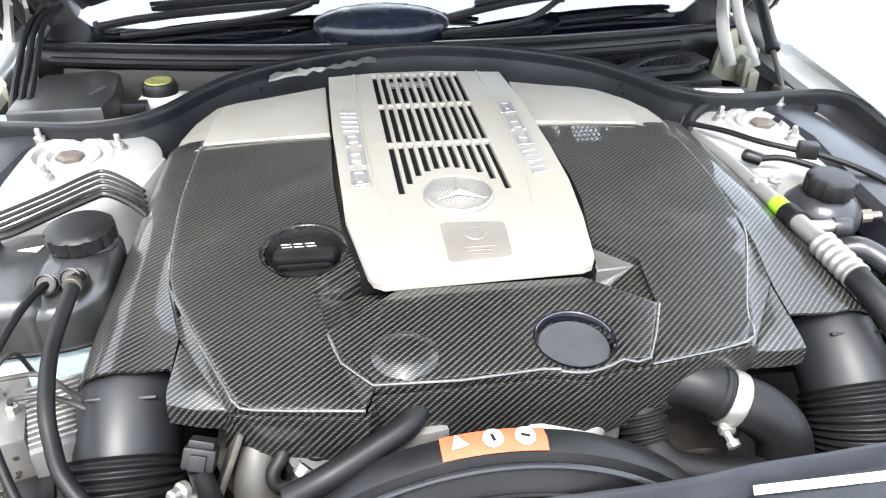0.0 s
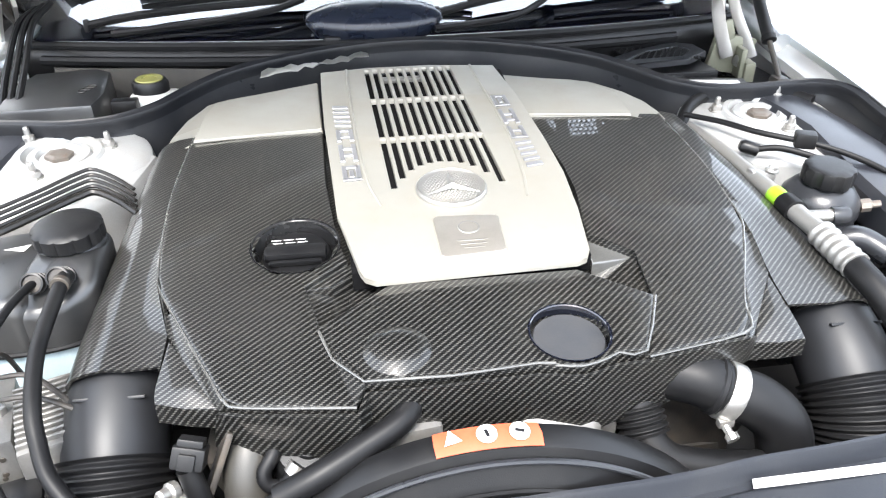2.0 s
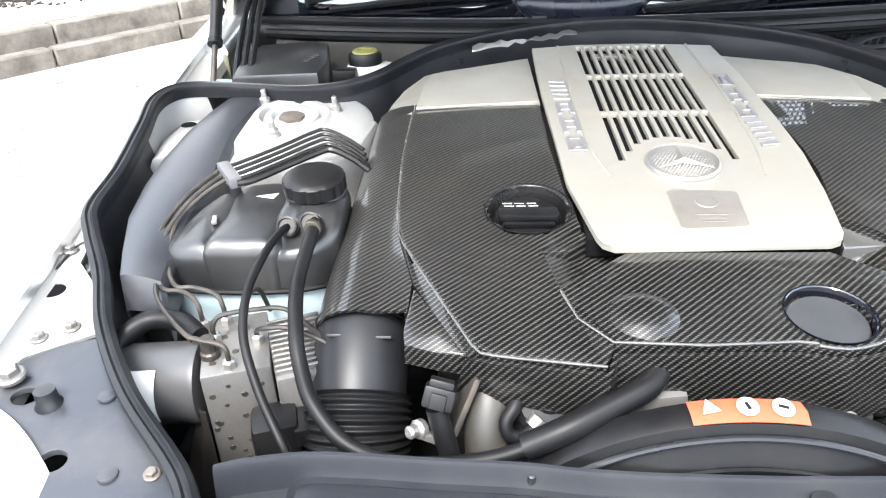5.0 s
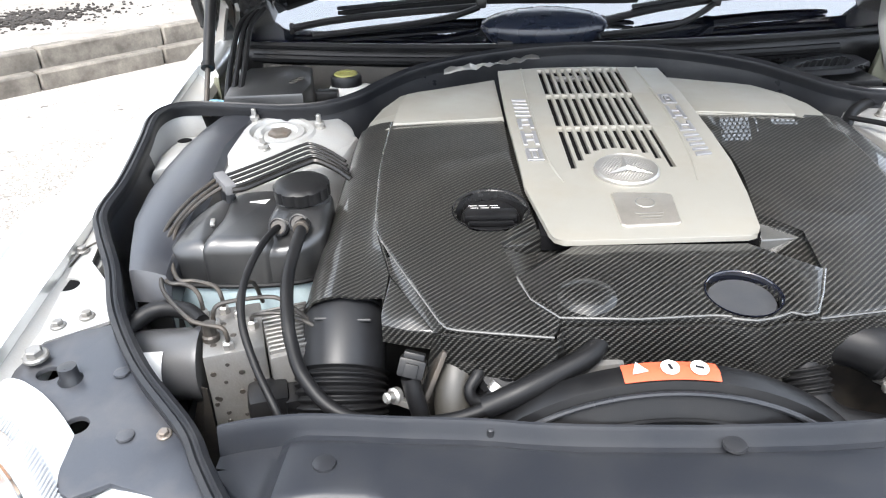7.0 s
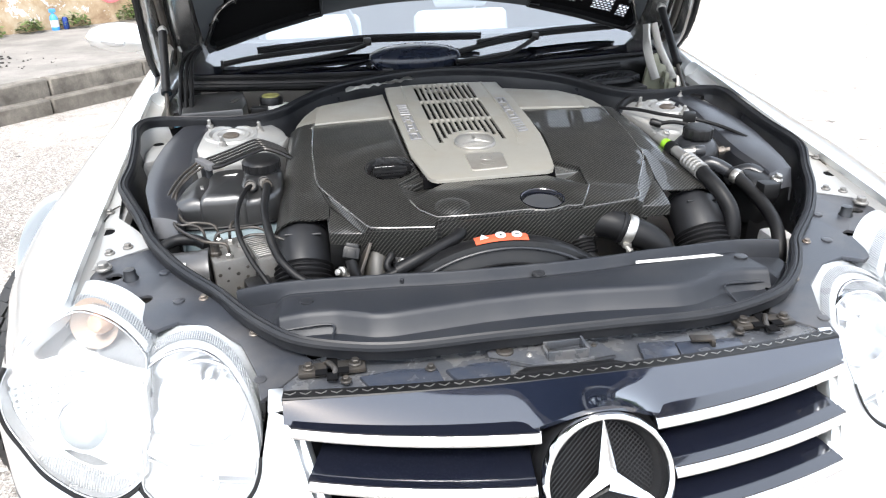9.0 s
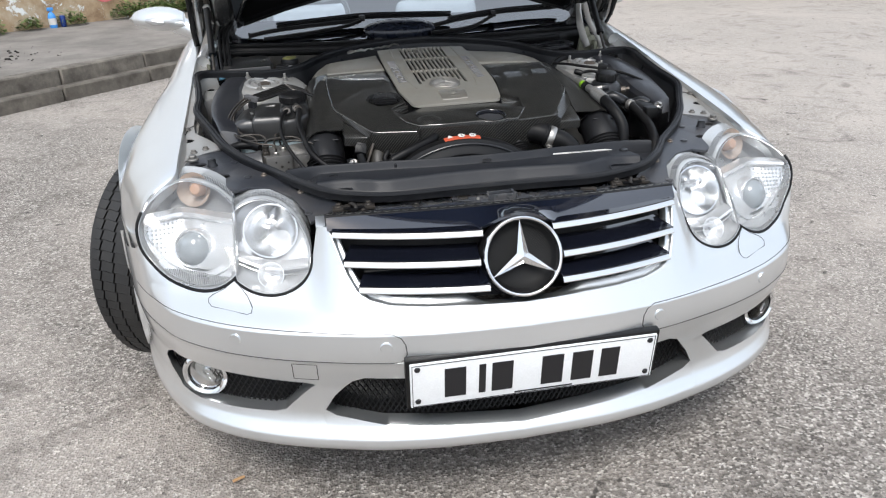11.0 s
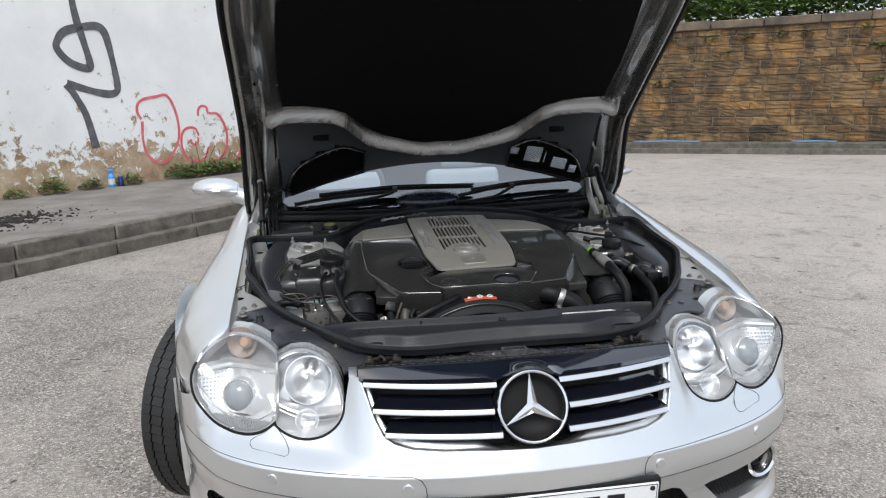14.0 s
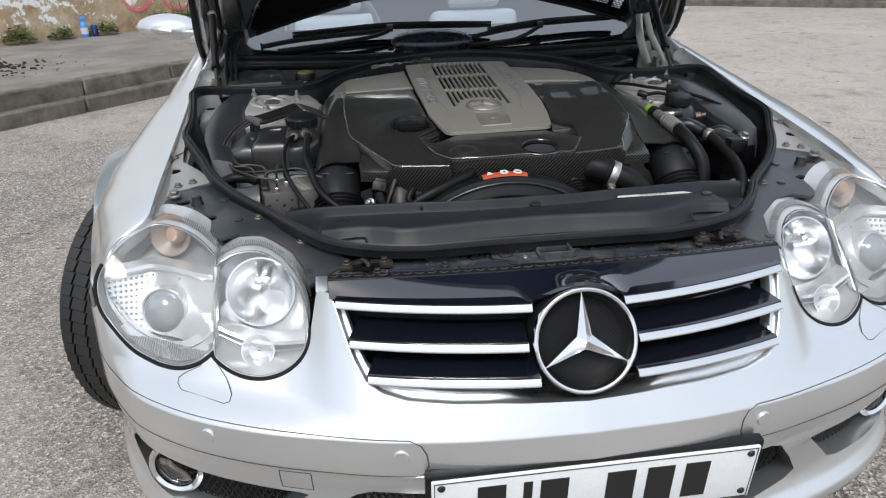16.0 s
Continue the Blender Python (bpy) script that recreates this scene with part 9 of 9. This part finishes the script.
for k in range(125):
    s = -0.1 + 0.142 * k
    for row in range(4):
        p = CORNER + BACK_DIR * (s + rng.uniform(-0.1, 0.1)) + BACK_IN * (0.42 + 0.5 * row + rng.uniform(-0.1, 0.15))
        leaf_clump(bank_bm, (p.x, p.y, 2.62 + 0.12 * row), 0.36, 0.55 + 0.35 * row + 0.3 * rng.random(), 95, 0.085, rng)
for k in range(26):
    p = CORNER + BACK_DIR * rng.uniform(3, 12) + BACK_IN * 0.0
    leaf_clump(bank_bm, (p.x, p.y, rng.choice((2.35, 2.3, 2.0, 1.4))), 0.13, 0.14, 40, 0.05, rng)
tagged(part("bank_plants", bank_bm, LEAF_BRIGHT), "bright green plants growing over the top of the stone wall", "plants", "", "stuff")

# spray bottle and can by the wall
bp = WALL_AT + WALL_DIR * 1.40 - WALL_IN * 0.14
spray = thing("spray_bottle", "blue plastic spray bottle standing by the wall", "bottle", at=(bp.x, bp.y, 0.245))
part("body", lathe([(0.0, 0), (0.045, 0), (0.048, 0.01), (0.048, 0.14), (0.035, 0.175), (0.018, 0.19), (0.016, 0.21), (0, 0.21)], Matrix.Translation((bp.x, bp.y, 0.245)), 24), BLUE_PLASTIC, spray)
part("trigger_head", box(bp.x, bp.y, 0.475, 0.075, 0.04, 0.045, 0.010, Matrix.Rotation(radians(30), 4, "Z")), BLUE_PLASTIC, spray)
part("label", lathe([(0.0485, 0.04), (0.0487, 0.04), (0.0487, 0.12), (0.0485, 0.12), (0.0485, 0.04)], Matrix.Translation((bp.x, bp.y, 0.245)), 24), WHITE_STICK, spray)
cp = WALL_AT + WALL_DIR * 1.52 - WALL_IN * 0.17
can = thing("drink_can", "dark blue drink can standing by the wall", "can", at=(cp.x, cp.y, 0.245))
part("body", lathe([(0.0, 0.0), (0.028, 0), (0.035, 0.008), (0.035, 0.13), (0.027, 0.145), (0.0, 0.143)], Matrix.Translation((cp.x, cp.y, 0.245)), 24), surface("dark_blue_can", (0.02, 0.05, 0.22), 0.3, 0.6, (0.2, 0.2, 0.3), 0.2, 200, 0), can)
part("rim", lathe([(0.026, 0.144), (0.028, 0.144), (0.028, 0.149), (0.026, 0.149), (0.026, 0.144)], Matrix.Translation((cp.x, cp.y, 0.245)), 24), STEEL, can)

# blue water hose lying on the far kerb
for s0, s1 in ((3.6, 5.0), (6.75, 7.55)):
    pts = [CORNER + BACK_DIR * (s0 + (s1 - s0) * k / 8) - BACK_IN * (0.16 + 0.05 * math.sin(k * 1.1)) + Vector((0, 0, 0.236)) for k in range(9)]
    bh = thing("water_hose", "length of blue water hose lying on the kerb", "hose", "blue hoses", pts[0])
    part("tube", tube(pts, 0.016, 8, 4), BLUE_HOSE, bh)

# crumbled tar on the pavement
tar = bmesh.new()
for _ in range(700):
    x, y = rng.gauss(0, 0.28), rng.gauss(0, 0.30)
    c = Vector((-3.95, 6.25, 0.245)) + KERB_DIR * (x * 1.6) + KERB_IN * y
    r = rng.uniform(0.006, 0.03) * (1.2 - min(1, math.hypot(x, y)))
    made = bmesh.ops.create_icosphere(tar, subdivisions=1, radius=max(0.004, r), matrix=Matrix.Translation(c + Vector((0, 0, abs(r) * 0.3))) @ Matrix.Rotation(rng.uniform(0, 6), 4, "Z") @ Matrix.Diagonal((1.3, 0.9, 0.6, 1)))
tagged(part("tar_crumbs", tar, SOIL, smooth=False), "dark crumbled tar strewn on the pavement", "rubble", "", "stuff")

# cigarette end and a few chips on the asphalt
butt = thing("cigarette_end", "flattened tan cigarette end on the asphalt", "litter", at=(-0.671, 0.307, 0.0))
part("paper_tube", tube([(-0.685, 0.300, 0.004), (-0.671, 0.307, 0.005), (-0.657, 0.313, 0.004)], 0.004, 8, 3), surface("tan_filter_paper", (0.45, 0.27, 0.13), 0.8, 0, (0.3, 0.2, 0.1), 0.3, 300, 0.1), butt)
grit = bmesh.new()
for _ in range(900):
    x, y = rng.uniform(-6, 8), rng.uniform(-1.2, 9)
    r = rng.uniform(0.003, 0.009)
    bmesh.ops.create_icosphere(grit, subdivisions=1, radius=r, matrix=Matrix.Translation((x, y, 0.002)) @ Matrix.Diagonal((1.2, 0.9, 0.6, 1)))
tagged(part("loose_grit", grit, PAVING, smooth=False), "loose grey stone chips scattered over the asphalt", "grit", "", "stuff")

# ---- pieces: kerb stones and wall blocks ----
def kerb_row(offset, depth, z0, z1, parent, length=0.92):
    s, k = -9.0, 0
    while s < 10:
        n = length * rng.uniform(0.95, 1.05)
        part("kerb_stone", run_box(KERB_AT, KERB_DIR, KERB_IN, s + 0.005, s + n - 0.005, offset + rng.uniform(-0.006, 0.006), offset + depth, z0, z1 + rng.uniform(-0.004, 0.004), 0.014, rng.uniform(-0.004, 0.004)), KERB, parent)
        s += n


kerb_row(0.0, 0.13, -0.02, 0.120, pavement)
kerb_row(0.125, 0.15, -0.02, 0.250, pavement)

shapes = {}
z, course = 0.22, 0
while z < 2.42:
    h = (0.175, 0.150, 0.190, 0.145, 0.165)[course % 5]
    s = -0.2 - 0.3 * (course % 2)
    while s < 17.2:
        n = rng.choice((0.30, 0.38, 0.46, 0.56, 0.72)) if 2.5 < s < 12.5 else 1.15
        key = (n, h, rng.randrange(2))
        if key not in shapes:
            bm = bmesh.new()
            box(0, 0, 0, n - 0.013, 0.16, h - 0.013, 0.014, None, bm, 1)
            bmesh.ops.subdivide_edges(bm, edges=[e for e in bm.edges if e.calc_length() > 0.1 and sum(v_.co.y for v_ in e.verts) < -0.1], cuts=2, use_grid_fill=True)
            for v_ in bm.verts:
                if v_.co.y < 0:
                    v_.co += Vector((rng.uniform(-0.005, 0.005), rng.uniform(-0.022, 0.006), rng.uniform(-0.005, 0.005)))
            me = bpy.data.meshes.new("stone_block")
            bm.to_mesh(me)
            bm.free()
            me.materials.append(STONE)
            shapes[key] = me
        stone = new("stone_block", shapes[key])
        c = CORNER + BACK_DIR * (s + n / 2) + BACK_IN * (0.075 + rng.uniform(-0.008, 0.006))
        stone.matrix_basis = Matrix.Translation((c.x, c.y, z + h / 2)) @ Matrix((BACK_DIR, BACK_IN, (0, 0, 1))).transposed().to_4x4()
        stone.parent = wall_north
        s += n
    z += h
    course += 1
s = -0.2
while s < 17.2:
    n = rng.uniform(0.8, 1.4)
    part("coping_stone", run_box(CORNER, BACK_DIR, BACK_IN, s + 0.004, s + n - 0.004, -0.06, 0.5, z - 0.005, z + 0.17 + rng.uniform(-0.01, 0.01), 0.02), COPING, wall_north)
    s += n

# the yard lies at the level on which the tyres stand
LEVEL = Matrix.Translation((-0.39, -1.42, 1.38)) @ Matrix.Diagonal((0.957, 0.957, 0.957, 1)) @ Matrix.Translation((0.39, 1.42, -1.38))
for name in ("ground", "pavement", "wall_west", "wall_north", "bank", "kerb_north", "hedge_weeds", "dry_stalks", "bank_plants", "spray_bottle", "drink_can", "tar_crumbs", "cigarette_end", "loose_grit", "weed", "water_hose"):
    for ob in [o for o in scene.objects if o.name.split(".")[0] == name and o.parent is None]:
        ob.matrix_basis = LEVEL @ ob.matrix_basis
